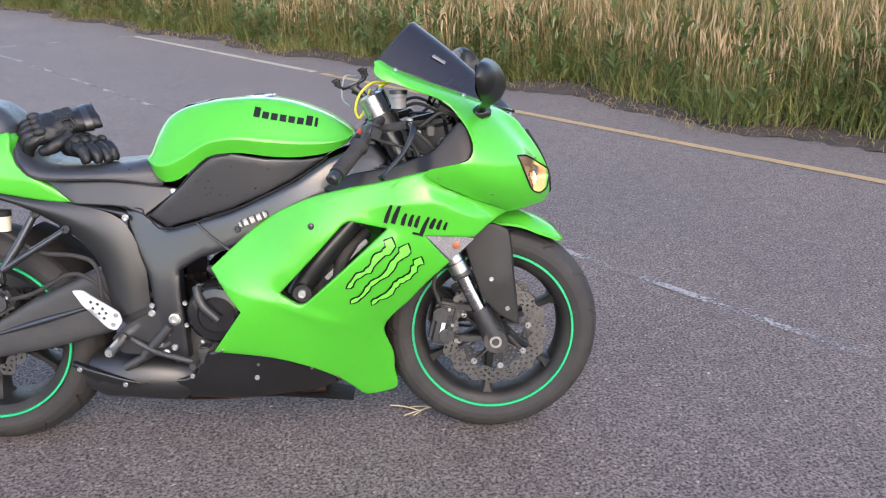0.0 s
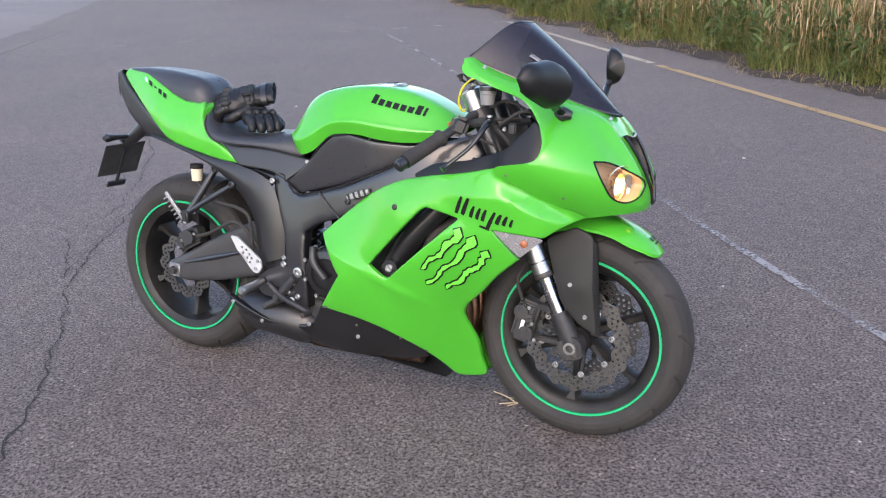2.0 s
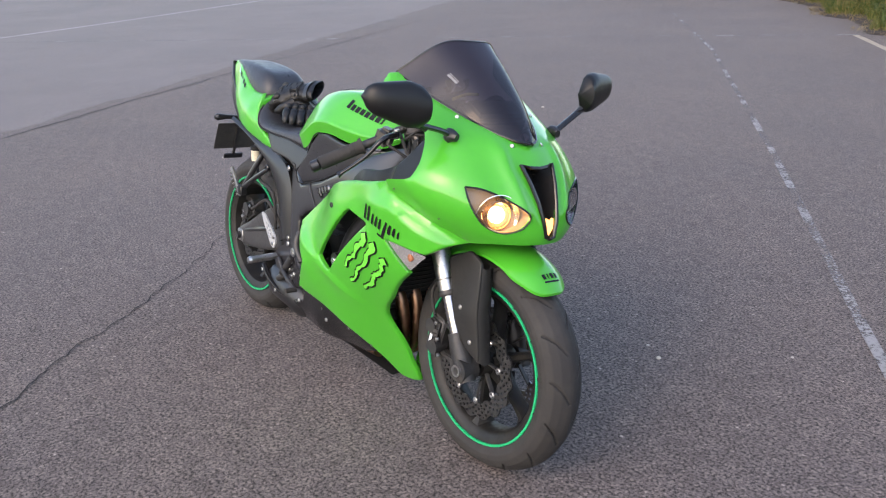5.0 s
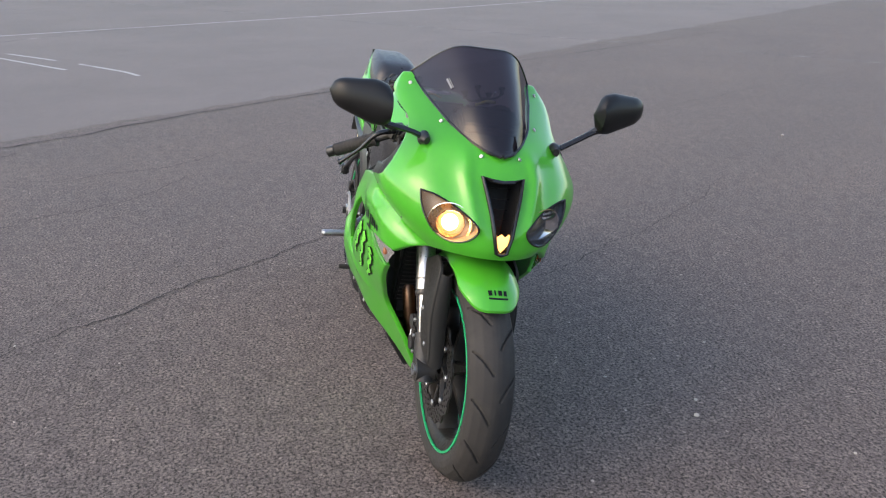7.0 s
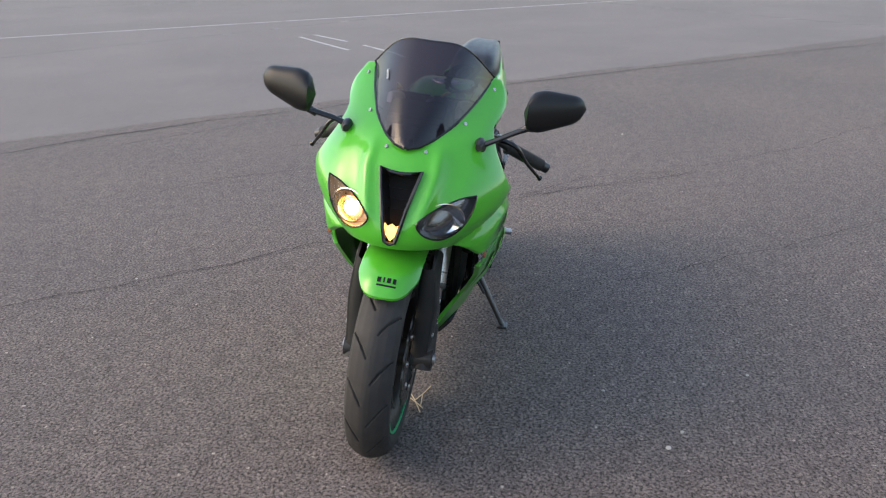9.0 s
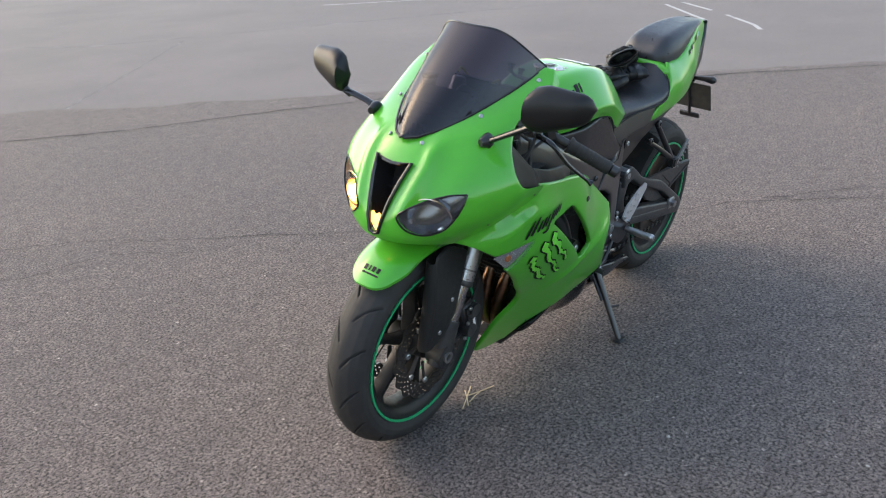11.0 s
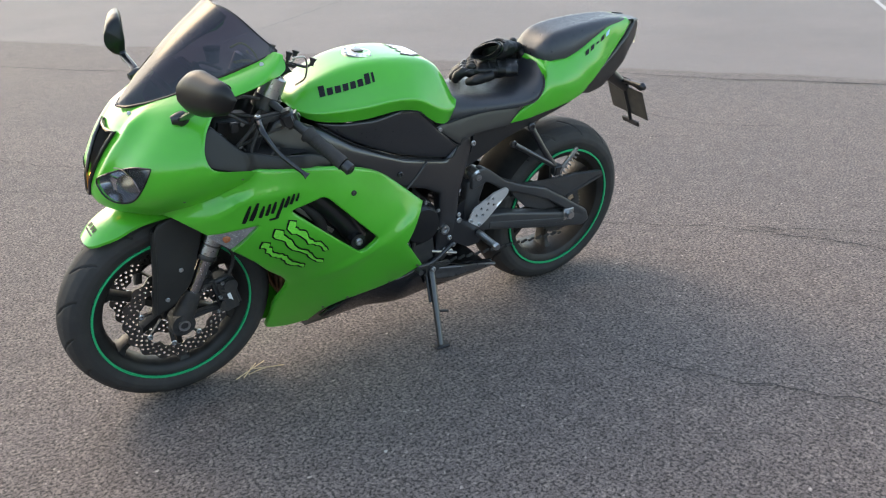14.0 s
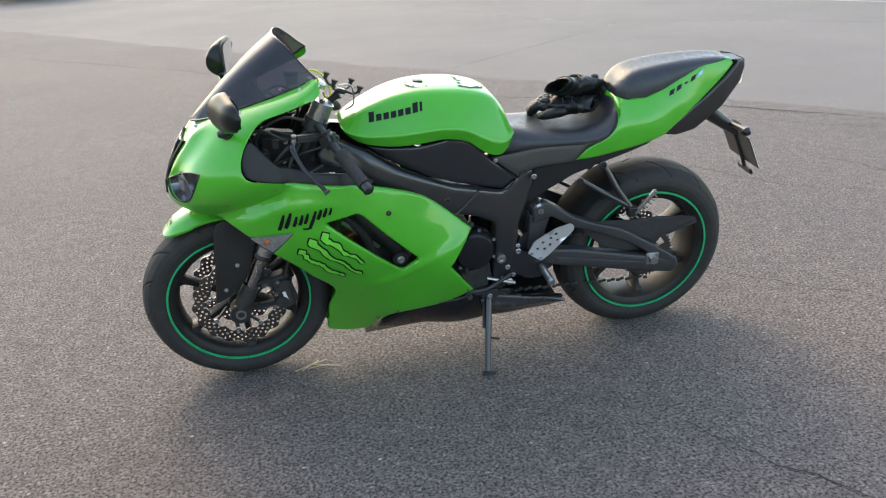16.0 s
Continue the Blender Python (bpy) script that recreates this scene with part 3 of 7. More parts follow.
spr = [((0.092 + 0.005 * (1 if int(i) % 2 else -1)) * math.cos(a), (0.092 + 0.005 * (1 if int(i) % 2 else -1)) * math.sin(a)) for i, a in enumerate(np.linspace(0, 2 * math.pi, 86, endpoint=False))]
part("sprocket", shifted(plate(spr, -0.003, 0.003, holes=[[(0.072 * math.cos(a) , 0.072 * math.sin(a)) for a in np.linspace(b - 0.22, b + 0.22, 6)] + [(0.048 * math.cos(a), 0.048 * math.sin(a)) for a in np.linspace(b + 0.2, b - 0.2, 6)] for b in np.linspace(0, 2 * math.pi, 5, endpoint=False)]), RA + Vector((0, 0.090, 0))), M_CAST, rw, "dark toothed rear sprocket")

# ---- body surface of the side fairing and the nose
side_y = surface([(-.040, .543, .209), (.040, .433, .238), (-.044, .318, .205), (.392, .357, .157), (.427, .144, .042), (.318, .129, .052), (.722, .668, .158),
                  (.094, .655, .199), (.207, .723, .235), (.410, .766, .256), (.525, .795, .263), (.411, .646, .257), (.322, .666, .258), (.191, .446, .232),
                  (.129, .479, .236), (.511, .629, .254), (.228, .660, .254), (.540, .777, .261), (.546, .646, .249), (.186, .483, .249), (.681, .724, .216),
                  (.414, .616, .263), (.442, .707, .262), (.573, .562, .222), (.634, .615, .219), (.184, .239, .157), (.051, .261, .172), (.287, .406, .214), (.339, .253, .115)])


def nose_profile(z):
    zz = (0.653, 0.683, 0.714, 0.755, 0.817, 0.868, 0.919, 0.971, 1.022, 1.063)
    xf = np.interp(z, (0.653, 0.683, 0.714, 0.755, 0.817, 0.868, 0.919, 0.94, 0.97, 1.0, 1.03, 1.06), (0.832, 0.861, 0.865, 0.853, 0.824, 0.791, 0.752, 0.711, 0.645, 0.564, 0.483, 0.417))
    xr = np.interp(z, zz, (0.637, 0.637, 0.637, 0.627, 0.596, 0.570, 0.534, 0.493, 0.431, 0.380))
    w = np.interp(z, (0.653, 0.683, 0.714, 0.755, 0.817, 0.868, 0.919, 0.971, 1.0, 1.022, 1.04, 1.063), (0.152, 0.183, 0.214, 0.251, 0.278, 0.261, 0.231, 0.220, 0.223, 0.220, 0.206, 0.184))
    return xf, xr, w


def smooth_profile(z):
    """nose_profile, averaged over a few levels to take the kinks out."""
    q = [nose_profile(z + d) for d in (-0.024, -0.012, 0, 0.012, 0.024)]
    return tuple(sum(a[i] for a in q) / 5 for i in range(3))


def nose(u, z):
    """A point of the nose: u 0 at the middle, 1 at the widest, then straight back."""
    xf, xr, w = smooth_profile(z)
    if u <= 1:
        a = u * math.pi / 2
        x, y = xr + (xf - xr) * math.cos(a) ** 1.15, w * math.sin(a) ** 0.96
        # raised line from the screen's corner down to the lamp, hollow beside the intake
        k = min(1, max(0, (z - 0.735) / 0.03)) * min(1, max(0, (0.935 - z) / 0.03))
        yl = float(np.interp(z, (.735, .80, .87, .935), (.060, .078, .092, .085)))
        x += k * (0.010 * math.exp(-((y - yl) / 0.017) ** 2) - 0.005 * math.exp(-((y - yl - 0.045) / 0.03) ** 2))
        return (x, y, z)
    return (xr - (u - 1) * 0.25, w, z)


def nu_y(y, z):
    xf, xr, w = smooth_profile(z)
    return math.asin(min(1, max(0, y / w)) ** (1 / 0.96)) / (math.pi / 2)


def nu_x(x, z):
    xf, xr, w = smooth_profile(z)
    if x < xr:
        return 1 + (xr - x) / 0.25
    return math.acos(min(1, (x - xr) / (xf - xr)) ** (1 / 1.15)) / (math.pi / 2)


def NY(y, z):
    return (nu_y(y, z), z)


def NX(x, z):
    return (nu_x(x, z), z)


HEAD0 = [NY(.194, .820), NY(.157, .815), NY(.104, .791), NY(.063, .757), NY(.080, .727), NY(.120, .713), NY(.157, .728), NY(.184, .768)]
HEAD = flow(HEAD0 + HEAD0[:1])
cowl = flow([(0, .919), (0, .863)], [(0, .863), NY(.031, .864), NY(.053, .871)], [NY(.053, .871), NY(.031, .786), NY(.014, .704)], [NY(.014, .704), (0, .698)], [(0, .698), (0, .681)],
            [(0, .681), NY(.063, .681), NY(.120, .677), NX(.734, .668)], [NX(.734, .668), NX(.699, .689), NX(.616, .727), NX(.544, .763), NX(.521, .788)],
            [NX(.521, .788), NX(.529, .797), NX(.560, .804), NX(.610, .814), NX(.632, .828), NX(.637, .858), NX(.624, .893), NX(.604, .922), NX(.580, .948), NX(.548, .967), NX(.485, .990), NX(.418, 1.013)],
            [NX(.418, 1.013), NX(.401, 1.028), NX(.399, 1.053), NX(.409, 1.059)], [NX(.409, 1.059), NY(.165, 1.046), NY(.146, 1.016), NY(.121, .985), NY(.092, .955), NY(.062, .936), NY(.030, .923), (0, .919)])
bm = sheet(cowl, nose, 0.006, 0.011, holes=[HEAD], inward=(-1, 0, 0))
bmesh.ops.remove_doubles(bm, verts=bm.verts, dist=1e-5)
both("nose_cowl", bm, M_GREEN, bike, "lime green upper cowl half")

SIDE = flow([(.732, .668), (.699, .685), (.616, .722), (.544, .759), (.519, .792)], [(.519, .792), (.410, .767), (.305, .748), (.207, .720), (.094, .660), (-.040, .545)], [(-.040, .545), (.036, .435)], [(.036, .435), (-.047, .316)],
            [(-.047, .316), (.051, .261), (.182, .239), (.248, .197), (.292, .127)], [(.292, .127), (.352, .117), (.415, .129), (.429, .150), (.422, .201), (.420, .265), (.398, .345), (.416, .391), (.467, .442), (.513, .495), (.573, .550)],
            [(.573, .550), (.511, .629)], [(.511, .629), (.637, .616)], [(.637, .616), (.688, .650), (.732, .668)])
VENT = rounded([(.417, .650), (.322, .670), (.304, .660), (.137, .482), (.184, .451), (.200, .452)], 0.004, 2)


CREST = surface([(-.06, 0, .500), (.10, 0, .602), (.20, 0, .668), (.32, 0, .706), (.42, 0, .722), (.52, 0, .726), (.62, 0, .712), (.735, 0, .655),
                 (-.06, .1, .500), (.10, .1, .602), (.20, .1, .668), (.32, .1, .706), (.42, .1, .722), (.52, .1, .726), (.62, .1, .712), (.735, .1, .655)])


def ease(x):
    x = min(1, max(0, x))
    return x * x * (3 - 2 * x)


def seam(u):
    return float(np.interp(u, (.519, .544, .616, .699, .732), (.792, .759, .722, .685, .668)))


def side(u, v):
    """Skin of the side fairing: taut, creased along its top, folded before the notch, meeting the nose."""
    y = side_y(u, v)
    d = v - CREST(u, 0.05) + 0.012
    k = ease((0.68 - u) / 0.10) * ease((u - 0.34) / 0.16)
    y += k * (0.008 * math.exp(-abs(d) / 0.030) - 0.22 * max(0, d)) - (1 - k) * 0.10 * max(0, d)
    if -.05 < u < .36:
        e = v - (.492 - .42 * (u - .05))
        fade = ease((u + .05) / .08) * ease((.36 - u) / .16)
        y += fade * 0.013 * math.exp(-abs(e) / (0.018 if e > 0 else 0.060))
    if u > .49:
        m = ease((u - .49) / .04) * ease(1 - (seam(u) - v) / 0.045)
        if m > 0:
            y += m * (nose(nu_x(u, v), v)[1] - 0.0015 - y)
    return (u, y, v)


def skin_y(u, v):
    return side(u, v)[1]


part("side_fairing", sheet(SIDE, side, 0.010, 0.012, holes=[VENT], soft=0.006), M_GREEN, bike, "lime green side fairing with a vent opening")
# the right one ends higher above the silencer
k = next(i for i, p in enumerate(SIDE) if math.dist(p, (-.047, .316)) < 1e-4)
m = next(i for i, p in enumerate(SIDE) if math.dist(p, (.292, .127)) < 1e-4)
SIDE_R = SIDE[:k] + flow([(-.047, .318), (.10, .288), (.19, .254), (.262, .200), (.318, .136)]) + [(.325, .126)] + SIDE[m + 4:]
part("side_fairing", mirrored(sheet(SIDE_R, side, 0.010, 0.012, holes=[VENT], soft=0.006)), M_GREEN, bike, "lime green side fairing with a vent opening")

# ---- windscreen: swept back, high in the middle
SE_X = (.764, .744, .702, .660, .624, .582, .540, .504, .462, .426, .398)
SE_Y = (.0, .034, .067, .091, .108, .122, .135, .146, .156, .165, .173)
SE_Z = (.9185, .9245, .939, .955, .970, .985, 1.0, 1.015, 1.030, 1.045, 1.060)


def screen_point(s, v):
    """A point of the screen: s 0 at the low tip, 1 along the top edge; v -1..1 across."""
    q = s * 10
    e = np.array([float(np.interp(q, range(11), t)) for t in (SE_X, SE_Y, SE_Z)])
    c = np.array((0.764 + (0.500 - 0.764) * s, 0, 0.9185 + (1.152 - 0.9185) * s + 0.012 * math.sin(math.pi * s)))
    a = abs(v)
    k = a ** (2.1 - 0.15 * s)
    p = c + (e - c) * k
    return (p[0], math.copysign(e[1] * a ** 0.92, v), p[2] + 0.012 * math.sin(math.pi * a) ** 2 * s)


bm = bmesh.new()
grid(bm, [[screen_point(s, v) for v in np.linspace(-1, 1, 41)] for s in np.linspace(0.012, 1, 36)])
wind = part("windscreen", bm, M_SCREEN, bike, "smoked tinted plastic windscreen")
edge = [screen_point(1, v) for v in np.linspace(-1, 1, 31)]
part("screen_edge", tube(edge, 0.0022, 6), M_GLOSS, wind)
for s in (1, -1):
    part("screen_trim", tube([np.array(screen_point(t, s)) + (0.001, 0, -0.001) for t in np.linspace(0.012, 1, 24)], 0.0036, 6), M_GLOSS, wind)
part("screen_trim", tube([np.array(screen_point(0.014, v)) for v in np.linspace(-1, 1, 12)], 0.0036, 6), M_GLOSS, wind)
for b0, b1 in ((-.70, -.672), (-.662, -.652)):
    bm = bmesh.new()
    grid(bm, [[np.array(screen_point(a, b)) + (0.002, -0.003, 0.002) for b in (b0, b1)] for a in np.linspace(.62, .72, 6)])
    part("print", bm, M_CLOUD, wind, "small pale printed maker mark")
for s in (1, -1):
    for y, z in ((.050, .913), (.128, .968), (.180, 1.034)):
        p = nose(nu_y(y, z), z)
        bolt((p[0], s * p[1], p[2]), 0.0055, bike, M_ALU, (0.55, s * 0.7, 0.5), "screen_screw", 0.004)

# ---- headlights, intake and position light in the nose
def inset(d):
    return lambda u, z: tuple(np.array(nose(u, z)) * (1, 0.97, 1) + (-d, 0, 0))


for s in (1, -1):
    flip = (lambda bm: bm) if s == 1 else mirrored
    bowl = sheet(HEAD, inset(0.035), 0, 0.012)
    lamp = part("headlight", flip(bowl), M_BOWL if s == 1 else M_GLOWB, bike, "unlit dark headlight" if s == 1 else "headlight lit warm yellow")
    loop = dense(HEAD, 0.02)
    rim = bmesh.new()
    grid(rim, [[tuple(np.array(nose(*h)) + (-0.003, 0, 0)), inset(0.020)(*h), inset(0.036)(*h)] for h in loop + loop[:1]])
    part("bowl_wall", flip(rim), M_BOWL if s == 1 else M_GLOWB, lamp)
    c = np.array(nose(nu_y(0.122, 0.752), 0.752)) + (-0.030, -0.003, 0)
    ring = lathe([(0.010, 0.057)] + [(-0.022 + r * r / 0.092, r) for r in (0.055, 0.046, 0.038, 0.030, 0.022, 0.014, 0.006, 0.001)], (0, 0, 0), 36, "x", closed=False)
    bmesh.ops.transform(ring, matrix=Matrix.Translation(c) @ Matrix.Rotation(radians(22), 4, "Z") @ Matrix.Rotation(radians(8), 4, "Y"), verts=ring.verts)
    part("reflector", flip(ring), M_BEAM if s == -1 else M_CHROME, lamp, "silvered reflector round the lit bulb" if s == -1 else "chromed reflector")
    if s == -1:
        bl = bmesh.new()
        bmesh.ops.create_uvsphere(bl, u_segments=18, v_segments=12, radius=0.021)
        bmesh.ops.translate(bl, vec=c + (-0.001, 0, 0), verts=bl.verts)
        part("bulb", flip(bl), M_BULB, lamp, "glowing bulb")
        # added ring that screens the bulb from the side, amber for its warm light
        sh = lathe([(-0.016, 0.030), (0.012, 0.034), (0.012, 0.036), (-0.016, 0.032)], (0, 0, 0), 28, "x")
        bmesh.ops.transform(sh, matrix=Matrix.Translation(c) @ Matrix.Rotation(radians(8), 4, "Z"), verts=sh.verts)
        part("lamp_shroud", flip(sh), M_SHROUD, lamp, "amber ring added round the bulb to hide it from the side")
    part("lens", flip(sheet(HEAD, lambda u, z: tuple(np.array(nose(u, z)) + (-0.002, 0, 0)), 0, 0.012)), M_LENS, lamp, "clear lens")
    P = [np.array(nose(*h)) + (0.001, 0, 0) for h in dense(HEAD, 0.02)]
    P.append(P[0])
    part("lamp_trim", flip(tube(P, 0.0024, 6)), M_GLOSS, lamp)

DUCT = [NY(.0, .866), NY(.026, .867), NY(.050, .873), NY(.030, .786), NY(.013, .704), (0, .699)]
bm = sheet(DUCT, lambda u, z: tuple(np.array(nose(u, z)) * (1, 0.92, 1) + (-0.075, 0, 0)), 0.0, 0.012)
join(bm, mirrored(bm))
duct = part("ram_air_intake", bm, M_MATTE, bike, "black ram air intake in the nose")
for s in (1, -1):
    rows = []
    for k, z in enumerate(np.linspace(0.704, 0.873, 12)):
        y = np.interp(z, (.704, .786, .873), (.0135, .0305, .052))
        p = np.array(nose(nu_y(y, z), z))
        rows.append([tuple(p * (1, s, 1) + (0.001 + 0.005 * ease((z - 0.70) / 0.17), 0, 0)), tuple(p * (1, s * 0.92, 1) + (-0.08, 0, 0))])
    bm = bmesh.new()
    grid(bm, rows)
    part("intake_wall", bm, M_BLACK, duct)
    P = [np.array(nose(nu_y(y, z), z)) * (1, s, 1) + (0.002 + 0.005 * ease((z - 0.70) / 0.17), 0, 0) for y, z in ((.0, .864), (.028, .866), (.053, .873), (.042, .83), (.031, .786), (.022, .74), (.013, .702), (0, .697))]
    part("intake_trim", tube(P, 0.0052, 8), M_GLOSS, duct)
for k in range(4):
    z = 0.765 + 0.024 * k
    y = np.interp(z, (.704, .786, .873), (.0135, .0305, .052)) * 0.92
    x = nose(0, z)[0] - 0.060
    part("mesh_bar", bar((x, -y, z), (x, y, z), 0.002, 0.002, 0), M_MATTE, duct)
park = [(0, .745), NY(.010, .738), NY(.020, .745), NY(.016, .722), (0, .702)]
bm = sheet(park, lambda u, z: tuple(np.array(nose(u, z)) + (-0.006, 0, 0)), 0.008, 0.008, inward=(-1, 0, 0))
join(bm, mirrored(bm))
part("position_light", bm, M_PARK, duct, "small position light glowing amber")
part("nose_underside", sheet([(0.60, -.17), (0.60, .17), (0.74, .15), (0.83, .06), (0.83, -.06), (0.74, -.15)], lambda u, v: (u, v, 0.690), 0.0, 0.03), M_MATTE, bike)

# ---- cockpit: inner trims, dash, instruments
inner = [(.640, .858), (.628, .818), (.525, .786), (.408, .755), (.300, .735), (.250, .742), (.33, .785), (.43, .800), (.53, .835), (.585, .895), (.600, .912), (.624, .891)]


def trim_pt(u, v):
    e = float(np.interp(u, (.207, .305, .410, .519, .60), (.723, .748, .766, .790, .80)))
    return (u, skin_y(u, e) - 0.007 - 0.40 * max(0, v - e) - 0.4 * max(0, 0.36 - u) ** 1.2, v)


both("cockpit_trim", sheet(rounded(inner, 0.022, 4), trim_pt, 0.004, 0.012, soft=0.004), M_SHELL, bike, "matte black inner cockpit panel")
bm = block((0.60, 0, 0.955), (0.10, 0.19, 0.085), 0.02, (0, 28, 0))
dash = part("instrument_cluster", bm, M_BLACK, bike, "black instrument cluster behind the screen")
part("dial", lathe([(0, 0.001), (0, 0.038), (0.008, 0.040), (0.008, 0.044), (-0.01, 0.044)], (0, 0, 0), 32, "x", closed=False), M_GLOSS, dash)
dash.children[0].matrix_local = Matrix.Translation((0.552, 0.045, 0.975)) @ Matrix.Rotation(radians(180 + 28), 4, "Y")
part("display", block((0.548, -0.045, 0.972), (0.004, 0.075, 0.05), 0.001, (0, 28, 0)), M_GLOSS, dash)
part("head_tube", tube([(0.40, 0, 0.93), (0.47, 0, 0.76)], 0.035, 20), M_FRAME, bike)
part("cockpit_floor", sheet([(0.32, -.16), (0.32, .16), (0.60, .20), (0.68, .14), (0.68, -.14), (0.60, -.20)], lambda u, v: (u, v, 0.775 + 0.1 * (u - 0.4)), 0, 0.03), M_MATTE, bike)
for s in (1, -1):
    part("air_duct", block((0.53, s * 0.125, 0.855), (0.13, 0.07, 0.10), 0.02, (0, -12, s * 8)), M_SHELL, bike)
    for k, (x, z) in enumerate(((0.50, 0.88), (0.51, 0.82), (0.56, 0.86))):
        bolt((x, s * 0.163, z), 0.006, bike, M_ALU, (0, s, 0), "duct_screw", 0.004)

# ---- forks, clamps, bars
RAKE = Vector((-0.4381, 0, 0.8989))
for s in (1, -1):
    foot = Vector((0.702, s * 0.102, 0.300))

    def on(d, y=0.0):
        return foot + RAKE * d + Vector((0, y, 0))
    leg = part("fork_leg", tube([on(0.205), on(0.52)], 0.0268, 24), M_ALU, bike, "silver upside-down fork tube")
    # upper half of the silver tube, coloured black for the cockpit's shade
    part("upper_tube", tube([on(0.52), on(0.73)], 0.0262, 24), M_FRAME, leg)
    part("slider", tube([on(0.07), on(0.255)], 0.0205, 24), M_CHROME2, leg, "grey polished fork slider")
    part("dust_seal", tube([on(0.202), on(0.206), on(0.212), on(0.218)], [0.0262, 0.0285, 0.0285, 0.0270], 24), M_CAST, leg)
    part("seal_ring", tube([on(0.246), on(0.251)], 0.0278, 24), M_STEEL, leg)
    part("fork_cap", tube([on(0.685), on(0.742), on(0.748)], [0.0315, 0.0315, 0.022], 24), M_ALU, leg, "silver fork top cap")
    lug = tube([on(-0.035), on(0.0), on(0.10)], [0.026, 0.031, 0.026], 20)
    join(lug, tube([foot + Vector((0, -0.026, 0)), foot + Vector((0, 0.026, 0))], 0.033, 24))
    part("fork_lug", lug, M_CAST, leg, "dark cast fork bottom")
    part("axle_end", lathe([(0, 0.017), (s * 0.006, 0.017), (s * 0.006, 0.011), (-s * 0.004, 0.010)], foot + Vector((0, s * 0.026, 0)), 24, closed=False), M_ALU, leg, "bright hollow axle end")
    # caliper behind the leg
    cc = Vector((0.560, s * 0.078, 0.345))
    cal = block(cc, (0.062, 0.058, 0.125), 0.012, (0, 14, 0))
    for k in (-0.030, 0.030):
        join(cal, tube([cc + Vector((k * -0.25, -s * 0.0, k)), cc + Vector((k * -0.25, s * 0.036, k))], 0.021, 18))
    cal = part("brake_caliper", cal, M_CAST, leg, "black four-piston brake caliper")
    for k in range(4):
        join_z = -0.02 + 0.014 * k
        part("caliper_rib", bar(cc + Vector((0.024, s * 0.03, join_z)), cc + Vector((0.010, s * 0.036, join_z)), 0.004, 0.01, 0.001), M_CAST, cal)
    part("caliper_mark", block(cc + Vector((-0.004, s * 0.0345, -0.012)), (0.010, 0.002, 0.040), 0.0005, (0, 14, 0)), M_WHITE, cal, "white printed mark")
    part("caliper_bracket", bar(on(0.10, -s * 0.004), cc + Vector((0.01, 0, 0.045)), 0.022, 0.016), M_CAST, cal)
    part("caliper_bracket", bar(on(0.0, -s * 0.004), cc + Vector((0.01, 0, -0.045)), 0.022, 0.016), M_CAST, cal)
    for k in (0.045, -0.045, 0.0):
        bolt(cc + Vector((0.025 - k * 0.2, s * 0.030, k)), 0.006, cal, M_ALU, (0, s, 0), "caliper_bolt")
    part("brake_hose", tube([cc + Vector((-0.01, s * 0.02, 0.06)), (0.535, s * 0.10, 0.47), (0.57, s * 0.085, 0.56), (0.53, s * 0.07, 0.70)], 0.005, 8, 24), M_RUBBER, cal)
    # clip-on bar, grip, lever
    a, b = Vector((0.412, s * 0.115, 0.918)), Vector((0.300, s * 0.352, 0.795))
    way = (b - a).normalized()
    cl = part("clip_on_bar", tube([a, b - way * 0.135], 0.012, 16), M_CAST, bike)
    part("bar_clamp", tube([on(0.655), on(0.690)], 0.036, 24), M_CAST, cl)
    grip = part("grip", tube([b - way * 0.140, b - way * 0.134, b - way * 0.128, b - way * 0.02, b - way * 0.012], [0.023, 0.023, 0.0185, 0.0185, 0.019], 20), M_RUBBER, cl, "black rubber handgrip")
    for k in range(8):
        p = b - way * (0.115 - 0.012 * k)
        part("grip_rib", tube([p, p + way * 0.004], 0.0193, 16), M_RUBBER, grip)
    part("bar_end", tube([b - way * 0.012, b - way * 0.008, b + way * 0.012, b + way * 0.016], [0.012, 0.016, 0.016, 0.011], 18), M_BLACK, cl)
    sw = a + way * 0.085
    box = part("switch_housing", block(sw, (0.046, 0.052, 0.052), 0.012, (0, 20, s * -30)), M_BLACK, cl)
    part("switch_button", block(sw + Vector((-0.026, 0, 0.004)), (0.008, 0.016, 0.012), 0.002, (0, 20, s * -30)), M_RED if s == -1 else M_BLACK, box)
    piv = Vector((0.478, s * 0.215, 0.905))
    lev = part("lever", tube([piv, piv + Vector((0.008, s * 0.05, -0.012)), (0.462, s * 0.30, 0.845), (0.418, s * 0.335, 0.800), (0.408, s * 0.345, 0.790)], [0.008, 0.0065, 0.005, 0.0045, 0.0085], 12, 24, 1.2), M_GLOSS, cl, "black control lever with a ball end")
    part("lever_perch", bar(sw + Vector((0.02, -s * 0.02, 0.005)), piv, 0.024, 0.020, 0.005), M_CAST, cl)
    bolt(piv + Vector((0, 0, 0.008)), 0.008, lev, M_ALU, (0, 0, 1), "pivot_screw", 0.005)
    part("cable", tube([piv + Vector((0.0, -s * 0.03, 0.0)), (0.55, s * 0.12, 0.90), (0.56, s * 0.07, 0.84), (0.47, s * 0.04, 0.78)], 0.0045, 8, 24), M_RUBBER, cl)
    part("cable", tube([sw + Vector((0.02, 0, -0.02)), (0.50, s * 0.17, 0.83), (0.55, s * 0.15, 0.80), (0.46, s * 0.06, 0.77)], 0.004, 8, 24), M_RUBBER, cl)
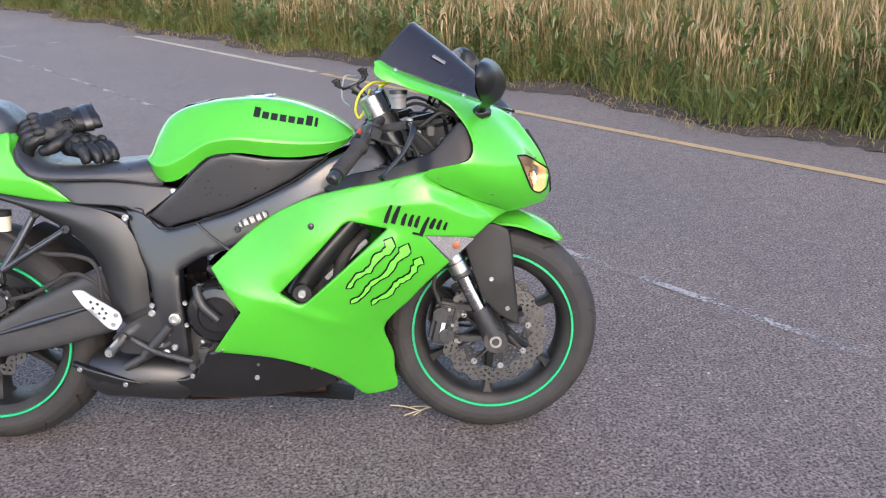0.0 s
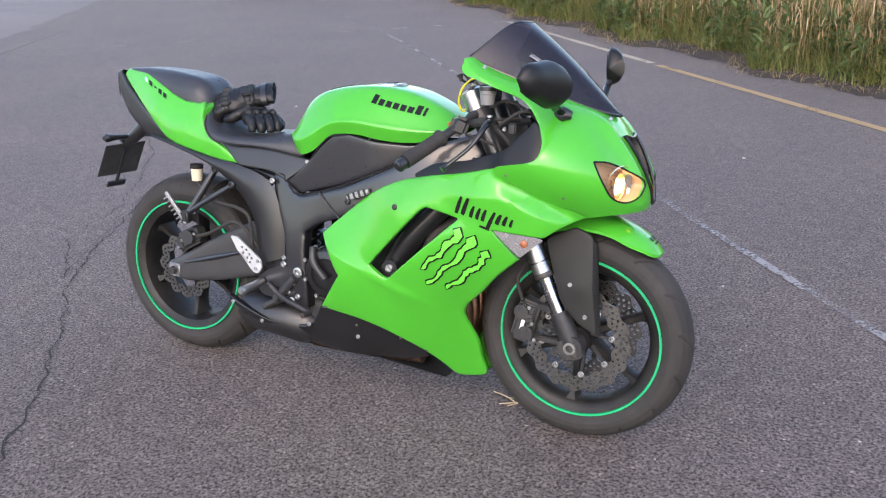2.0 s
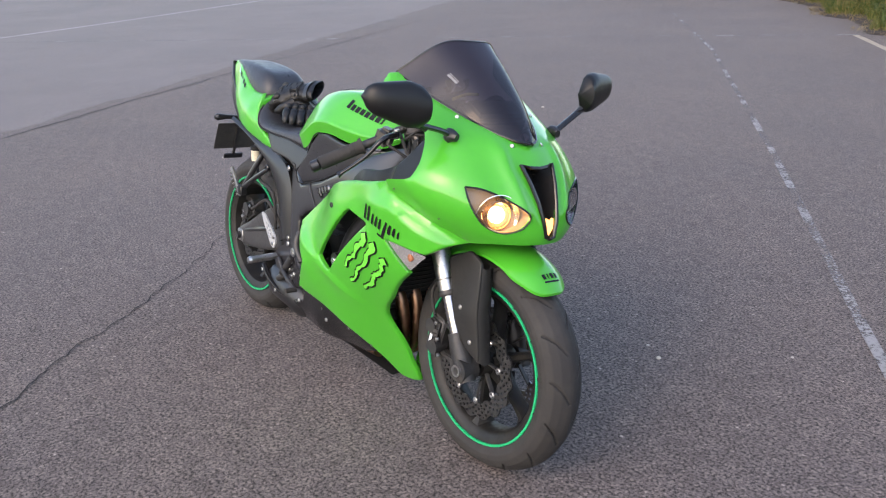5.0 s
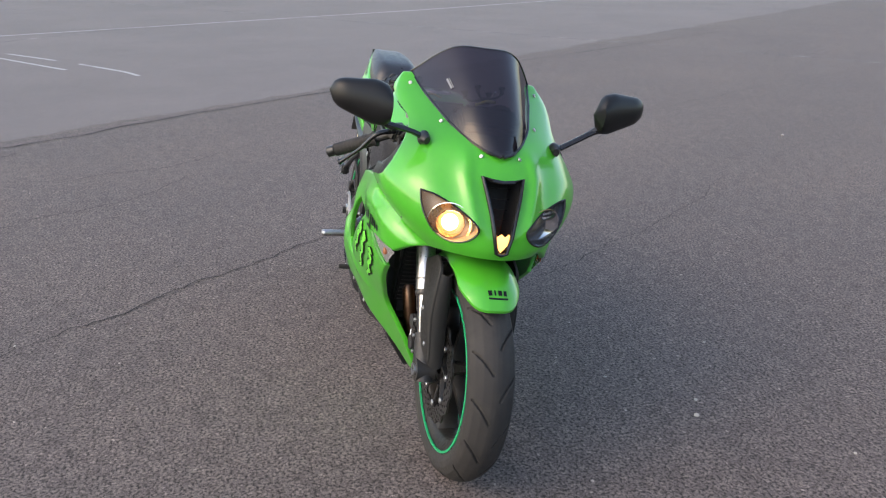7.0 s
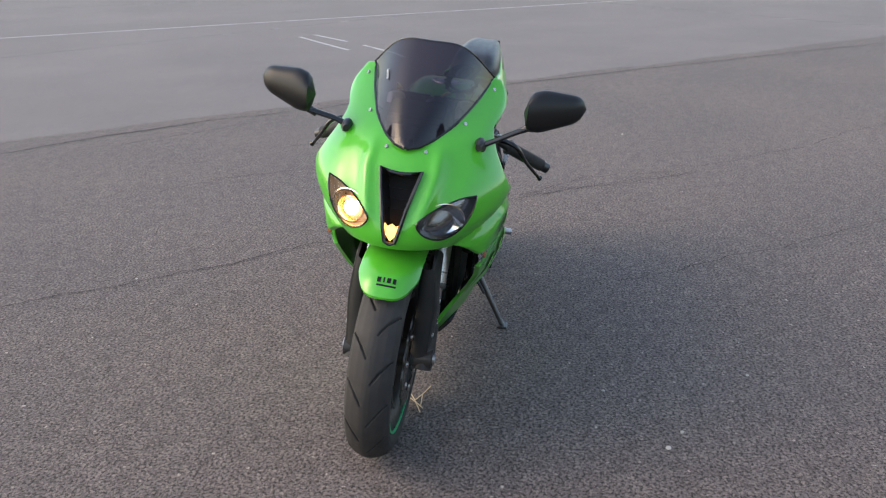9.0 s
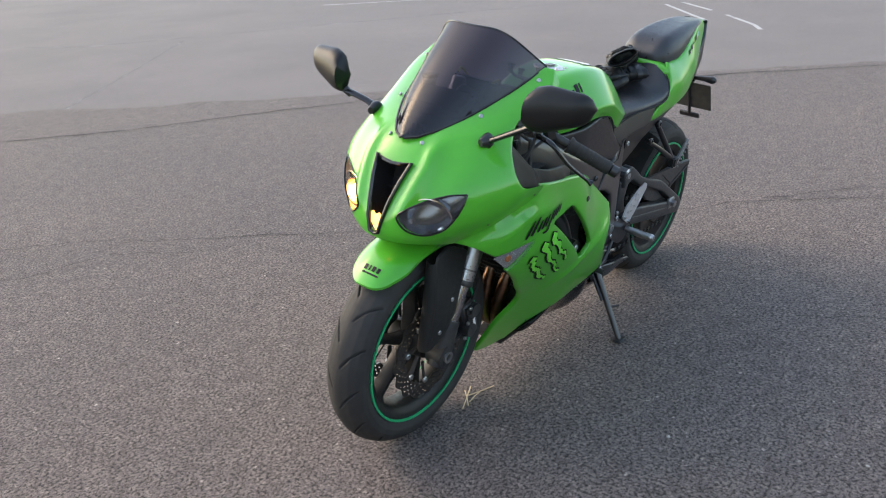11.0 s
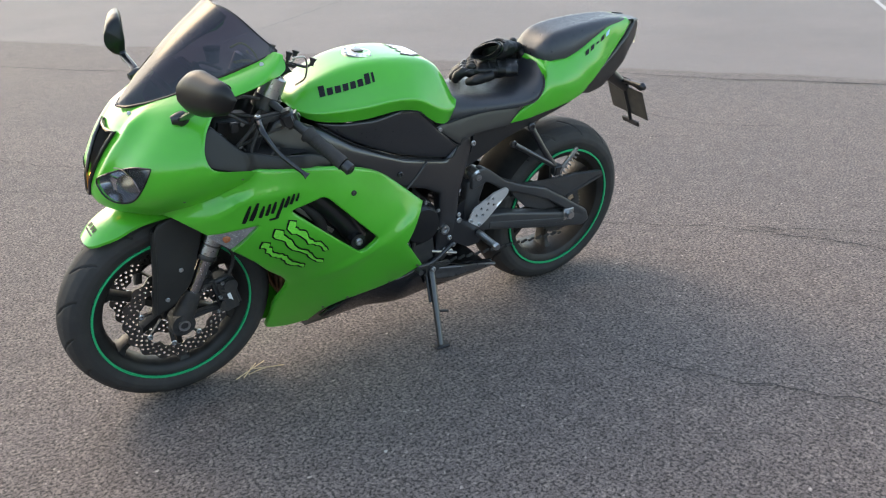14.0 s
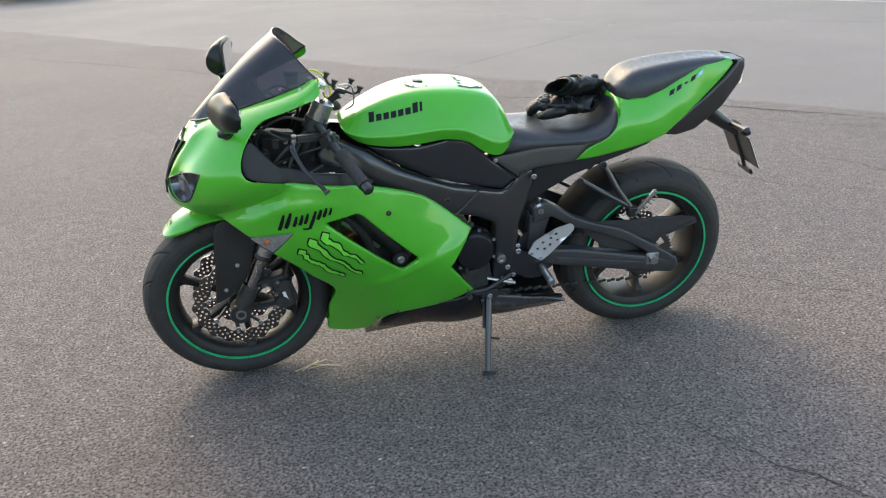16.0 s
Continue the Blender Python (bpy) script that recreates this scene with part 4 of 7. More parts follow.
for s in (1, -1):
    for k, P in enumerate(([(.50, .20, .895), (.56, .19, .93), (.60, .15, .90), (.56, .10, .83)], [(.47, .20, .90), (.52, .21, .86), (.55, .18, .81), (.50, .11, .78)], [(.44, .13, .93), (.50, .15, .95), (.57, .14, .91), (.59, .12, .84)],
                           [(.46, .17, .88), (.50, .20, .82), (.47, .19, .785), (.40, .14, .79)], [(.42, .10, .90), (.47, .13, .87), (.50, .13, .82), (.47, .09, .77)])):
        part("cable", tube([(x, s * (y + 0.004 * k * s), z) for x, y, z in P], 0.0042 + 0.0006 * (k % 2), 8, 24), M_RUBBER, bike)
    part("cable_clip", block((.53, s * .185, .885), (.02, .014, .026), .003), M_BLACK, bike)
    part("fuse_box", block((.575, s * .165, .835), (.05, .05, .06), .008, (0, 0, s * 10)), M_BLACK, bike)
clamp = bmesh.new()
for s in (1, -1):
    join(clamp, bar((0.385, 0, 0.945), (0.385, s * 0.13, 0.945), 0.022, 0.075, 0.006))
part("top_clamp", clamp, M_CAST, bike, "dark cast top yoke")
part("ignition_lock", tube([(0.398, 0, 0.935), (0.386, 0, 0.972)], 0.024, 20), M_CAST, bike, "dark ignition lock")
low = bmesh.new()
for s in (1, -1):
    join(low, bar((0.492, 0, 0.735), (0.492, s * 0.13, 0.735), 0.035, 0.085, 0.008))
part("lower_clamp", low, M_CAST, bike)
res = part("fluid_reservoir", lathe([(0, 0.001), (0, 0.018), (0.026, 0.020), (0.028, 0.022), (0.036, 0.022), (0.038, 0.001)], (0.450, -0.165, 0.940), 24, "z", closed=False), M_CLOUD, bike, "cloudy brake fluid reservoir")
part("reservoir_lid", lathe([(0, 0.001), (0, 0.0235), (0.010, 0.0235), (0.012, 0.001)], (0.450, -0.165, 0.976), 24, "z", closed=False), M_BLACK, res)
part("yellow_hose", tube([(0.425, -0.085, 1.000), (0.385, -0.105, 1.002), (0.352, -0.108, 0.975), (0.338, -0.098, 0.935), (0.346, -0.085, 0.912), (0.362, -0.08, 0.935), (0.376, -0.09, 0.985)], 0.0032, 8, 30), M_YELLOW, bike, "yellow fluorescent hose by the yoke")
part("yellow_hose", tube([(0.47, 0.06, 1.008), (0.43, 0.05, 1.003), (0.395, 0.03, 0.985)], 0.0045, 8, 12), M_YELLOW, bike, "yellow fluorescent hose by the yoke")

# ---- mirrors
for s, mx, my, mz in ((1, 0.0, -0.010, 0.0), (-1, 0.014, -0.020, -0.030)):
    base = Vector((0.657, s * 0.176, 0.925))
    m = part("mirror", tube([base + Vector((-0.026, -s * 0.006, -0.014)), base + Vector((0, s * 0.004, 0.004)), base + Vector((0.024, s * 0.0, 0.002))], [0.012, 0.020, 0.010], 14, 9, 0.8), M_BLACK, bike, "black rear-view mirror on a stalk")
    neck = Vector((0.650 + mx, s * (0.300 + my), 0.988 + mz))
    part("stalk", tube([base, base + Vector((0.0, s * 0.03, 0.016)), neck], [0.010, 0.007, 0.0075], 12, 12, 1.5), M_GLOSS, m)
    part("joint", tube([neck + Vector((0, -s * 0.018, -0.010)), neck + Vector((0, s * 0.016, 0.010))], [0.008, 0.013], 12), M_BLACK, m)
    # housing: an egg shape tapering to the outer end, glass on its rear face
    rows = []
    n = 16
    for i in range(n):
        u = i / (n - 1)
        cx = 0.652 + mx - 0.035 * u
        cy = 0.288 + my + 0.156 * u
        cz = 1.030 + mz + 0.022 * u
        h = 0.056 * float(np.interp(u, (0, .3, .86, 1), (.86, 1.0, .64, .55))) * min(1, (1 - (1 - min(1, u / 0.16)) ** 2) ** 0.5 + 0.02, (1 - max(0, (u - 0.76) / 0.24) ** 2.2) ** 0.5 + 0.02)
        d = 0.046 * (1 - 0.40 * u) * min(1, h / 0.040)
        rows.append([(cx + (d * math.cos(a) if math.cos(a) > 0 else 0.010 * math.cos(a)), s * cy, cz + h * math.copysign(abs(math.sin(a)) ** 0.85, math.sin(a))) for a in np.linspace(0, 2 * math.pi, 24, endpoint=False)])
    bm = bmesh.new()
    vs = grid(bm, rows, close_v=True)
    bm.faces.new(vs[0]); bm.faces.new(vs[-1])
    part("housing", bm, M_SHELL, m, "matte black mirror shell", 60)
    gl = bmesh.new()
    grow = []
    for i in range(2, n - 2):
        r = rows[i]
        zz = [p[2] for p in r]
        lo, hi = min(zz), max(zz)
        x = min(p[0] for p in r) - 0.001
        grow.append([(x, r[0][1], lo + (hi - lo) * (0.10 + 0.8 * k / 6)) for k in range(7)])
    grid(gl, grow)
    part("mirror_glass", gl, M_MIRROR, m)

# ---- front mudguard
def guard_pt(a, v, half=0.070, R=0.334):
    """a: degrees round the axle from straight ahead; v -1..1 across."""
    r = R + 0.012 * math.sin(radians(a - 40) * 2) - 0.030 * abs(v) ** 2.6 + np.interp(a, (52, 60, 75, 122), (-0.010, 0, 0.004, 0.0))
    w = half * np.interp(a, (51, 57, 66, 85, 122), (0.98, 1.06, 1.15, 1.15, 1.0))
    return (FA.x + r * math.cos(radians(a)), w * v, FA.z + r * math.sin(radians(a)))


def guard_row(t, v):
    a0 = 52.5 + 20 * (1 - math.sqrt(max(0, 1 - 0.97 * abs(v) ** 3.6)))
    return guard_pt(a0 + (122 - a0) * t, v)


bm = bmesh.new()
grid(bm, [[guard_row(t, v) for v in np.sin(np.linspace(-1, 1, 31) * math.pi / 2)] for t in np.linspace(0, 1, 40)])
r = bmesh.ops.extrude_edge_only(bm, edges=[e for e in bm.edges if len(e.link_faces) == 1])
bmesh.ops.translate(bm, vec=(-0.002, 0, -0.007), verts=[g for g in r["geom"] if isinstance(g, bmesh.types.BMVert)])
mg = part("front_mudguard", bm, M_GREEN, bike, "lime green front mudguard")
for k, (dx, w) in enumerate(((0.0, 0.012), (0.016, 0.005), (0.026, 0.012), (0.041, 0.010))):
    bm = bmesh.new()
    v0 = (-0.26 + dx * 13) 
    bm.faces.new([bm.verts.new(np.array(guard_pt(a, v)) + (0.0015, 0, 0.0015)) for a, v in ((59.0, v0), (59.0, v0 + w * 11), (61.4, v0 + w * 11), (61.4, v0))])
    part("print", bm, M_STICKER, mg)
bm = bmesh.new()
bm.faces.new([bm.verts.new(np.array(guard_pt(a, v)) + (0.0015, 0, 0.0015)) for a, v in ((57.4, -0.26), (57.4, 0.42), (58.2, 0.42), (58.2, -0.26))])
part("print", bm, M_STICKER, mg)
flank = [(.738, .612), (.690, .632), (.612, .592), (.640, .500), (.664, .428), (.712, .376), (.768, .342), (.752, .47), (.744, .570)]
flank_y = surface([(.775, .61, .106), (.70, .63, .108), (.615, .59, .114), (.65, .50, .118), (.67, .42, .122), (.71, .36, .124), (.786, .35, .112), (.786, .47, .110), (.72, .47, .128), (.79, .57, .108)])
gd = both("fork_guard", sheet(rounded(flank, 0.012, 3), lambda u, v: (u, flank_y(u, v), v), 0.005, 0.014, soft=0.004), M_GUARD, mg, "matte black fork guard")
for s in (1, -1):
    rows = []
    for z in np.linspace(.345, .60, 14):
        xe = float(np.interp(z, (.338, .47, .57, .61), (.768, .752, .744, .738))) - 0.003
        ye = flank_y(xe, z) - 0.003
        rows.append([(xe + dx, s * (ye + (0.070 - ye) * k), z - 0.010 * math.sin(k * 3)) for k, dx in ((0, 0), (.12, .005), (.35, .009), (.65, .010), (.9, .006), (1, -.004))])
    bm = bmesh.new()
    vs = grid(bm, rows)
    r = bmesh.ops.extrude_edge_only(bm, edges=[e for e in bm.edges if len(e.link_faces) == 1])
    bmesh.ops.translate(bm, vec=(-0.006, 0, 0.001), verts=[g for g in r["geom"] if isinstance(g, bmesh.types.BMVert)])
    part("guard_front", bm, M_GUARD, mg, "matte black front face of the fork guard", 60)
    for x, z in ((.690, .478), (.735, .393)):
        bolt((x, s * (flank_y(x, z) - 0.001), z), 0.0065, mg, M_ALU, (0, s, 0), "guard_bolt", 0.004)

# ---- side indicators, vents, screws and graphics on the side fairings
SIG = [(.511, .631), (.576, .556), (.638, .611), (.60, .622)]
for s in (1, -1):
    flip = (lambda bm: bm) if s == 1 else mirrored
    ind = part("indicator", flip(sheet(rounded(SIG, 0.006, 3), lambda u, v: (u, skin_y(u, v) - 0.006, v), 0.0, 0.010)), M_SIGNAL, bike, "flush triangular indicator with a frosted clear lens")
    part("lens", flip(sheet(rounded(SIG, 0.006, 3), lambda u, v: (u, skin_y(u, v) + 0.003 + 0.004 * math.sin(max(0, min(1, (u - .511) / .127)) * math.pi), v), 0.006, 0.008)), M_LENS, ind)
    part("amber_bulb", flip(lathe([(-0.004, 0.010), (0.002, 0.010), (0.004, 0.007), (0.005, 0.001)], (0.590, skin_y(.59, .598) - 0.004, 0.598), 18, closed=False)), M_AMBER, ind, "amber bulb")
    for x, z in ((.545, .777), (.684, .727), (.228, .660), (.20, .247), (.06, .268), (-.025, .322), (.265, .205)):
        bolt((x, s * (skin_y(x, z) + 0.0003), z), 0.0040, bike, M_STEEL, (0, s, 0), "fairing_screw", 0.002)
    bolt((.228, s * (skin_y(.228, .660) + 0.0008), .660), 0.0085, bike, M_CAST, (0, s, 0), "fairing_screw", 0.0025)
    # crash slider seen through the vent
    part("crash_slider", tube([(0.192, s * 0.14, 0.478), (0.192, s * 0.215, 0.474)], 0.024, 20), M_BLACK, bike)
    bolt((0.192, s * 0.215, 0.474), 0.012, bike, M_ALU, (0, s, 0), "slider_bolt", 0.008)
    part("frame_strut", tube([(0.33, s * 0.165, 0.66), (0.24, s * 0.17, 0.56), (0.17, s * 0.165, 0.46)], [0.030, 0.034, 0.030], 16, 12), M_FRAME, bike)
    part("radiator_hose", tube([(0.36, s * 0.13, 0.62), (0.30, s * 0.165, 0.56), (0.27, s * 0.15, 0.47)], 0.016, 12, 12), M_RUBBER, bike)
    part("bracket", bar((0.36, s * 0.16, 0.60), (0.25, s * 0.165, 0.50), 0.006, 0.012, 0.001), M_ALU, bike)


def decal(name, outline, lift, material, s, step=0.006, parent=None, ys=None):
    f = ys or skin_y
    bm = sheet(outline, lambda u, v: (u, f(u, v) + lift, v), 0.0, step)
    return part(name, bm if s == 1 else mirrored(bm), material, parent or bike)


def stroke(p, q, w0, w1, bend=0.0):
    """A brush stroke from p to q that swells and tapers."""
    p, q = np.array(p), np.array(q)
    d = q - p
    nrm = np.array((-d[1], d[0])) / np.linalg.norm(d)
    T = np.linspace(0, 1, 7)
    mid = [p + d * t + nrm * bend * math.sin(math.pi * t) for t in T]
    wid = [(w0 + (w1 - w0) * t) * (0.62 + 0.38 * math.sin(math.pi * min(1, 0.15 + 0.8 * t))) for t in T]
    return [tuple(m + nrm * w) for m, w in zip(mid, wid)] + [tuple(m - nrm * w) for m, w in zip(mid[::-1], wid[::-1])]


CLAW = [((.428, .615), (.312, .503)), ((.467, .597), (.322, .456)), ((.500, .560), (.375, .445))]
for s in (1, -1):
    # brush lettering drawn as plain slanted strokes, mirrored order on either side
    X0, X1, Z0 = (.550, .394, .650) if s == 1 else (.568, .412, .640)
    marks = [((.00, -.10), (.11, .98), 1.5), ((.12, -.06), (.24, 1.02), 1.7), ((.27, -.05), (.34, .66), 1.4), ((.38, -.05), (.45, .66), 1.4), ((.48, -.05), (.55, .66), 1.4), ((.56, -.48), (.70, .66), 1.5),
             ((.72, -.02), (.80, .62), 1.6), ((.83, .0), (.90, .60), 1.4), ((.94, .02), (.99, .50), 1.1), ((.43, -.38), (.60, -.48), .9)]

    def at(p):
        u = p[0] if s == 1 else 1 - p[0]
        return (X0 + (X1 - X0) * u, Z0 + .046 * p[1] + 0.030 * u)
    for a, b, k in marks:
        decal("lettering", stroke(at(a), at(b), 0.0040 * k, 0.0030 * k, 0.001), 0.0022, M_STICKER, s, 0.005)
    # claw mark: three ragged streaks, black with a green core
    for k in range(3):
        top = np.array(CLAW[k][0])
        low = np.array(CLAW[k][1])
        d = low - top
        nrm = np.array((-d[1], d[0])) / np.linalg.norm(d)
        rng = random.Random(20 + k)
        T = np.linspace(0, 1, 20)
        jag = [rng.uniform(0.50, 1.45) for _ in T]
        wav = [0.0042 * math.sin(14 * t + 2 * k) + 0.004 * math.sin(3 * t) for t in T]

        def claw(w, rim):
            wd = [(w * (1.15 - 0.60 * t)) * j + rim for t, j in zip(T, jag)]
            L = [tuple(top + d * t + nrm * (q + x)) for t, q, x in zip(T, wav, wd)]
            Rr = [tuple(top + d * t + nrm * (q - x)) for t, q, x in zip(T, wav, wd)]
            e = rim / np.linalg.norm(d)
            hook = [tuple(top + d * (0.06) - nrm * (w * 2.6 + rim)), tuple(top - d * (0.05 + e) - nrm * (w * 1.6)), tuple(top - d * (0.02 + e) + nrm * w * 0.3)]
            return L + [tuple(low + d * (0.03 + e) + nrm * w * 0.2)] + Rr[:1:-1] + hook
        decal("claw_graphic", claw(0.0068, 0.0046), 0.0022, M_STICKER, s, 0.005)
        decal("claw_graphic", claw(0.0068, 0.0), 0.0042, M_CLAW, s, 0.005)

# ---- fuel tank
TX = (.330, .317, .285, .252, .180, .110, .039, -.033, -.105, -.150, -.180, -.200)
TZT = (.872, .886, .908, .926, .955, .968, .969, .963, .948, .924, .882, .830)
TZB = (.868, .850, .832, .822, .816, .822, .836, .828, .770, .757, .776, .812)
TW = (.060, .088, .108, .120, .142, .158, .169, .173, .168, .158, .142, .116)


TANK_FORM = [tuple(p) for p in spline([(0, 1.0), (.30, .992), (.50, .945), (.66, .77), (.83, .46), (.965, .14), (1.0, 0.0), (.985, -.40), (.93, -1.0)], 65)]


def tank_at(x, t):
    """t 0 on the crest, 1 at the lower edge: flat top, sloping shoulder panel, crisp line, tuck-in."""
    zt, zb, w = (float(np.interp(-x, [-a for a in TX], v)) for v in (TZT, TZB, TW))
    zm = zb + (zt - zb) * 0.26
    k = min(63.999, t * 64)
    a, b = TANK_FORM[int(k)], TANK_FORM[int(k) + 1]
    fy, fz = (a[i] + (b[i] - a[i]) * (k - int(k)) for i in (0, 1))
    y, z = w * fy, zm + (fz * (zt - zm) if fz > 0 else -fz * (zb - zm))
    e = z - zm
    return (x, y + 0.004 * math.exp(-abs(e) / 0.010) * min(1, y / 0.08), z)


def tank_y(x, z):
    T = np.linspace(0.05, 1, 60)
    P = [tank_at(x, t) for t in T]
    return float(np.interp(-z, [-p[2] for p in P], [p[1] for p in P]))


xs = [float(v[0]) for v in spline([(a,) for a in TX], 46)]
bm = bmesh.new()
rows = []
for x in xs:
    half = [tank_at(x, t) for t in np.linspace(0, 1, 49)]
    rows.append([(p[0], -p[1], p[2]) for p in half[:0:-1]] + half)
# soften along the length
A = np.array(rows)
for _ in range(2):
    A[1:-1] = 0.5 * A[1:-1] + 0.25 * (A[:-2] + A[2:])
vs = grid(bm, A.tolist())
bm.faces.new(vs[0]); bm.faces.new(vs[-1])
tank = part("fuel_tank", bm, M_GREEN, bike, "lime green fuel tank", 50)
cap = part("fuel_cap", lathe([(0, 0.001), (0.006, 0.020), (0.007, 0.030), (0.004, 0.044), (0.004, 0.052), (-0.006, 0.054), (-0.012, 0.050)], (0, 0, 0), 40, "z", closed=False), M_ALU, tank, "silver fuel filler cap with a black lock flap")
cap.matrix_local = Matrix.Translation((0.070, 0, 0.9635)) @ Matrix.Rotation(radians(-4), 4, "Y")
flap = part("lock_flap", block((0.008, 0, 0.009), (0.030, 0.022, 0.004), 0.001), M_BLACK, cap)
for k in range(7):
    a = k * 2 * math.pi / 7
    bolt((0.046 * math.cos(a), 0.046 * math.sin(a), 0.003), 0.0045, cap, M_ALU, (0, 0, 1), "cap_screw", 0.004)
# tank pad behind the cap: a pale ragged emblem with black edge
pad = [(-.035, -.055), (-.052, -.03), (-.040, -.018), (-.060, 0), (-.040, .018), (-.052, .03), (-.035, .055), (-.075, .062), (-.120, .035), (-.135, 0), (-.120, -.035), (-.075, -.062)]


def tank_top(x, y):
    T = np.linspace(0, 0.6, 40)
    P = [tank_at(x, t) for t in T]
    return float(np.interp(abs(y), [p[1] for p in P], [p[2] for p in P]))


for m, k, lift in ((M_STICKER, 1.0, 0.0010), (M_WHITE, 0.86, 0.0018)):
    o = [(-.083 + (x + .083) * k, y * k) for x, y in pad]
    part("tank_pad", sheet(o, lambda u, v: (u, v, tank_top(u, v) + lift), 0, 0.008), m, tank, "black and pale tank pad sticker")

# brand lettering on the tank: plain upright black blocks
for s in (1, -1):
    n = 8
    for k in range(n):
        u0, u1 = (k + 0.06) / n, (k + 0.86) / n
        tall = (1.0, .68, .68, .68, .68, .68, 1.0, .92)[k]
        sk = 0.10

        def spot(u, v):
            uu = u + sk * v / n * 1.5
            if s == 1:
                x, z = .250 - .172 * uu, .889 + .034 * uu + .024 * v
            else:
                x, z = .078 + .172 * uu, .923 - .034 * uu + .024 * v
            return (x, z)
        w = (u1 - u0)
        pieces = [[(u0, 0), (u0 + w * (.45 if k == 7 else .92), 0), (u0 + w * (.45 if k == 7 else .92), tall), (u0, tall)]]
        for pc in pieces:
            decal("lettering", [spot(*p) for p in pc], 0.0018, M_STICKER, s, 0.006, tank, tank_y)

# ---- black covers below the tank and seat
cover = [(.262, .815), (.197, .810), (.11, .816), (.022, .832), (-.031, .823), (-.076, .788), (-.116, .745), (-.204, .673), (-.158, .640), (.008, .686), (.10, .725), (.183, .764)]
both("tank_side_cover", sheet(cover, lambda u, v: (u, 0.146 - 0.9 * max(0, u - 0.08) ** 1.6 + 0.006 * math.sin((u + .2) * 7) + 0.10 * (v - .72), v), 0.008, 0.014, soft=0.006), M_PATTERN, bike, "black textured tank side pad")
seat_cover = [(-.122, .738), (-.165, .746), (-.292, .764), (-.424, .766), (-.47, .770), (-.390, .705), (-.30, .699), (-.262, .694), (-.212, .672)]
both("seat_side_cover", sheet(seat_cover, lambda u, v: (u, 0.128 - 0.25 * (v - 0.70) + 0.02 * min(1, max(0, (-u - .15) / .25)), v), 0.006, 0.014, soft=0.005), M_BLACK, bike, "satin black cover below the seat")
for s in (1, -1):
    bolt((-.137, s * 0.132, .735), 0.0075, bike, M_ALU, (0, s, 0), "cover_bolt", 0.004)
    bolt((-.265, s * 0.135, .667), 0.0095, bike, M_ALU, (0, s, 0), "cover_bolt", 0.005)

for s in (1, -1):
    for line in ([(.262, .118, .813), (.183, .146, .762), (.10, .166, .723), (.008, .168, .684), (-.158, .152, .638), (-.206, .140, .672)], [(-.118, .146, .742), (-.204, .140, .672), (-.222, .136, .690), (-.268, .134, .693)], [(-.165, .126, .747), (-.292, .136, .766), (-.424, .150, .768)], [(.022, .170, .833), (-.031, .168, .824), (-.076, .160, .789), (-.116, .148, .745)]):
        part("joint_seal", tube([(x, s * y, z) for x, y, z in line], .0024, 6, 14), M_MATTE, bike)

# ---- frame
spar = [(.330, .835), (.262, .808), (.183, .757), (.10, .719), (.008, .680), (-.158, .634), (-.205, .667), (-.225, .690), (-.270, .690), (-.268, .640), (-.240, .570), (-.215, .509), (-.205, .40), (-.192, .296),
        (-.158, .270), (-.124, .285), (-.126, .385), (-.132, .456), (-.130, .528), (-.072, .562), (.03, .595), (.12, .640), (.22, .700), (.32, .735), (.40, .770), (.42, .80), (.38, .85)]
spar_y = surface([(.38, .81, .105), (.30, .77, .150), (.18, .72, .178), (.05, .65, .176), (-.10, .60, .160), (-.20, .65, .136), (-.25, .69, .124), (-.16, .52, .160), (-.15, .40, .166), (-.15, .29, .160), (.10, .69, .178), (-.02, .65, .168)])
fr = both("frame_spar", sheet(spar, lambda u, v: (u, spar_y(u, v), v), 0.030, 0.014, soft=0.012), M_FRAME, bike, "satin black aluminium frame spar", 50)
for s, f in zip((1, -1), fr):
    part("weld_seam", tube([(-.080, s * (spar_y(-.08, .657) + .001), .657), (-.04, s * (spar_y(-.04, .62) + .002), .62), (.012, s * (spar_y(.012, .580) + .001), .580)], 0.0035, 8, 8), M_CAST, f)
    part("pivot_cap", lathe([(0, 0.016), (s * .008, 0.016), (s * .009, 0.010), (s * .003, 0.009), (s * .003, 0.001)], (-.150, s * 0.168, .400), 24, closed=False), M_ALU, f, "bright swingarm pivot nut")
    for x, z, r in ((-.185, .300, .012), (-.160, .318, .009), (-.212, .414, .010), (-.197, .326, .008), (.03, .640, .009), (-.175, .36, .009), (-.21, .435, .008)):
        bolt((x, s * (spar_y(x, z) + .001), z), r, f, M_ALU if r != .009 or z < .5 else M_FRAME, (0, s, 0), "frame_bolt", 0.006)

# plug connector clipped to the right spar
plug = part("plug_connector", mirrored(block((.074, .190, .668), (.075, .014, .017), .003, (0, -20, 0))), M_ALU, fr[1], "pale cable connector on the frame")
for k in range(4):
    part("connector_rib", mirrored(block((.048 + .017 * k, .198, .6585 + .0062 * k), (.006, .004, .020), .001, (0, -20, 0))), M_BLACK, plug)

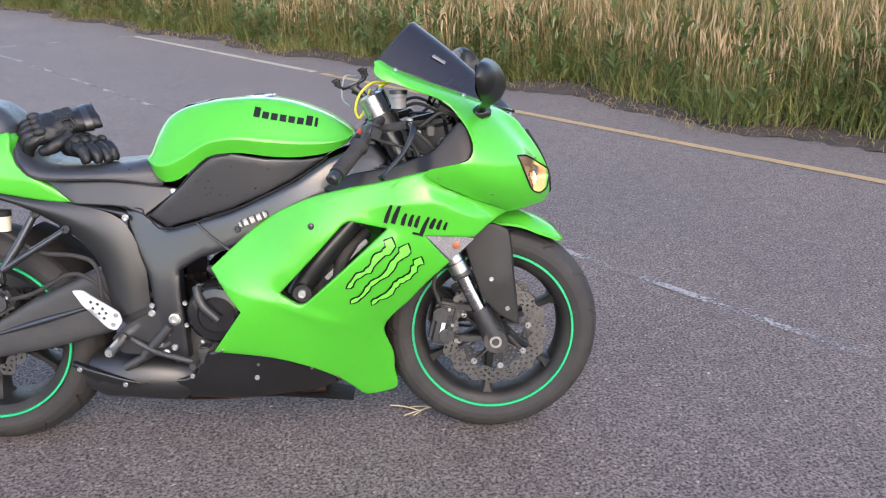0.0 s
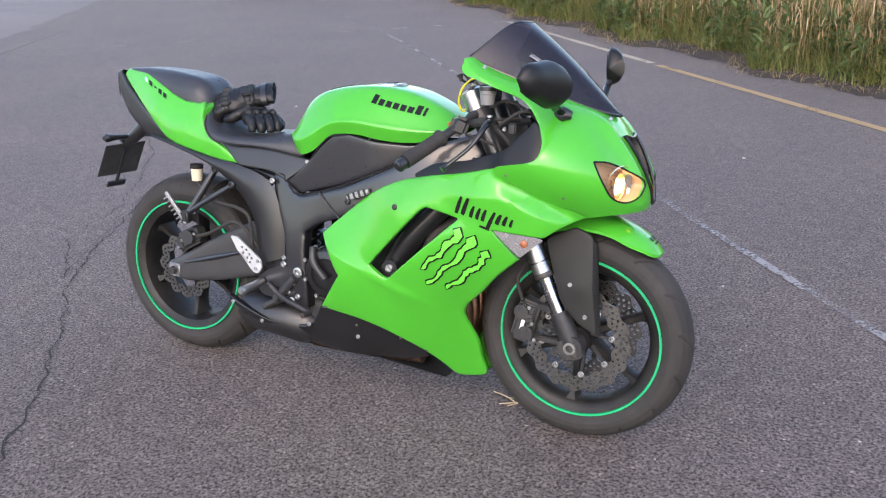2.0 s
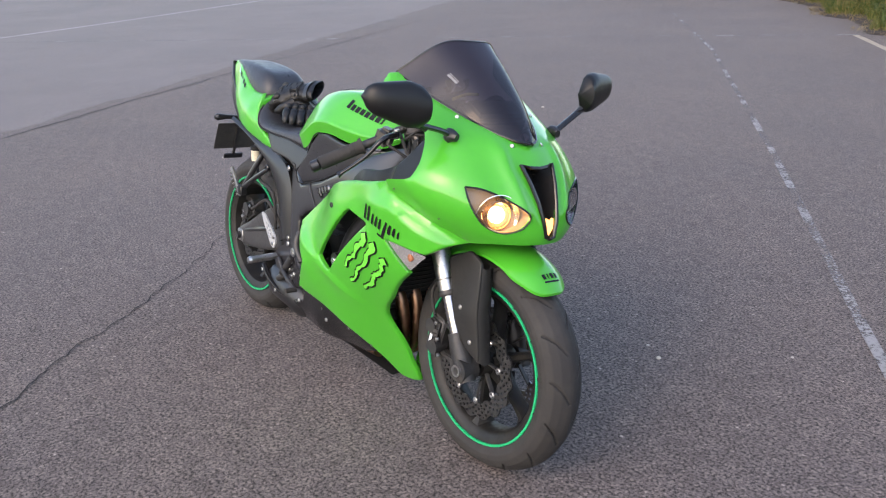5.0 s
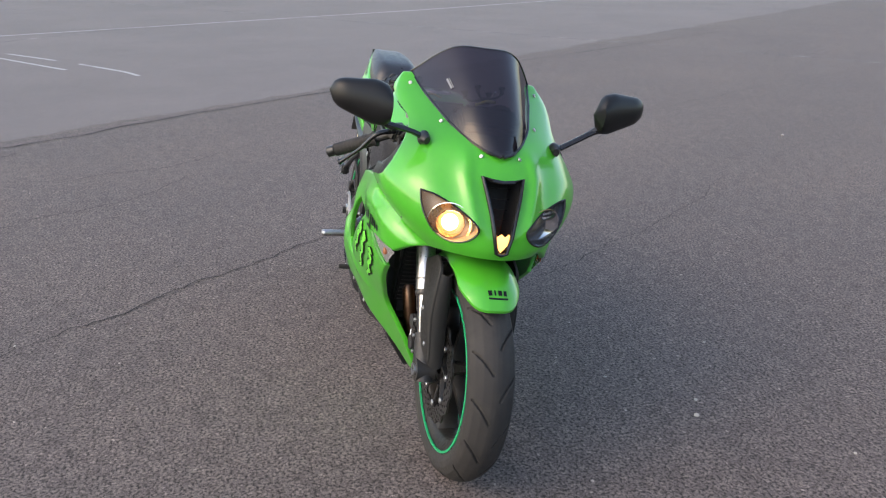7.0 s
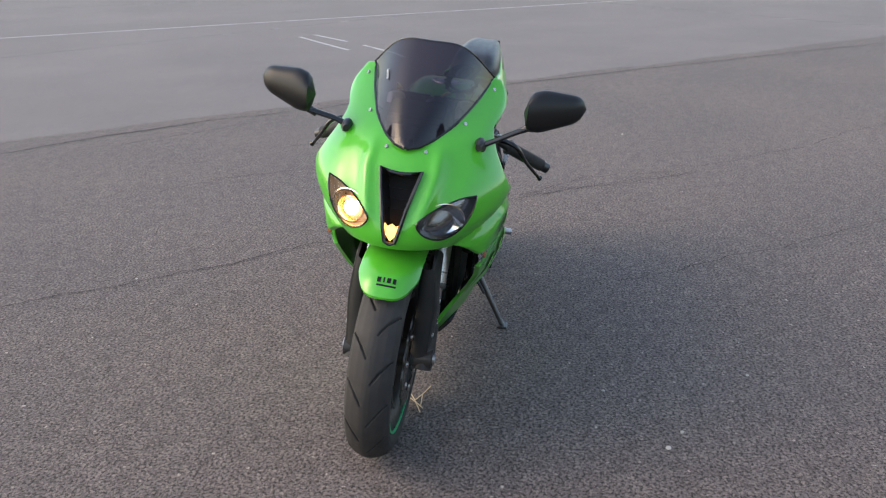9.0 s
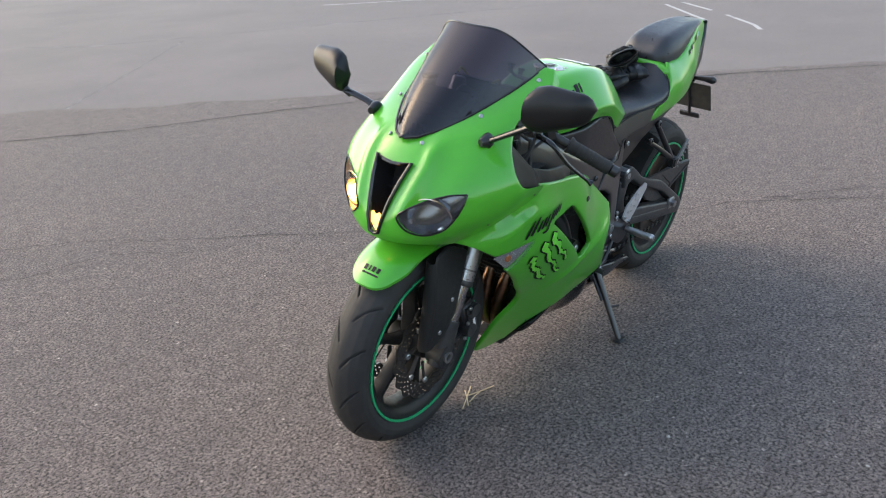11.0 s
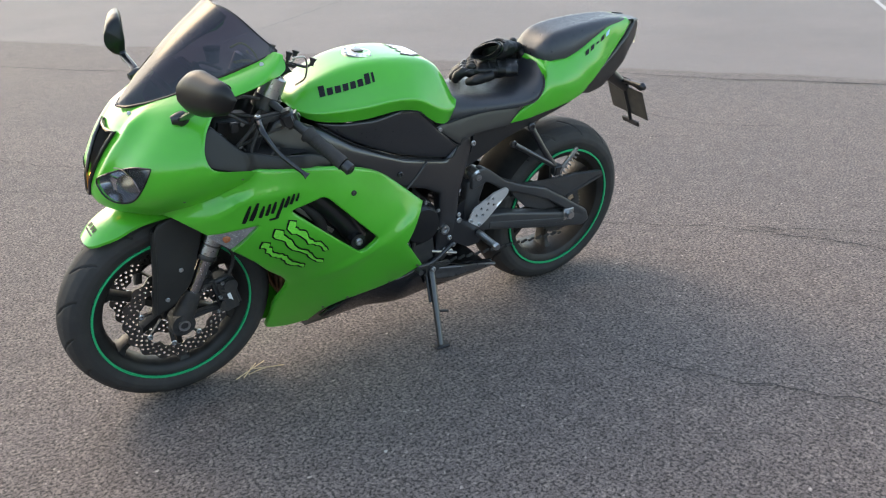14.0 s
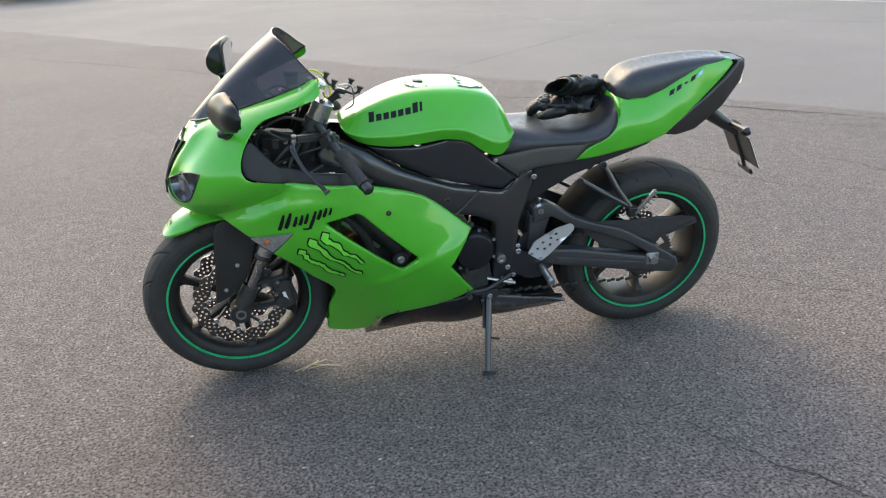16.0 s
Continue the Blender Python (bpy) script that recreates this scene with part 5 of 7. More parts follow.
# ---- engine, clutch and generator covers, radiator, header pipes
eng = block((0.13, 0, 0.40), (0.36, 0.27, 0.30), 0.03, (0, -8, 0))
join(eng, block((0.20, 0, 0.60), (0.17, 0.30, 0.17), 0.02, (0, 20, 0)))
join(eng, block((0.00, 0, 0.30), (0.36, 0.24, 0.18), 0.03))
eng = part("engine", eng, M_CAST, bike, "dark dusty inline engine block")
for s in (1, -1):
    for k in range(5):
        z = 0.50 + 0.022 * k
        part("cooling_rib", bar((0.10, s * 0.146, z), (0.27, s * 0.146, z + 0.03), 0.005, 0.012, 0.001), M_CAST, eng)
cl = part("clutch_cover", lathe([(-.13, .085), (-.180, .080), (-.192, .070), (-.196, .050), (-.190, .046), (-.190, .001)], (-.036, 0, .415), 36, closed=False), M_GLOSS, eng, "black round clutch cover")
for k in range(9):
    a = k * 2 * math.pi / 9
    bolt((-.036 + .088 * math.cos(a), -.176, .415 + .088 * math.sin(a)), 0.007, cl, M_ALU, (0, -1, 0), "cover_bolt", 0.006)
part("clutch_lever", tube([(-.085, -.185, .49), (-.070, -.205, .45), (-.03, -.205, .405)], 0.011, 10, 8), M_CAST, cl)
ge = part("generator_cover", lathe([(.13, .075), (.165, .070), (.182, .058), (.186, .030), (.186, .001)], (-.060, 0, .44), 36, closed=False), M_GLOSS, eng, "dark generator cover")
for k in range(7):
    a = k * 2 * math.pi / 7
    bolt((-.060 + .074 * math.cos(a), .160, .44 + .074 * math.sin(a)), 0.006, ge, M_ALU, (0, 1, 0), "cover_bolt", 0.006)
sp = part("sprocket_cover", block((-.06, .15, .34), (.12, .05, .11), .02, (0, 10, 0)), M_CAST, eng)
for s in (1, -1):
    part("hose", tube([(-.07, s * .165, .47), (-.045, s * .178, .43), (-.03, s * .17, .36), (-.07, s * .15, .30)], 0.007, 8, 14), M_RUBBER, eng)
    part("hose", tube([(-.06, s * .14, .53), (.0, s * .16, .50), (.06, s * .15, .55)], 0.010, 8, 14), M_RUBBER, eng)
    part("bracket", block((-.085, s * .15, .29), (.03, .02, .05), .004), M_CAST, eng)
rad = part("radiator", block((.372, 0, .47), (.03, .25, .25), .006, (0, 18, 0)), M_MATTE, bike, "black radiator behind the front wheel")
for k in range(16):
    z = .36 + .0145 * k
    x = .392 + (z - .47) * 0.325
    part("fin", bar((x, -.115, z), (x, .115, z), .004, .003, 0), M_CAST, rad)
pipes = part("header_pipe", tube([(.30, -.09, .44), (.36, -.085, .40), (.372, -.07, .30), (.325, -.045, .20), (.20, -.03, .175)], .019, 14, 24), M_COPPER, bike, "heat-tinted steel header pipe")
for y in (-.03, .03, .09):
    part("header_pipe", tube([(.30, y, .44), (.36, y, .40), (.372, y * .8, .30), (.325, y * .5, .20), (.20, y * .35, .175)], .019, 14, 24), M_COPPER, bike, "heat-tinted steel header pipe")
part("collector_pipe", tube([(.22, -.045, .165), (.0, -.055, .150), (-.15, -.07, .160)], [.030, .026, .032], 16, 14), M_COPPER, bike, "heat-tinted exhaust collector")

# ---- belly pan and underslung silencer
pan = [(.262, .150), (.250, .190), (.184, .236), (.05, .262), (-.060, .280), (-.100, .275), (-.150, .262), (-.186, .240), (-.390, .196), (-.388, .184), (-.323, .150), (-.147, .134), (.094, .132), (.20, .128)]
pan_y = surface([(.43, .15, .03), (.30, .11, .05), (.25, .19, .13), (.18, .235, .150), (.05, .26, .166), (-.08, .275, .160), (-.15, .25, .150), (-.38, .19, .135), (-.32, .15, .110), (-.147, .134, .105), (.094, .132, .085), (.0, .20, .160), (-.2, .2, .150)])
lp = sheet(pan, lambda u, v: (u, pan_y(u, v), v), 0.012, 0.014, soft=0.012)
part("belly_pan", lp, M_GLOSS, bike, "glossy black belly pan")
shield = [(-.085, .240), (-.150, .247), (-.212, .240), (-.392, .192), (-.397, .180), (-.338, .152), (-.200, .160), (-.100, .190)]
part("silencer_cover", sheet(shield, lambda u, v: (u, pan_y(u, v) + 0.006 + 0.012 * math.exp(-abs(v - float(np.interp(u, (-.39, -.09), (.184, .212)))) / .012), v), 0.004, 0.010, soft=0.006), M_SHIELD, bike, "dark metal silencer cover tapering to a point")
panr = [(.262, .178), (.256, .205), (.19, .262), (.10, .296), (-.020, .318), (-.078, .300), (-.110, .240), (-.139, .226), (-.261, .219), (-.352, .251), (-.440, .276), (-.448, .262), (-.373, .204), (-.291, .160), (-.167, .150), (-.028, .150), (.10, .142), (.19, .150)]
panr_y = surface([(.43, .15, .02), (.30, .11, .04), (.25, .20, .112), (.19, .26, .150), (.10, .296, .164), (-.02, .318, .172), (-.08, .275, .162), (-.15, .22, .158), (-.30, .22, .165), (-.44, .27, .155), (-.40, .23, .155), (-.30, .165, .125), (-.147, .15, .110), (.094, .135, .085), (.0, .19, .150)])
rp = part("belly_pan", mirrored(sheet(panr, lambda u, v: (u, panr_y(u, v), v), 0.012, 0.014, soft=0.012)), M_GLOSS, bike, "glossy black belly pan with silencer cover")
for x, z in ((-.30, .215), (-.42, .258), (-.12, .235), (.05, .222)):
    bolt((x, -(panr_y(x, z) + .001), z), .007, rp, M_ALU, (0, -1, 0), "pan_bolt", .004)
under = bmesh.new()
grid(under, [[(x, y, float(np.interp(x, (-.38, -.147, .094, .30, .42), (.175, .138, .134, .100, .130))) + 0.004) for y in np.linspace(-1, 1, 7) * np.interp(x, (-.38, -.3, -.1, .1, .3, .42), (.11, .11, .10, .085, .05, .03))] for x in np.linspace(-.38, .30, 14)])
part("pan_floor", under, M_MATTE, bike)
part("silencer", tube([(-.12, -.08, .20), (-.17, -.09, .21), (-.36, -.095, .225), (-.41, -.095, .235)], [.045, .068, .066, .050], 24), M_BLACK, bike, "stubby underslung silencer")

# ---- seats and tail
def cushion(table, power=0.6):
    """A padded seat from (x, top, bottom, half width) rows."""
    P = spline(table, 26)
    rows = []
    for x, zt, zb, w in P:
        r = []
        for a in np.linspace(-1, 1, 25):
            k = abs(a)
            r.append((x, w * math.copysign(min(1, k * 1.12), a), zb + (zt - zb) * (1 - max(0, (k - 0.35) / 0.65) ** 2.6) - 0.006 * math.cos(a * 1.57)))
        rows.append(r)
    bm = bmesh.new()
    vs = grid(bm, rows)
    bm.faces.new(vs[0]); bm.faces.new(vs[-1])
    return bm


seat = part("seat", cushion([(-.168, .838, .750, .104), (-.20, .822, .752, .114), (-.25, .812, .762, .124), (-.32, .806, .768, .135), (-.40, .802, .770, .142), (-.47, .808, .774, .145), (-.51, .828, .790, .142), (-.538, .862, .820, .120), (-.548, .880, .850, .090)]), M_SEAT, bike, "black vinyl rider's seat", 60)
for s in (1, -1):
    part("piping", tube([(-.17, s * .104, .748), (-.29, s * .131, .765), (-.42, s * .146, .769), (-.49, s * .148, .778), (-.53, s * .134, .815), (-.545, s * .108, .850)], .003, 6, 20), M_RUBBER, seat)
pseat = part("pillion_seat", cushion([(-.556, .908, .884, .050), (-.575, .938, .878, .080), (-.61, .962, .878, .094), (-.67, .975, .892, .098), (-.75, .984, .928, .088), (-.85, .988, .962, .068), (-.93, .983, .972, .048), (-.958, .972, .966, .028)]), M_SEAT, bike, "black vinyl pillion pad", 60)

tail = [(-.386, .705), (-.440, .748), (-.485, .775), (-.527, .806), (-.546, .842), (-.549, .872), (-.558, .888), (-.580, .882), (-.640, .886), (-.700, .908), (-.755, .936), (-.83, .966), (-.91, .979), (-.945, .976), (-.962, .960),
        (-.925, .928), (-.860, .880), (-.790, .835), (-.735, .792), (-.700, .768), (-.650, .750), (-.590, .738), (-.525, .724), (-.45, .712)]
tail_y = surface([(-.386, .705, .132), (-.485, .775, .148), (-.546, .842, .128), (-.549, .885, .108), (-.575, .90, .096), (-.64, .894, .100), (-.755, .926, .092), (-.83, .958, .076), (-.95, .985, .040), (-.96, .96, .050),
                  (-.86, .88, .090), (-.735, .792, .130), (-.65, .75, .142), (-.525, .724, .142), (-.6, .82, .146), (-.75, .86, .122), (-.68, .80, .142)])
tl = both("tail_cowl", sheet(tail, lambda u, v: (u, tail_y(u, v), v), 0.008, 0.013, soft=0.007), M_GREEN, bike, "lime green tail cowl side", 50)
hump = bmesh.new()
grid(hump, [[(x, w * v, z - d * abs(v) ** 3) for v in np.linspace(-1, 1, 21)] for x, z, w, d in spline([(-.538, .820, .126, .0), (-.544, .862, .120, .006), (-.552, .880, .106, .012), (-.572, .888, .096, .018), (-.62, .886, .092, .026), (-.67, .886, .090, .026)], 16)])
part("tail_hump", hump, M_GREEN, bike)
for s in (1, -1):
    # model mark on the tail: plain slanted blocks
    for k in range(5):
        u0 = -.712 - .026 * k
        z0 = .884 + .0115 * k
        o = [(u0, z0 + .004), (u0 - .017, z0 + .011), (u0 - .022, z0 + .026), (u0 - .005, z0 + .019)]
        if k == 2:
            o = [(u0 - .004, z0 + .010), (u0 - .016, z0 + .014), (u0 - .018, z0 + .020), (u0 - .006, z0 + .016)]
        bm = sheet(o, lambda u, v: (u, tail_y(u, v) + 0.0018, v), 0, 0.006)
        part("model_mark", bm if s == 1 else mirrored(bm), M_BLUEP if k == 4 else M_STICKER, bike)

under = [(-.690, .764), (-.735, .788), (-.790, .831), (-.860, .876), (-.925, .924), (-.968, .958), (-.965, .972), (-.995, .970), (-1.010, .940), (-1.000, .893), (-.93, .825), (-.83, .757), (-.76, .748)]
ut = both("undertail_panel", sheet(under, lambda u, v: (u, float(np.interp(-u, (.69, .80, .93, 1.01), (.128, .105, .075, .038))) - 0.15 * max(0, .80 - v), v), 0.006, 0.014, soft=0.010), M_BLACK, bike, "matte black undertail panel", 50)
lamp_h = bmesh.new()
grid(lamp_h, [[(-1.004 - 0.022 * math.cos(v * 1.5) * k, 0.040 * v, z) for v in np.linspace(-1, 1, 11)] for z, k in ((.962, .5), (.948, 1), (.922, 1.0), (.895, .7), (.88, .2))])
part("tail_lamp", lamp_h, M_LENS2, bike, "clear whitish tail lamp")
roof = bmesh.new()
grid(roof, [[(x, w * v, z) for v in np.linspace(-1, 1, 7)] for x, w, z in ((-.50, .12, .80), (-.62, .125, .80), (-.75, .10, .82), (-.88, .075, .85), (-.99, .04, .885))])
part("undertray", roof, M_MATTE, bike)
bk = bmesh.new()
grid(bk, [[(x, w * v, z) for v in np.linspace(-1, 1, 5)] for x, w, z in ((-.95, .045, .970), (-.995, .038, .968), (-1.006, .036, .950))])
part("tail_cap", bk, M_BLACK, bike)

# right-hand sweep of the subframe cover, and its shorter left twin
sw_up = spline([(-.760, .776), (-.622, .748), (-.518, .724), (-.385, .702), (-.275, .660), (-.228, .545), (-.222, .430)], 30)
sw_lo = spline([(-.735, .758), (-.620, .728), (-.520, .694), (-.420, .636), (-.353, .562), (-.330, .478), (-.322, .392)], 30)
bm = bmesh.new()
rows = []
for a, b in zip(sw_up, sw_lo):
    rows.append([(a[0] + (b[0] - a[0]) * k, -(0.125 + 0.026 * math.sin(math.pi * (0.15 + 0.7 * k))), a[1] + (b[1] - a[1]) * k) for k in np.linspace(0, 1, 9)])
    rows[-1].append((rows[-1][-1][0], -0.10, rows[-1][-1][2]))
grid(bm, rows)
part("subframe_cover", bm, M_BLACK, bike, "curved matte black cover sweeping down from the tail", 60)
sub = [(-.385, .703), (-.27, .690), (-.268, .640), (-.240, .572), (-.30, .60), (-.40, .655), (-.50, .690), (-.60, .722), (-.66, .745), (-.525, .722)]
part("subframe_cover", sheet(sub, lambda u, v: (u, 0.128 + 0.05 * (v - .70), v), 0.008, 0.014), M_BLACK, bike, "matte black subframe cover below the tail")
for s in (1, -1):
    part("subframe_rail", tube([(-.24, s * .10, .66), (-.50, s * .09, .72), (-.80, s * .06, .80)], .016, 10), M_FRAME, bike)

# ---- swingarm, chain, hugger, rear brake, shock
arm_l = [(-.270, .392), (-.306, .400), (-.424, .384), (-.611, .340), (-.742, .312), (-.793, .312), (-.812, .268), (-.783, .246), (-.619, .276), (-.339, .336), (-.285, .345)]
swing = part("swingarm", plate(rounded(arm_l, .008, 3), .120, .148, .010), M_ARM, bike, "black braced aluminium swingarm", 50)
part("arm_groove", plate([(-.35, .366), (-.60, .318), (-.70, .300), (-.70, .286), (-.60, .296), (-.35, .344)], .1475, .1505, .002), M_ARM, swing)
brace = [(-.262, .560), (-.308, .577), (-.353, .549), (-.398, .513), (-.467, .482), (-.583, .443), (-.683, .381), (-.786, .312), (-.791, .276), (-.724, .313), (-.604, .392), (-.480, .446), (-.402, .472), (-.363, .499), (-.326, .522), (-.268, .500)]
part("swingarm_brace", plate(rounded(brace, .006, 2), .122, .148, .007), M_ARM, swing, "flat angular upper brace", 50)
part("swingarm_brace", plate(rounded([(-.258, .53), (-.33, .52), (-.31, .45), (-.33, .38), (-.25, .37)], .01, 3), .108, .136, .010), M_ARM, swing)
part("brace_web", plate([(-.44, .472), (-.60, .398), (-.66, .345), (-.60, .345), (-.52, .375), (-.46, .43)], .118, .126, .003), M_ARM, swing)
for x, z in ((-.725, .338), (-.60, .418)):
    bolt((x, .142, z), .006, swing, M_CAST, (0, 1, 0), "brace_bolt", .004)
arm_r = [(-.300, .520), (-.363, .525), (-.549, .438), (-.660, .374), (-.745, .335), (-.745, .292), (-.655, .278), (-.50, .305), (-.33, .350), (-.290, .42)]
part("swingarm_side", mirrored(plate(rounded(arm_r, .015, 3), .088, .126, .018)), M_ARM, swing, "black tapering swingarm side", 50)
part("arm_crease", mirrored(tube([(-.36, .126, .43), (-.52, .128, .385), (-.66, .126, .345)], [.004, .010, .004], 8, 10)), M_FRAME, swing)
part("cross_tube", tube([(-.27, -.13, .42), (-.27, .13, .42)], .05, 16), M_FRAME, swing)
for s in (1, -1):
    part("chain_adjuster", block((RA.x, .010 + s * .136, RA.z), (.048, .012, .046), .003), M_ALU, swing, "bright chain adjuster block")
    part("axle_nut", tube([(RA.x, .010 + s * .140, RA.z), (RA.x, .010 + s * .156, RA.z)], .015, 6), M_ALU if s == 1 else M_CAST, swing)
guard = [(-.464, .474), (-.60, .461), (-.723, .462), (-.856, .447), (-.866, .427), (-.705, .372), (-.588, .433)]
cg = part("chain_guard", plate(guard, .118, .128, .002), M_ARM, swing, "black finned chain guard")
part("guard_rib", bar((-.47, .130, .470), (-.855, .130, .442), .006, .014, .001), M_ARM, cg)
part("guard_rib", bar((-.86, .129, .432), (-.70, .129, .378), .005, .010, .001), M_ARM, cg)
part("guard_rib", bar((-.62, .129, .455), (-.72, .129, .385), .004, .008, .001), M_ARM, cg)
# chain: alternating links along the lower and upper runs
k = 0
for z0, z1, n in ((.236, .232, 34), (.402, .395, 34)):
    for i in range(n):
        u = i / (n - 1)
        x = -.14 + (-.70 + .14) * u
        zz = (z0 if z0 < .3 else .445) + ((RA.z - .092 if z0 < .3 else RA.z + .092) - (z0 if z0 < .3 else .445)) * u
        part("chain_link", block((x, .116 + (0.003 if i % 2 else -0.003), zz), (.015, .006, .011), .002), M_CAST, swing)
hug = bmesh.new()
grid(hug, [[(RA.x + (.338 - .03 * abs(v) ** 3) * math.cos(radians(a)), RA.y + .088 * v, RA.z + (.338 - .03 * abs(v) ** 3) * math.sin(radians(a))) for v in np.linspace(-1, 1, 13)] for a in np.linspace(2, 66, 20)])
part("hugger", hug, M_DUSTY, bike, "dusty black rear hugger mudguard")
part("shock_spring", tube([(-.235 + .006 * t + .03 * math.cos(t * 6.28), .03 * math.sin(t * 6.28) + .01, .40 + .035 * t) for t in np.linspace(0, 6.5, 120)], .006, 8), M_CAST, bike)
part("shock_body", tube([(-.245, .01, .36), (-.20, .01, .64)], .022, 14), M_CAST, bike)
part("shock_mount", lathe([(.150, .001), (.150, .010), (.146, .011), (.148, .020), (.144, .026), (.10, .028)], (-.290, 0, .545), 24, closed=False), M_ALU, bike, "bright shock linkage washer")
rc = block((-.640, -.100, .430), (.100, .060, .062), .012, (0, -28, 0))
join(rc, tube([(-.625, -.10, .440), (-.625, -.142, .440)], .024, 18))
join(rc, block((-.668, -.118, .412), (.034, .030, .044), .006, (0, -28, 0)))
rc = part("rear_caliper", rc, M_CAST, swing, "dark rear brake caliper")
for x, z in ((-.600, .455), (-.655, .425), (-.672, .398)):
    bolt((x, -.133, z), .006, rc, M_ALU, (0, -1, 0), "caliper_bolt", .006)
part("caliper_bracket", bar((-.70, -.10, .33), (-.64, -.10, .42), .03, .012), M_CAST, swing)
part("brake_hose", tube([(-.62, -.12, .44), (-.52, -.15, .47), (-.42, -.15, .52), (-.36, -.15, .50), (-.33, -.13, .44)], .006, 8, 24), M_RUBBER, swing)
part("brake_hose", tube([(-.60, -.11, .63), (-.50, -.14, .58), (-.40, -.15, .57), (-.35, -.15, .54), (-.345, -.145, .43)], .006, 8, 24), M_RUBBER, bike)
rs = part("rear_reservoir", lathe([(0, .001), (0, .017), (.040, .020), (.041, .001)], (-.592, -.115, .632), 20, "z", closed=False), M_RESER, bike, "cream rear brake reservoir with a dark lid")
part("reservoir_lid", lathe([(0, .001), (0, .022), (.014, .022), (.016, .001)], (-.592, -.115, .672), 20, "z", closed=False), M_MATTE, rs)

# ---- footpegs, heel plates, pillion pegs, pedals, stand
HEEL = [(-.386, .500), (-.399, .490), (-.397, .474), (-.322, .397), (-.290, .372), (-.243, .404), (-.264, .447), (-.339, .488)]
HOLES = [[(x + .0052 * math.cos(a), z + .0052 * math.sin(a)) for a in np.linspace(0, 6.283, 8, endpoint=False)] for x, z in ((-.320, .453), (-.293, .440), (-.276, .419), (-.300, .416), (-.337, .467), (-.318, .430), (-.343, .444))]
HEEL_R = [(-.412, .482), (-.384, .482), (-.294, .420), (-.288, .395), (-.306, .372), (-.325, .376), (-.388, .441)]
HOLES_R = [[(x + .0046 * math.cos(a), z + .0046 * math.sin(a)) for a in np.linspace(0, 6.283, 8, endpoint=False)] for x, z in ((-.362, .432), (-.349, .444), (-.337, .431), (-.347, .418), (-.329, .419), (-.366, .450), (-.335, .405))]
for s in (1, -1):
    flip = (lambda b: b) if s == 1 else mirrored
    hp = part("heel_plate", flip(plate(rounded(HEEL if s == 1 else HEEL_R, .006, 3), .166, .171, holes=HOLES if s == 1 else HOLES_R)), M_HEEL, bike, "drilled bare aluminium heel plate")
    for x, z in (((-.288, .384), (-.256, .405)) if s == 1 else ((-.312, .388), (-.303, .414))):
        bolt((x, s * .171, z), .006, hp, M_ALU, (0, s, 0), "plate_bolt", .005)
    hanger = [(-.326, .345), (-.280, .385), (-.19, .425), (-.165, .40), (-.197, .335), (-.257, .300), (-.300, .305)]
    part("peg_hanger", flip(plate(rounded(hanger, .008, 3), .146, .160)), M_FRAME, bike)
    part("footpeg", tube([(-.292, s * .165, .350), (-.292, s * .19, .347), (-.294, s * .262, .344)], [.010, .013, .012], 12), M_ALU, bike, "knurled alloy footpeg")
    part("peg_tip", tube([(-.294, s * .262, .344), (-.294, s * .272, .344)], [.014, .010], 12), M_ALU, bike)
    br = tube([(-.500, s * .120, .688), (-.545, s * .150, .60), (-.600, s * .165, .520)], [.010, .011, .012], 10)
    join(br, tube([(-.418, s * .135, .640), (-.50, s * .155, .590), (-.598, s * .165, .530)], [.008, .009, .010], 10))
    br = part("pillion_bracket", br, M_FRAME, bike, "black pillion peg bracket")
    bolt((-.497, s * .132, .682), .014, br, M_FRAME, (0, s, 0), "bracket_bolt", .008)
    bolt((-.418, s * .146, .640), .012, br, M_FRAME, (0, s, 0), "bracket_bolt", .008)
    part("peg_knuckle", block((-.600, s * .168, .520), (.036, .030, .040), .006), M_BLACK, br)
    pg = part("pillion_peg", bar((-.592, s * .176, .500), (-.668, s * .182, .596), .012, .014, .003), M_ALU, br, "folded ribbed alloy pillion peg")
    for k in range(7):
        p = np.array((-.592, s * .176, .500)) + (np.array((-.668, s * .182, .596)) - np.array((-.592, s * .176, .500))) * (.12 + .125 * k)
        part("peg_tooth", block(tuple(p + (-.010, 0, -.008)), (.014, .018, .005), .001, (0, -38, 0)), M_ALU, br)
part("gear_lever", tube([(-.19, .165, .335), (-.10, .185, .300), (-.03, .19, .300)], .007, 10, 10), M_CAST, bike)
part("gear_toe_peg", tube([(-.03, .185, .300), (-.03, .225, .300)], .009, 10), M_RUBBER, bike)
part("gear_rod", tube([(-.20, .172, .300), (-.09, .168, .335)], .005, 8), M_ALU, bike)
part("brake_pedal", tube([(-.27, -.165, .345), (-.20, -.178, .310), (-.10, -.19, .285)], .008, 10, 10), M_CAST, bike)
part("brake_toe_peg", tube([(-.10, -.185, .285), (-.10, -.225, .285)], .009, 10), M_RUBBER, bike)
part("master_cylinder", tube([(-.165, -.165, .38), (-.24, -.165, .30)], .014, 12), M_CAST, bike)
part("linkage_rod", tube([(-.17, -.15, .33), (-.30, -.15, .26)], .012, 10), M_CAST, bike)
hinge = block((-.115, .150, .262), (.060, .030, .034), .004)
join(hinge, bar((-.19, .150, .255), (-.06, .160, .275), .018, .014))
st = part("side_stand", hinge, M_CAST, bike, "dark steel side stand, folded out")
foot_b = Matrix.Rotation(radians(LEAN), 4, "X") @ Vector((-.072, .300, .006))
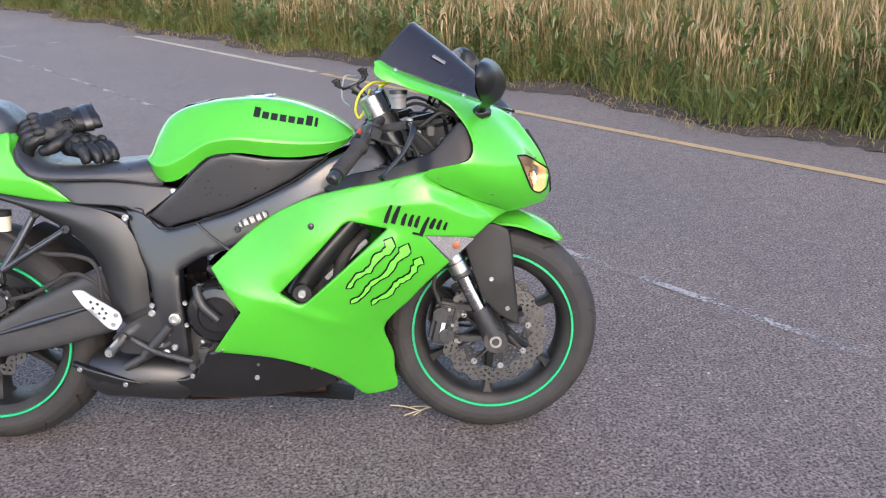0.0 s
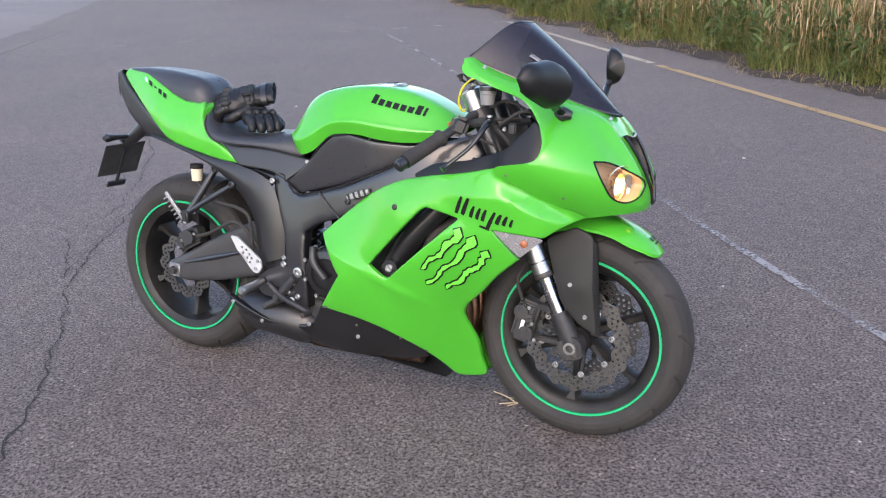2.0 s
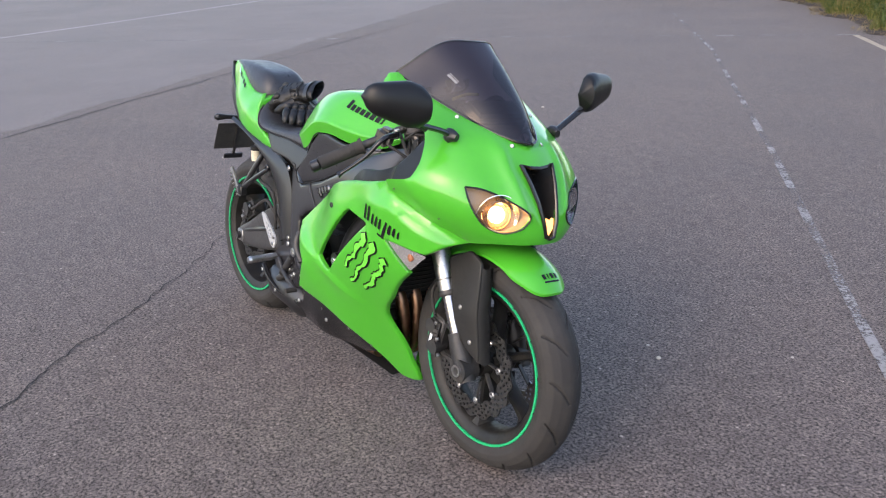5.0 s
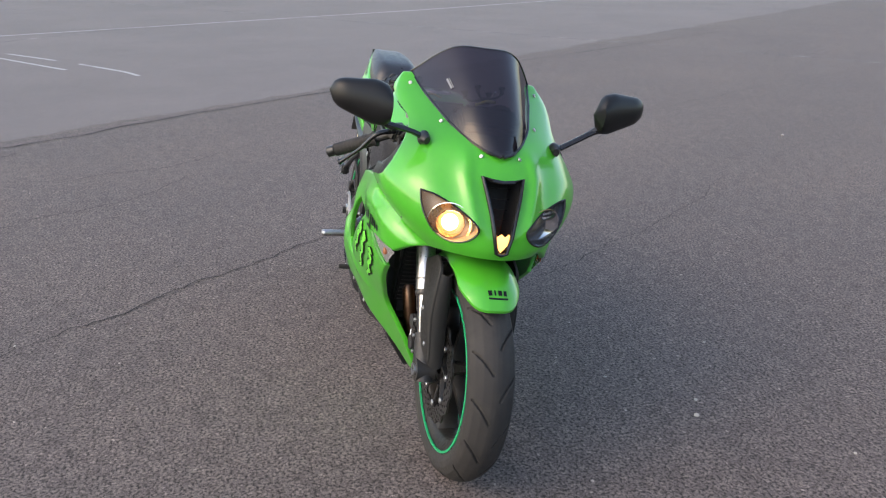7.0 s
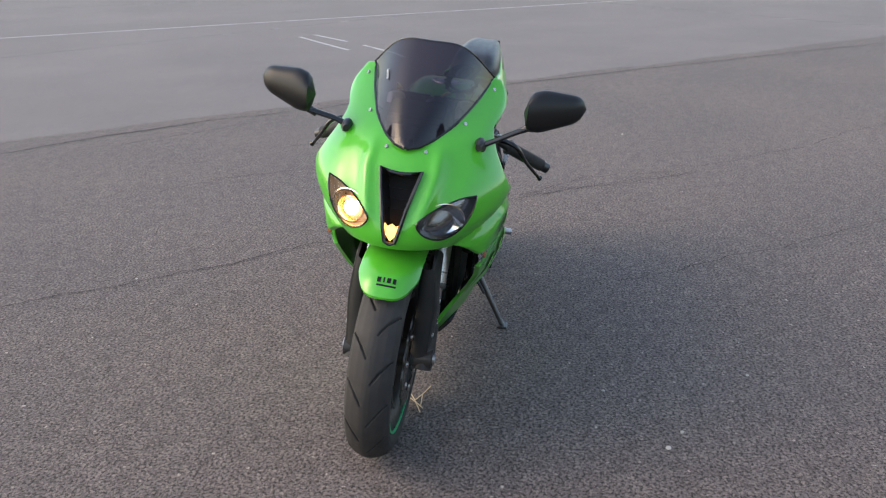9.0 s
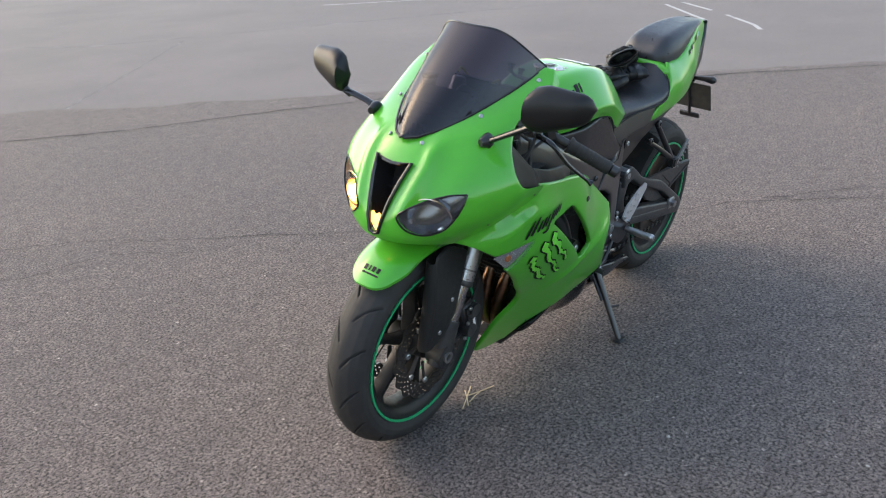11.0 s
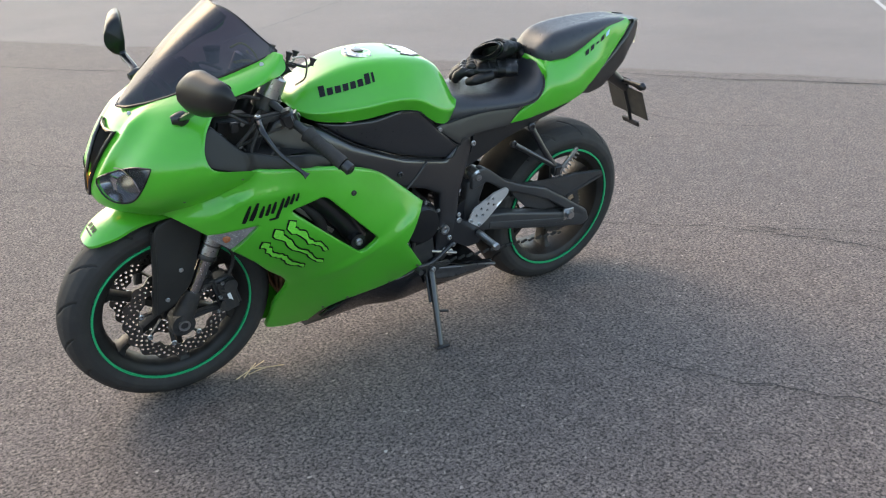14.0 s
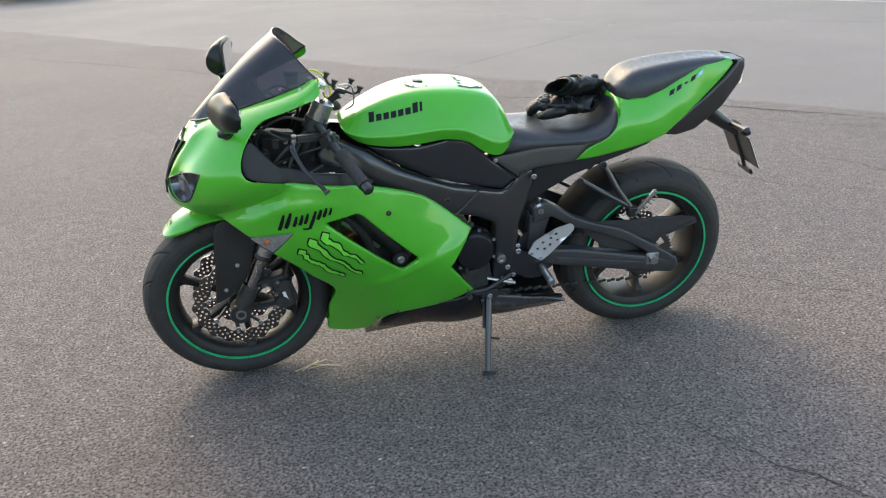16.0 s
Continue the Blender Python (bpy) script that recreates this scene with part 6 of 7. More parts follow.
part("stand_leg", tube([(-.112, .158, .255), Vector((-.112, .158, .255)).lerp(foot_b, 0.5), foot_b], [.013, .011, .010], 12), M_FRAME, st)
part("stand_peg", tube([Vector((-.112, .158, .255)).lerp(foot_b, .55), Vector((-.112, .158, .255)).lerp(foot_b, .55) + Vector((-.035, .02, 0))], .005, 8), M_FRAME, st)
pad = block((0, 0, 0), (.052, .040, .008), .003)
bmesh.ops.transform(pad, matrix=Matrix.Translation(foot_b) @ Matrix.Rotation(radians(LEAN), 4, "X"), verts=pad.verts)
part("stand_foot", pad, M_FRAME, st)
bolt((-.112, .168, .260), .010, st, M_ALU, (0, 1, 0), "stand_bolt", .008)
part("stand_spring", tube([(-.10, .150, .24), Vector((-.112, .158, .255)).lerp(foot_b, .45) + Vector((.012, -.01, 0))], .006, 8), M_CAST, st)

# ---- number plate carrier
pc = part("plate_carrier", tube([(-.90, 0, .80), (-.960, 0, .755), (-1.040, 0, .700)], [.030, .024, .018], 12, 8), M_BLACK, bike, "black tail tidy with number plate")
pm = pose(-1.062, 0, .648, 0, 26, 0)
pl = block((0, 0, 0), (.003, .185, .130), .001)
bmesh.ops.transform(pl, matrix=pm, verts=pl.verts)
part("number_plate", pl, M_PLATE, pc, "small dark number plate seen from its back")
fl = block((-.004, 0, 0), (.002, .175, .120), .0005)
bmesh.ops.transform(fl, matrix=pm, verts=fl.verts)
part("plate_face", fl, M_WHITE, pc)
for k in range(5):
    b = block((-.006, -.06 + .03 * k, 0), (.001, .016, .06), 0)
    bmesh.ops.transform(b, matrix=pm, verts=b.verts)
    part("plate_bar", b, M_STICKER, pc)
for s in (1, -1):
    part("rear_indicator", tube([(-1.005, s * .02, .735), (-1.010, s * .07, .737), (-1.012, s * .105, .737), (-1.012, s * .118, .736)], [.008, .010, .016, .008], 12), M_BLACK, pc, "short black rear indicator")
part("strut", tube([(-1.03, 0, .71), (-1.075, 0, .615), (-1.098, 0, .560)], .007, 8), M_BLACK, pc)
part("reflector_bar", block((-1.100, 0, .555), (.010, .085, .024), .003, (0, 26, 0)), M_BLACK, pc)
part("plate_lamp", block((-1.030, 0, .722), (.03, .05, .022), .006, (0, 26, 0)), M_MATTE, pc)

# the tail stands a little to the left of the line of the front
for ob in bike.children_recursive:
    if ob.data and ob != rw and ob.parent != rw:
        for v in ob.data.vertices:
            if v.co.x < -.25:
                v.co.y += .035 * (-.25 - v.co.x)

# ---------------------------------------------------------------- things on the bike
BW = bike.matrix_world.copy()


def creased(bm, amp, scale, seed):
    """Push the surface in and out a little, as creased leather."""
    bm.normal_update()
    for v in bm.verts:
        n = noise.noise(v.co * scale + Vector((seed, 0, 0))) + 0.6 * noise.noise(v.co * scale * 2.3 + Vector((0, seed, 0)))
        v.co += v.normal * amp * n
    return bm


def squashed(bm):
    """Flatten a ring to the cuff's height."""
    for v in bm.verts:
        v.co.z = v.co.z * 0.53 + 0.004
    return bm


def glove(m, label, curl):
    """A leather riding glove: palm, fingers, thumb, cuff; fingers towards +x of its own axes."""
    g = new("glove")
    g.matrix_world = BW @ m
    tagged(g, label, "glove", "pair of riding gloves")
    palm = bmesh.new()
    rows = []
    for x, w, h, z in spline([(-.060, .034, .028, .0), (-.03, .046, .032, .002), (.005, .054, .033, .004), (.035, .054, .030, .002), (.052, .046, .020, 0)], 26):
        rows.append([(x, w * math.cos(a), z + h * math.sin(a)) for a in np.linspace(0, 2 * math.pi, 44, endpoint=False)])
    vs = grid(palm, rows, close_v=True)
    palm.faces.new(vs[0]); palm.faces.new(vs[-1])
    part("palm", creased(palm, .0045, 42, curl * 9), M_LEATHER, g, "", 70)
    for k in range(4):
        y = -.038 + .0255 * k
        ln = (.058, .072, .074, .062)[k]
        a = [(.032, y, .004), (.04 + ln * .45, y * 1.06, .008 - curl * .010), (.04 + ln * (.85 - .15 * curl), y * 1.04, -.004 - curl * .034), (.04 + ln * (1 - .55 * curl), y, -.012 - curl * .058)]
        f = part("finger", creased(tube(a, [.0155, .0158, .0150, .0105], 16, 20), .0030, 60, k + curl), M_LEATHER, g, "", 70)
        bl = bmesh.new()
        bmesh.ops.create_uvsphere(bl, u_segments=14, v_segments=10, radius=1)
        bmesh.ops.transform(bl, matrix=Matrix.Translation((.040, y, .024)) @ Matrix.Diagonal((.017, .0115, .011, 1)), verts=bl.verts)
        part("knuckle_pad", bl, M_GUARD, g, "hard moulded knuckle pad")
        for j in range(2):
            c = np.array(a[1]) * (1 - j * .45) + np.array(a[2]) * j * .45
            part("finger_panel", creased(block((c[0], c[1], c[2] + .013), (.016, .019, .009), .004, (0, 24 + 30 * curl * j, 0)), .001, 80, j), M_BLACK, f)
        part("seam", tube([(.034, y + .0125, .018), (.05, y * 1.05 + .0125, .016), (.07, y * 1.05 + .0125, .008 - curl * .02)], .0014, 6, 8), M_STITCH, f)
    part("thumb", creased(tube([(-.025, .040, -.006), (.008, .062, -.010), (.040, .064, -.018), (.055, .056, -.022)], [.018, .0175, .0155, .010], 16, 20), .003, 60, 3), M_LEATHER, g, "", 70)
    cuff = bmesh.new()
    rows = []
    for x, w, h in spline([(-.045, .040, .028), (-.060, .044, .027), (-.085, .049, .025), (-.108, .053, .022), (-.107, .048, .016), (-.07, .038, .012)], 22):
        rows.append([(x, w * math.cos(a), .004 + h * math.sin(a)) for a in np.linspace(0, 2 * math.pi, 40, endpoint=False)])
    grid(cuff, rows, close_v=True)
    part("cuff", creased(cuff, .0035, 40, 5 + curl), M_LEATHER, g, "stiff flared cuff", 70)
    part("strap", squashed(lathe([(-.072, .048), (-.090, .051), (-.090, .053), (-.072, .050)], (0, 0, 0), 28, "x")), M_BLACK, g)
    part("wrist_patch", creased(block((-.028, 0, .032), (.05, .055, .008), .004), .001, 60, 2), M_GUARD, g)
    for k in range(6):
        x, y = -.05 + .014 * k, random.Random(k).uniform(-.02, .02)
        part("fold", tube([(x, -.040, .016), (x + .008, y, .036), (x, .040, .016)], .0032, 6, 8), M_LEATHER, g)
    return g


M_STITCH = worn("grey_stitching", (0.10, 0.10, 0.10), 0.7, 0, 0.2, 60)
M_LEATHER = worn("black_leather", (0.007, 0.007, 0.0075), 0.46, 0, 0.4, 60, 0.9, 160, spec=0.4)
glove(pose(-.405, -.018, .842, 0, 6, -38), "black leather riding glove lying flat on the seat", 0.25)
glove(pose(-.466, -.020, .893, -30, 13, 206), "black leather riding glove resting on the other one", 0.9)

holder = new("phone_holder")
holder.matrix_world = BW @ pose(.324, .075, .988, 0, -22, 10)
tagged(holder, "black four-armed phone holder clamped above the yoke", "phone holder")
part("ball_mount", tube([(.034, -.03, -.083), (.012, -.01, -.03), (0, 0, -.008)], [.012, .010, .016], 14, 8), M_BLACK, holder)
part("back_plate", block((0, 0, 0), (.036, .030, .014), .005), M_BLACK, holder)
for a, b in ((1, 1), (1, -1), (-1, 1), (-1, -1)):
    arm = part("arm", tube([(a * .012, b * .008, .004), (a * .030, b * .028, .006), (a * .040, b * .040, .018)], .004, 8, 8), M_BLACK, holder)
    part("rubber_tip", lathe([(0, .001), (0, .006), (.010, .006), (.020, .011), (.022, .001)], (a * .040, b * .040, .014), 14, "z", closed=False), M_RUBBER, arm)
part("tether", tube([(.02, .03, .02), (-.01, .045, .03), (-.04, .03, -.02), (-.03, .01, -.05)], .0025, 6, 16), M_ALU, holder, "pale looped tether cord")


# ---------------------------------------------------------------- parked car, far off
def car_body():
    L = [(-1.95, .62, .52, .70), (-1.90, .78, .34, .78), (-1.6, .86, .24, .82), (-1.0, .92, .22, .85), (-.3, .95, .22, .86), (.5, .97, .22, .86), (1.2, .96, .24, .84), (1.65, .90, .28, .80), (1.78, .70, .40, .72)]
    rows = []
    for x, zt, zb, w in spline(L, 40):
        row = []
        for a in np.linspace(-1, 1, 27):
            k = abs(a)
            if k < .55:
                row.append((x, math.copysign(w * .94 * k / .55, a), zt + .02 * (1 - (k / .55) ** 2)))
            else:
                t = (k - .55) / .45
                row.append((x, math.copysign(w * (.94 + .06 * math.sin(math.pi * min(1, t * 1.2))), a), zt + (zb - zt) * t))
        rows.append(row)
    bm = bmesh.new()
    vs = grid(bm, rows)
    bm.faces.new(vs[0]); bm.faces.new(vs[-1])
    return bm


def build_car():
    car = new("parked_car")
    o = Vector((-9.57, 14.16, 0)) + Vector((-.61, .79, 0)) * 2.6
    car.matrix_world = Matrix.Translation(o) @ Matrix.Rotation(math.atan2(1.41, 1.83) + math.pi, 4, "Z") @ Matrix.Scale(1.08, 4)
    tagged(car, "dark blue small hatchback car parked on the lot", "car")
    body = part("body", car_body(), M_CAR, car, "dark blue painted body", 45)
    cab = bmesh.new()
    rows = []
    for x, z, w in ((1.55, .95, .70), (1.35, 1.22, .62), (.9, 1.40, .58), (.1, 1.44, .58), (-.45, 1.36, .58), (-1.05, .97, .72)):
        rows.append([(x, -w - .06 * (z < 1.3), min(z, .95)), (x, -w, z - .04), (x, -w * .8, z), (x, 0, z + .02), (x, w * .8, z), (x, w, z - .04), (x, w + .06 * (z < 1.3), min(z, .95))])
    grid(cab, rows)
    part("roof", cab, M_CAR, car)
    for s in (1, -1):
        for x0, x1 in ((-.75, .10), (.16, .95)):
            win = bmesh.new()
            win.faces.new([win.verts.new(p) for p in ((x0, s * .75, .98), (x1, s * .75, .98), (x1 - .08, s * .63, 1.34), (x0 + (.30 if x0 < 0 else .02), s * .63, 1.34))])
            part("side_window", win, M_GLASSD, car)
        part("sill", bar((-1.0, s * .83, .23), (.95, s * .83, .23), .05, .10, .01), M_BLACK, car)
        part("wing_mirror", block((-.75, s * .93, 1.0), (.10, .16, .12), .03), M_CAR, car)
        part("head_lamp", block((-1.78, s * .62, .70), (.16, .26, .14), .04), M_LENS2, car)
        part("rear_lamp", block((1.70, s * .70, .85), (.10, .14, .25), .03), M_RED, car)
        for x in (-1.22, 1.22):
            c = (x, s * .80, .29)
            w = part("wheel", lathe([(-.09, .19), (-.095, .27), (-.07, .29), (.07, .29), (.095, .27), (.09, .19)], c, 40), M_RUBBER, car, "road wheel with a silver rim")
            part("rim", lathe([(s * .085, .195), (s * .075, .185), (s * .05, .10), (s * .07, .05), (s * .07, .001)], c, 40, closed=False), M_STEEL, w)
            for k in range(7):
                a = k * 2 * math.pi / 7
                part("rim_spoke", bar((c[0] + .04 * math.cos(a), c[1] + s * .075, c[2] + .04 * math.sin(a)), (c[0] + .185 * math.cos(a), c[1] + s * .085, c[2] + .185 * math.sin(a)), .03, .02, .004), M_HEEL, w)
    part("front_bumper", block((-1.88, 0, .42), (.20, 1.5, .26), .07), M_CAR, car)
    part("rear_bumper", block((1.75, 0, .45), (.18, 1.5, .26), .06), M_CAR, car)
    part("windscreen", sheet([(-.68, -1.02), (.68, -1.02), (.56, -.50), (-.56, -.50)], lambda u, v: (v, u, .99 + (v + 1.02) * .70), 0, .2), M_GLASSD, car)


M_CAR = worn("dark_blue_car_paint", (0.012, 0.016, 0.035), 0.3, 0.2, 0.1, 5, coat=0.9)
M_GLASSD, _, _ = shader("dark_car_glass", (0.01, 0.012, 0.014), 0.05)
build_car()


# ---------------------------------------------------------------- grass verge
EDGE = np.array([(7.6, -2.6), (5.0, 1.1), (3.66, 3.13), (2.31, 4.90), (-.64, 8.03), (-4.41, 12.11), (-9.0, 17.3), (-15, 24.0)])
seg = np.diff(EDGE, axis=0)
SL = np.r_[0, np.cumsum(np.hypot(seg[:, 0], seg[:, 1]))]


def along(s, d):
    """Points at the length s along the verge's edge and d behind it."""
    p = np.stack([np.interp(s, SL, EDGE[:, 0]), np.interp(s, SL, EDGE[:, 1])], -1)
    q = np.stack([np.interp(s + .3, SL, EDGE[:, 0]), np.interp(s + .3, SL, EDGE[:, 1])], -1)
    t = q - p
    t /= np.linalg.norm(t, axis=1)[:, None] + 1e-9
    n = np.stack([t[:, 1], -t[:, 0]], -1)
    return p + n * d[:, None], t, n


def leafy(name, base, way, height, width, lean, steps, shape, label, cat):
    """Many thin curved blades in one mesh. way: heading of each blade's lean."""
    n = len(base)
    u = np.linspace(0, 1, steps + 1)
    side = np.stack([-np.sin(way + TURN[:n]), np.cos(way + TURN[:n])], -1)
    lean_d = np.stack([np.cos(way), np.sin(way)], -1)
    z = base[:, 2][:, None] + height[:, None] * (u[None] - 0.35 * np.clip(lean[:, None], 0, 2) * u[None] ** 2.4)
    off = (height * lean)[:, None] * u[None] ** 2
    c = base[:, None, :2] + lean_d[:, None] * off[..., None]
    w = 0.5 * width[:, None] * shape(u)[None]
    L = np.concatenate([c - side[:, None] * w[..., None], z[..., None]], -1)
    R = np.concatenate([c + side[:, None] * w[..., None], z[..., None]], -1)
    V = np.stack([L, R], 2).reshape(-1, 3)
    k = (np.arange(n) * 2 * (steps + 1))[:, None] + 2 * np.arange(steps)[None]
    F = np.stack([k, k + 1, k + 3, k + 2], -1).reshape(-1, 4)
    me = bpy.data.meshes.new(name)
    me.vertices.add(len(V)); me.vertices.foreach_set("co", V.ravel())
    me.loops.add(F.size); me.loops.foreach_set("vertex_index", F.ravel().astype(np.int32))
    me.polygons.add(len(F)); me.polygons.foreach_set("loop_start", np.arange(0, F.size, 4, dtype=np.int32))
    me.update(calc_edges=True)
    return tagged(new(name, me), label, cat, kind="stuff"), me


def foliage(name, stops, rough=0.6, scale=0.8):
    """Plant colour that varies from blade to blade and in drifts."""
    m, t, b = shader(name, stops[0], rough)
    g = t.nodes.new("ShaderNodeNewGeometry")
    n = noise_of(t, scale, 3)
    mx = t.nodes.new("ShaderNodeMath"); mx.operation = "MULTIPLY_ADD"; mx.inputs[1].default_value = 0.6
    ad = t.nodes.new("ShaderNodeMath"); ad.operation = "MULTIPLY"; ad.inputs[1].default_value = 0.55
    t.links.new(n.outputs[0], ad.inputs[0])
    t.links.new(g.outputs["Random Per Island"], mx.inputs[0]); t.links.new(ad.outputs[0], mx.inputs[2])
    r = ramp(t, mx.outputs[0], [(0.15 + 0.7 * i / (len(stops) - 1), c) for i, c in enumerate(stops)])
    t.links.new(r.outputs[0], b.inputs["Base Color"])
    tr = t.nodes.new("ShaderNodeBsdfTranslucent")
    t.links.new(r.outputs[0], tr.inputs[0])
    ms = t.nodes.new("ShaderNodeMixShader"); ms.inputs[0].default_value = 0.3
    t.links.new(b.outputs[0], ms.inputs[1]); t.links.new(tr.outputs[0], ms.inputs[2])
    t.links.new(ms.outputs[0], t.nodes["Material Output"].inputs["Surface"])
    return m


M_GRASS = foliage("green_grass", [(0.055, 0.085, 0.016), (0.10, 0.135, 0.026), (0.17, 0.185, 0.042), (0.28, 0.245, 0.09)])
M_STALK = foliage("dry_stalks", [(0.22, 0.145, 0.06), (0.36, 0.25, 0.115), (0.46, 0.33, 0.165), (0.27, 0.24, 0.09)], scale=1.6)
M_SEED = foliage("seed_heads", [(0.30, 0.19, 0.095), (0.46, 0.31, 0.165), (0.56, 0.42, 0.26)])
M_WEED = foliage("weed_leaves", [(0.045, 0.075, 0.020), (0.085, 0.125, 0.032), (0.14, 0.18, 0.055)])
rs = np.random.RandomState(7)
TURN = rs.uniform(-1.2, 1.2, 90000)
NEAR, FAR = SL[0] + 0.4, SL[6] + 1


def scatter(n, d0, d1, bias=1.0):
    s = rs.uniform(NEAR, FAR, n)
    d = d0 + (d1 - d0) * rs.uniform(0, 1, n) ** bias + 0.18 * np.sin(s * 2.1) + 0.10 * np.sin(s * 5.3)
    p, t, nn = along(s, d)
    return np.c_[p, np.zeros(n)], s, d


tip = lambda u: np.clip(1.1 - u ** 2.2, 0.06, 1)
B0, s0, d0 = scatter(44000, -0.04, 1.7, 1.15)
drift = 0.5 + 0.5 * np.sin(s0 * 1.3) * np.sin(s0 * 0.47 + 1)
ob, me = leafy("green_grass", B0, rs.uniform(0, 6.283, len(B0)), (0.24 + 0.50 * np.clip(d0 / 0.9, 0.05, 1)) * rs.uniform(0.5, 1.35, len(B0)) * (0.75 + 0.4 * drift), rs.uniform(0.005, 0.011, len(B0)), rs.uniform(0.15, 0.95, len(B0)), 4, tip, "dense green grass blades along the asphalt edge", "grass")
me.materials.append(M_GRASS)
B1, s1, d1 = scatter(30000, 0.10, 3.4, 1.0)
H1 = (0.55 + 0.75 * np.clip(d1 / 1.6, 0, 1)) * rs.uniform(0.7, 1.25, len(B1))
W1 = rs.uniform(0, 6.283, len(B1)); L1 = np.abs(rs.normal(0.0, 0.13, len(B1))) + 0.02
ob, me = leafy("dry_grass", B1, W1, H1, rs.uniform(0.0024, 0.0048, len(B1)), L1, 4, lambda u: np.clip(1.0 - 0.5 * u, 0.3, 1), "tall dry straw-coloured grass stalks", "grass")
me.materials.append(M_STALK)
TB = np.c_[B1[:, :2] + np.stack([np.cos(W1), np.sin(W1)], -1) * (H1 * L1 * 0.72)[:, None], H1 * 0.80]
ob, me = leafy("seed_head", TB, W1, H1 * rs.uniform(0.14, 0.26, len(B1)), rs.uniform(0.007, 0.016, len(B1)), L1 * 2 + 0.1, 3, lambda u: np.clip(np.sin(np.pi * (0.12 + 0.86 * u)), 0.1, 1), "feathery tan seed heads of tall grass", "grass")
me.materials.append(M_SEED)
B2, s2, d2 = scatter(22000, 0.5, 5.0, 1.0)
ob, me = leafy("tall_grass", B2, rs.uniform(0, 6.283, len(B2)), rs.uniform(0.55, 1.45, len(B2)), rs.uniform(0.006, 0.013, len(B2)), rs.uniform(0.05, 0.45, len(B2)), 3, tip, "tall mixed green and dry grass of the verge", "grass")
me.materials.append(M_GRASS)
# leafy weeds: clumps of broad leaves up a stem
pw, sw_, dw = scatter(620, -0.02, 1.2, 1.2)
base, way, hh, ww, ll = [], [], [], [], []
for (x, y, _), k in zip(pw, rs.uniform(0.25, 1.15, len(pw))):
    n = int(26 * k)
    zz = rs.uniform(0.04, 0.75, n) * k
    base += [(x + rs.normal(0, 0.015), y + rs.normal(0, 0.015), z) for z in zz]
    way += list(rs.uniform(0, 6.283, n)); hh += list(rs.uniform(0.06, 0.19, n)); ww += list(rs.uniform(0.018, 0.050, n)); ll += list(rs.uniform(0.7, 1.5, n))
ob, me = leafy("weeds", np.array(base), np.array(way), np.array(hh), np.array(ww), np.array(ll), 4, lambda u: np.clip(np.sin(np.pi * (0.06 + 0.92 * u)) ** 0.8, 0.05, 1), "broad-leaved green weeds among the grass", "weed")
me.materials.append(M_WEED)
# low litter of bent dry stems on the bare soil
B3, s3, d3 = scatter(5200, -0.30, 0.30, 1.0)
B3[:, 2] = 0.012
ob, me = leafy("dry_litter", B3, rs.uniform(0, 6.283, len(B3)), rs.uniform(0.05, 0.16, len(B3)), rs.uniform(0.003, 0.006, len(B3)), rs.uniform(1.2, 2.4, len(B3)), 3, tip, "dry broken stems lying along the verge", "litter")
me.materials.append(M_STALK)

# soil strip, ragged towards the asphalt, rising slightly under the grass
S = np.arange(SL[0], SL[-1], 0.06)
rows = []
rag = 0.10 * np.sin(S * 2.1) + 0.06 * np.sin(S * 5.3 + 1) + rs.normal(0, 0.03, len(S))
cols = (0.06, 0.10, 0.16, 0.4, 1.0, 3.0, 9.0)
hz = (0.003, 0.016, 0.028, 0.045, 0.07, 0.09, 0.10)
mat = []
for c, h in zip(cols, hz):
    p, _, _ = along(S, -0.30 + rag * (1 if c < 1 else 0) + c)
    mat.append(np.c_[p, h + rs.normal(0, 0.006, len(S)) * (c > 0)])
A = np.stack(mat, 1)
n, m = A.shape[:2]
i, j = np.meshgrid(np.arange(n - 1), np.arange(m - 1), indexing="ij")
F = np.stack([i * m + j, i * m + j + 1, (i + 1) * m + j + 1, (i + 1) * m + j], -1).reshape(-1, 4)
ob = from_arrays("verge_soil", A.reshape(-1, 3).tolist(), F.tolist(), M_SOIL)
tagged(ob, "bare dark soil edge under the grass verge", "soil", kind="structure")

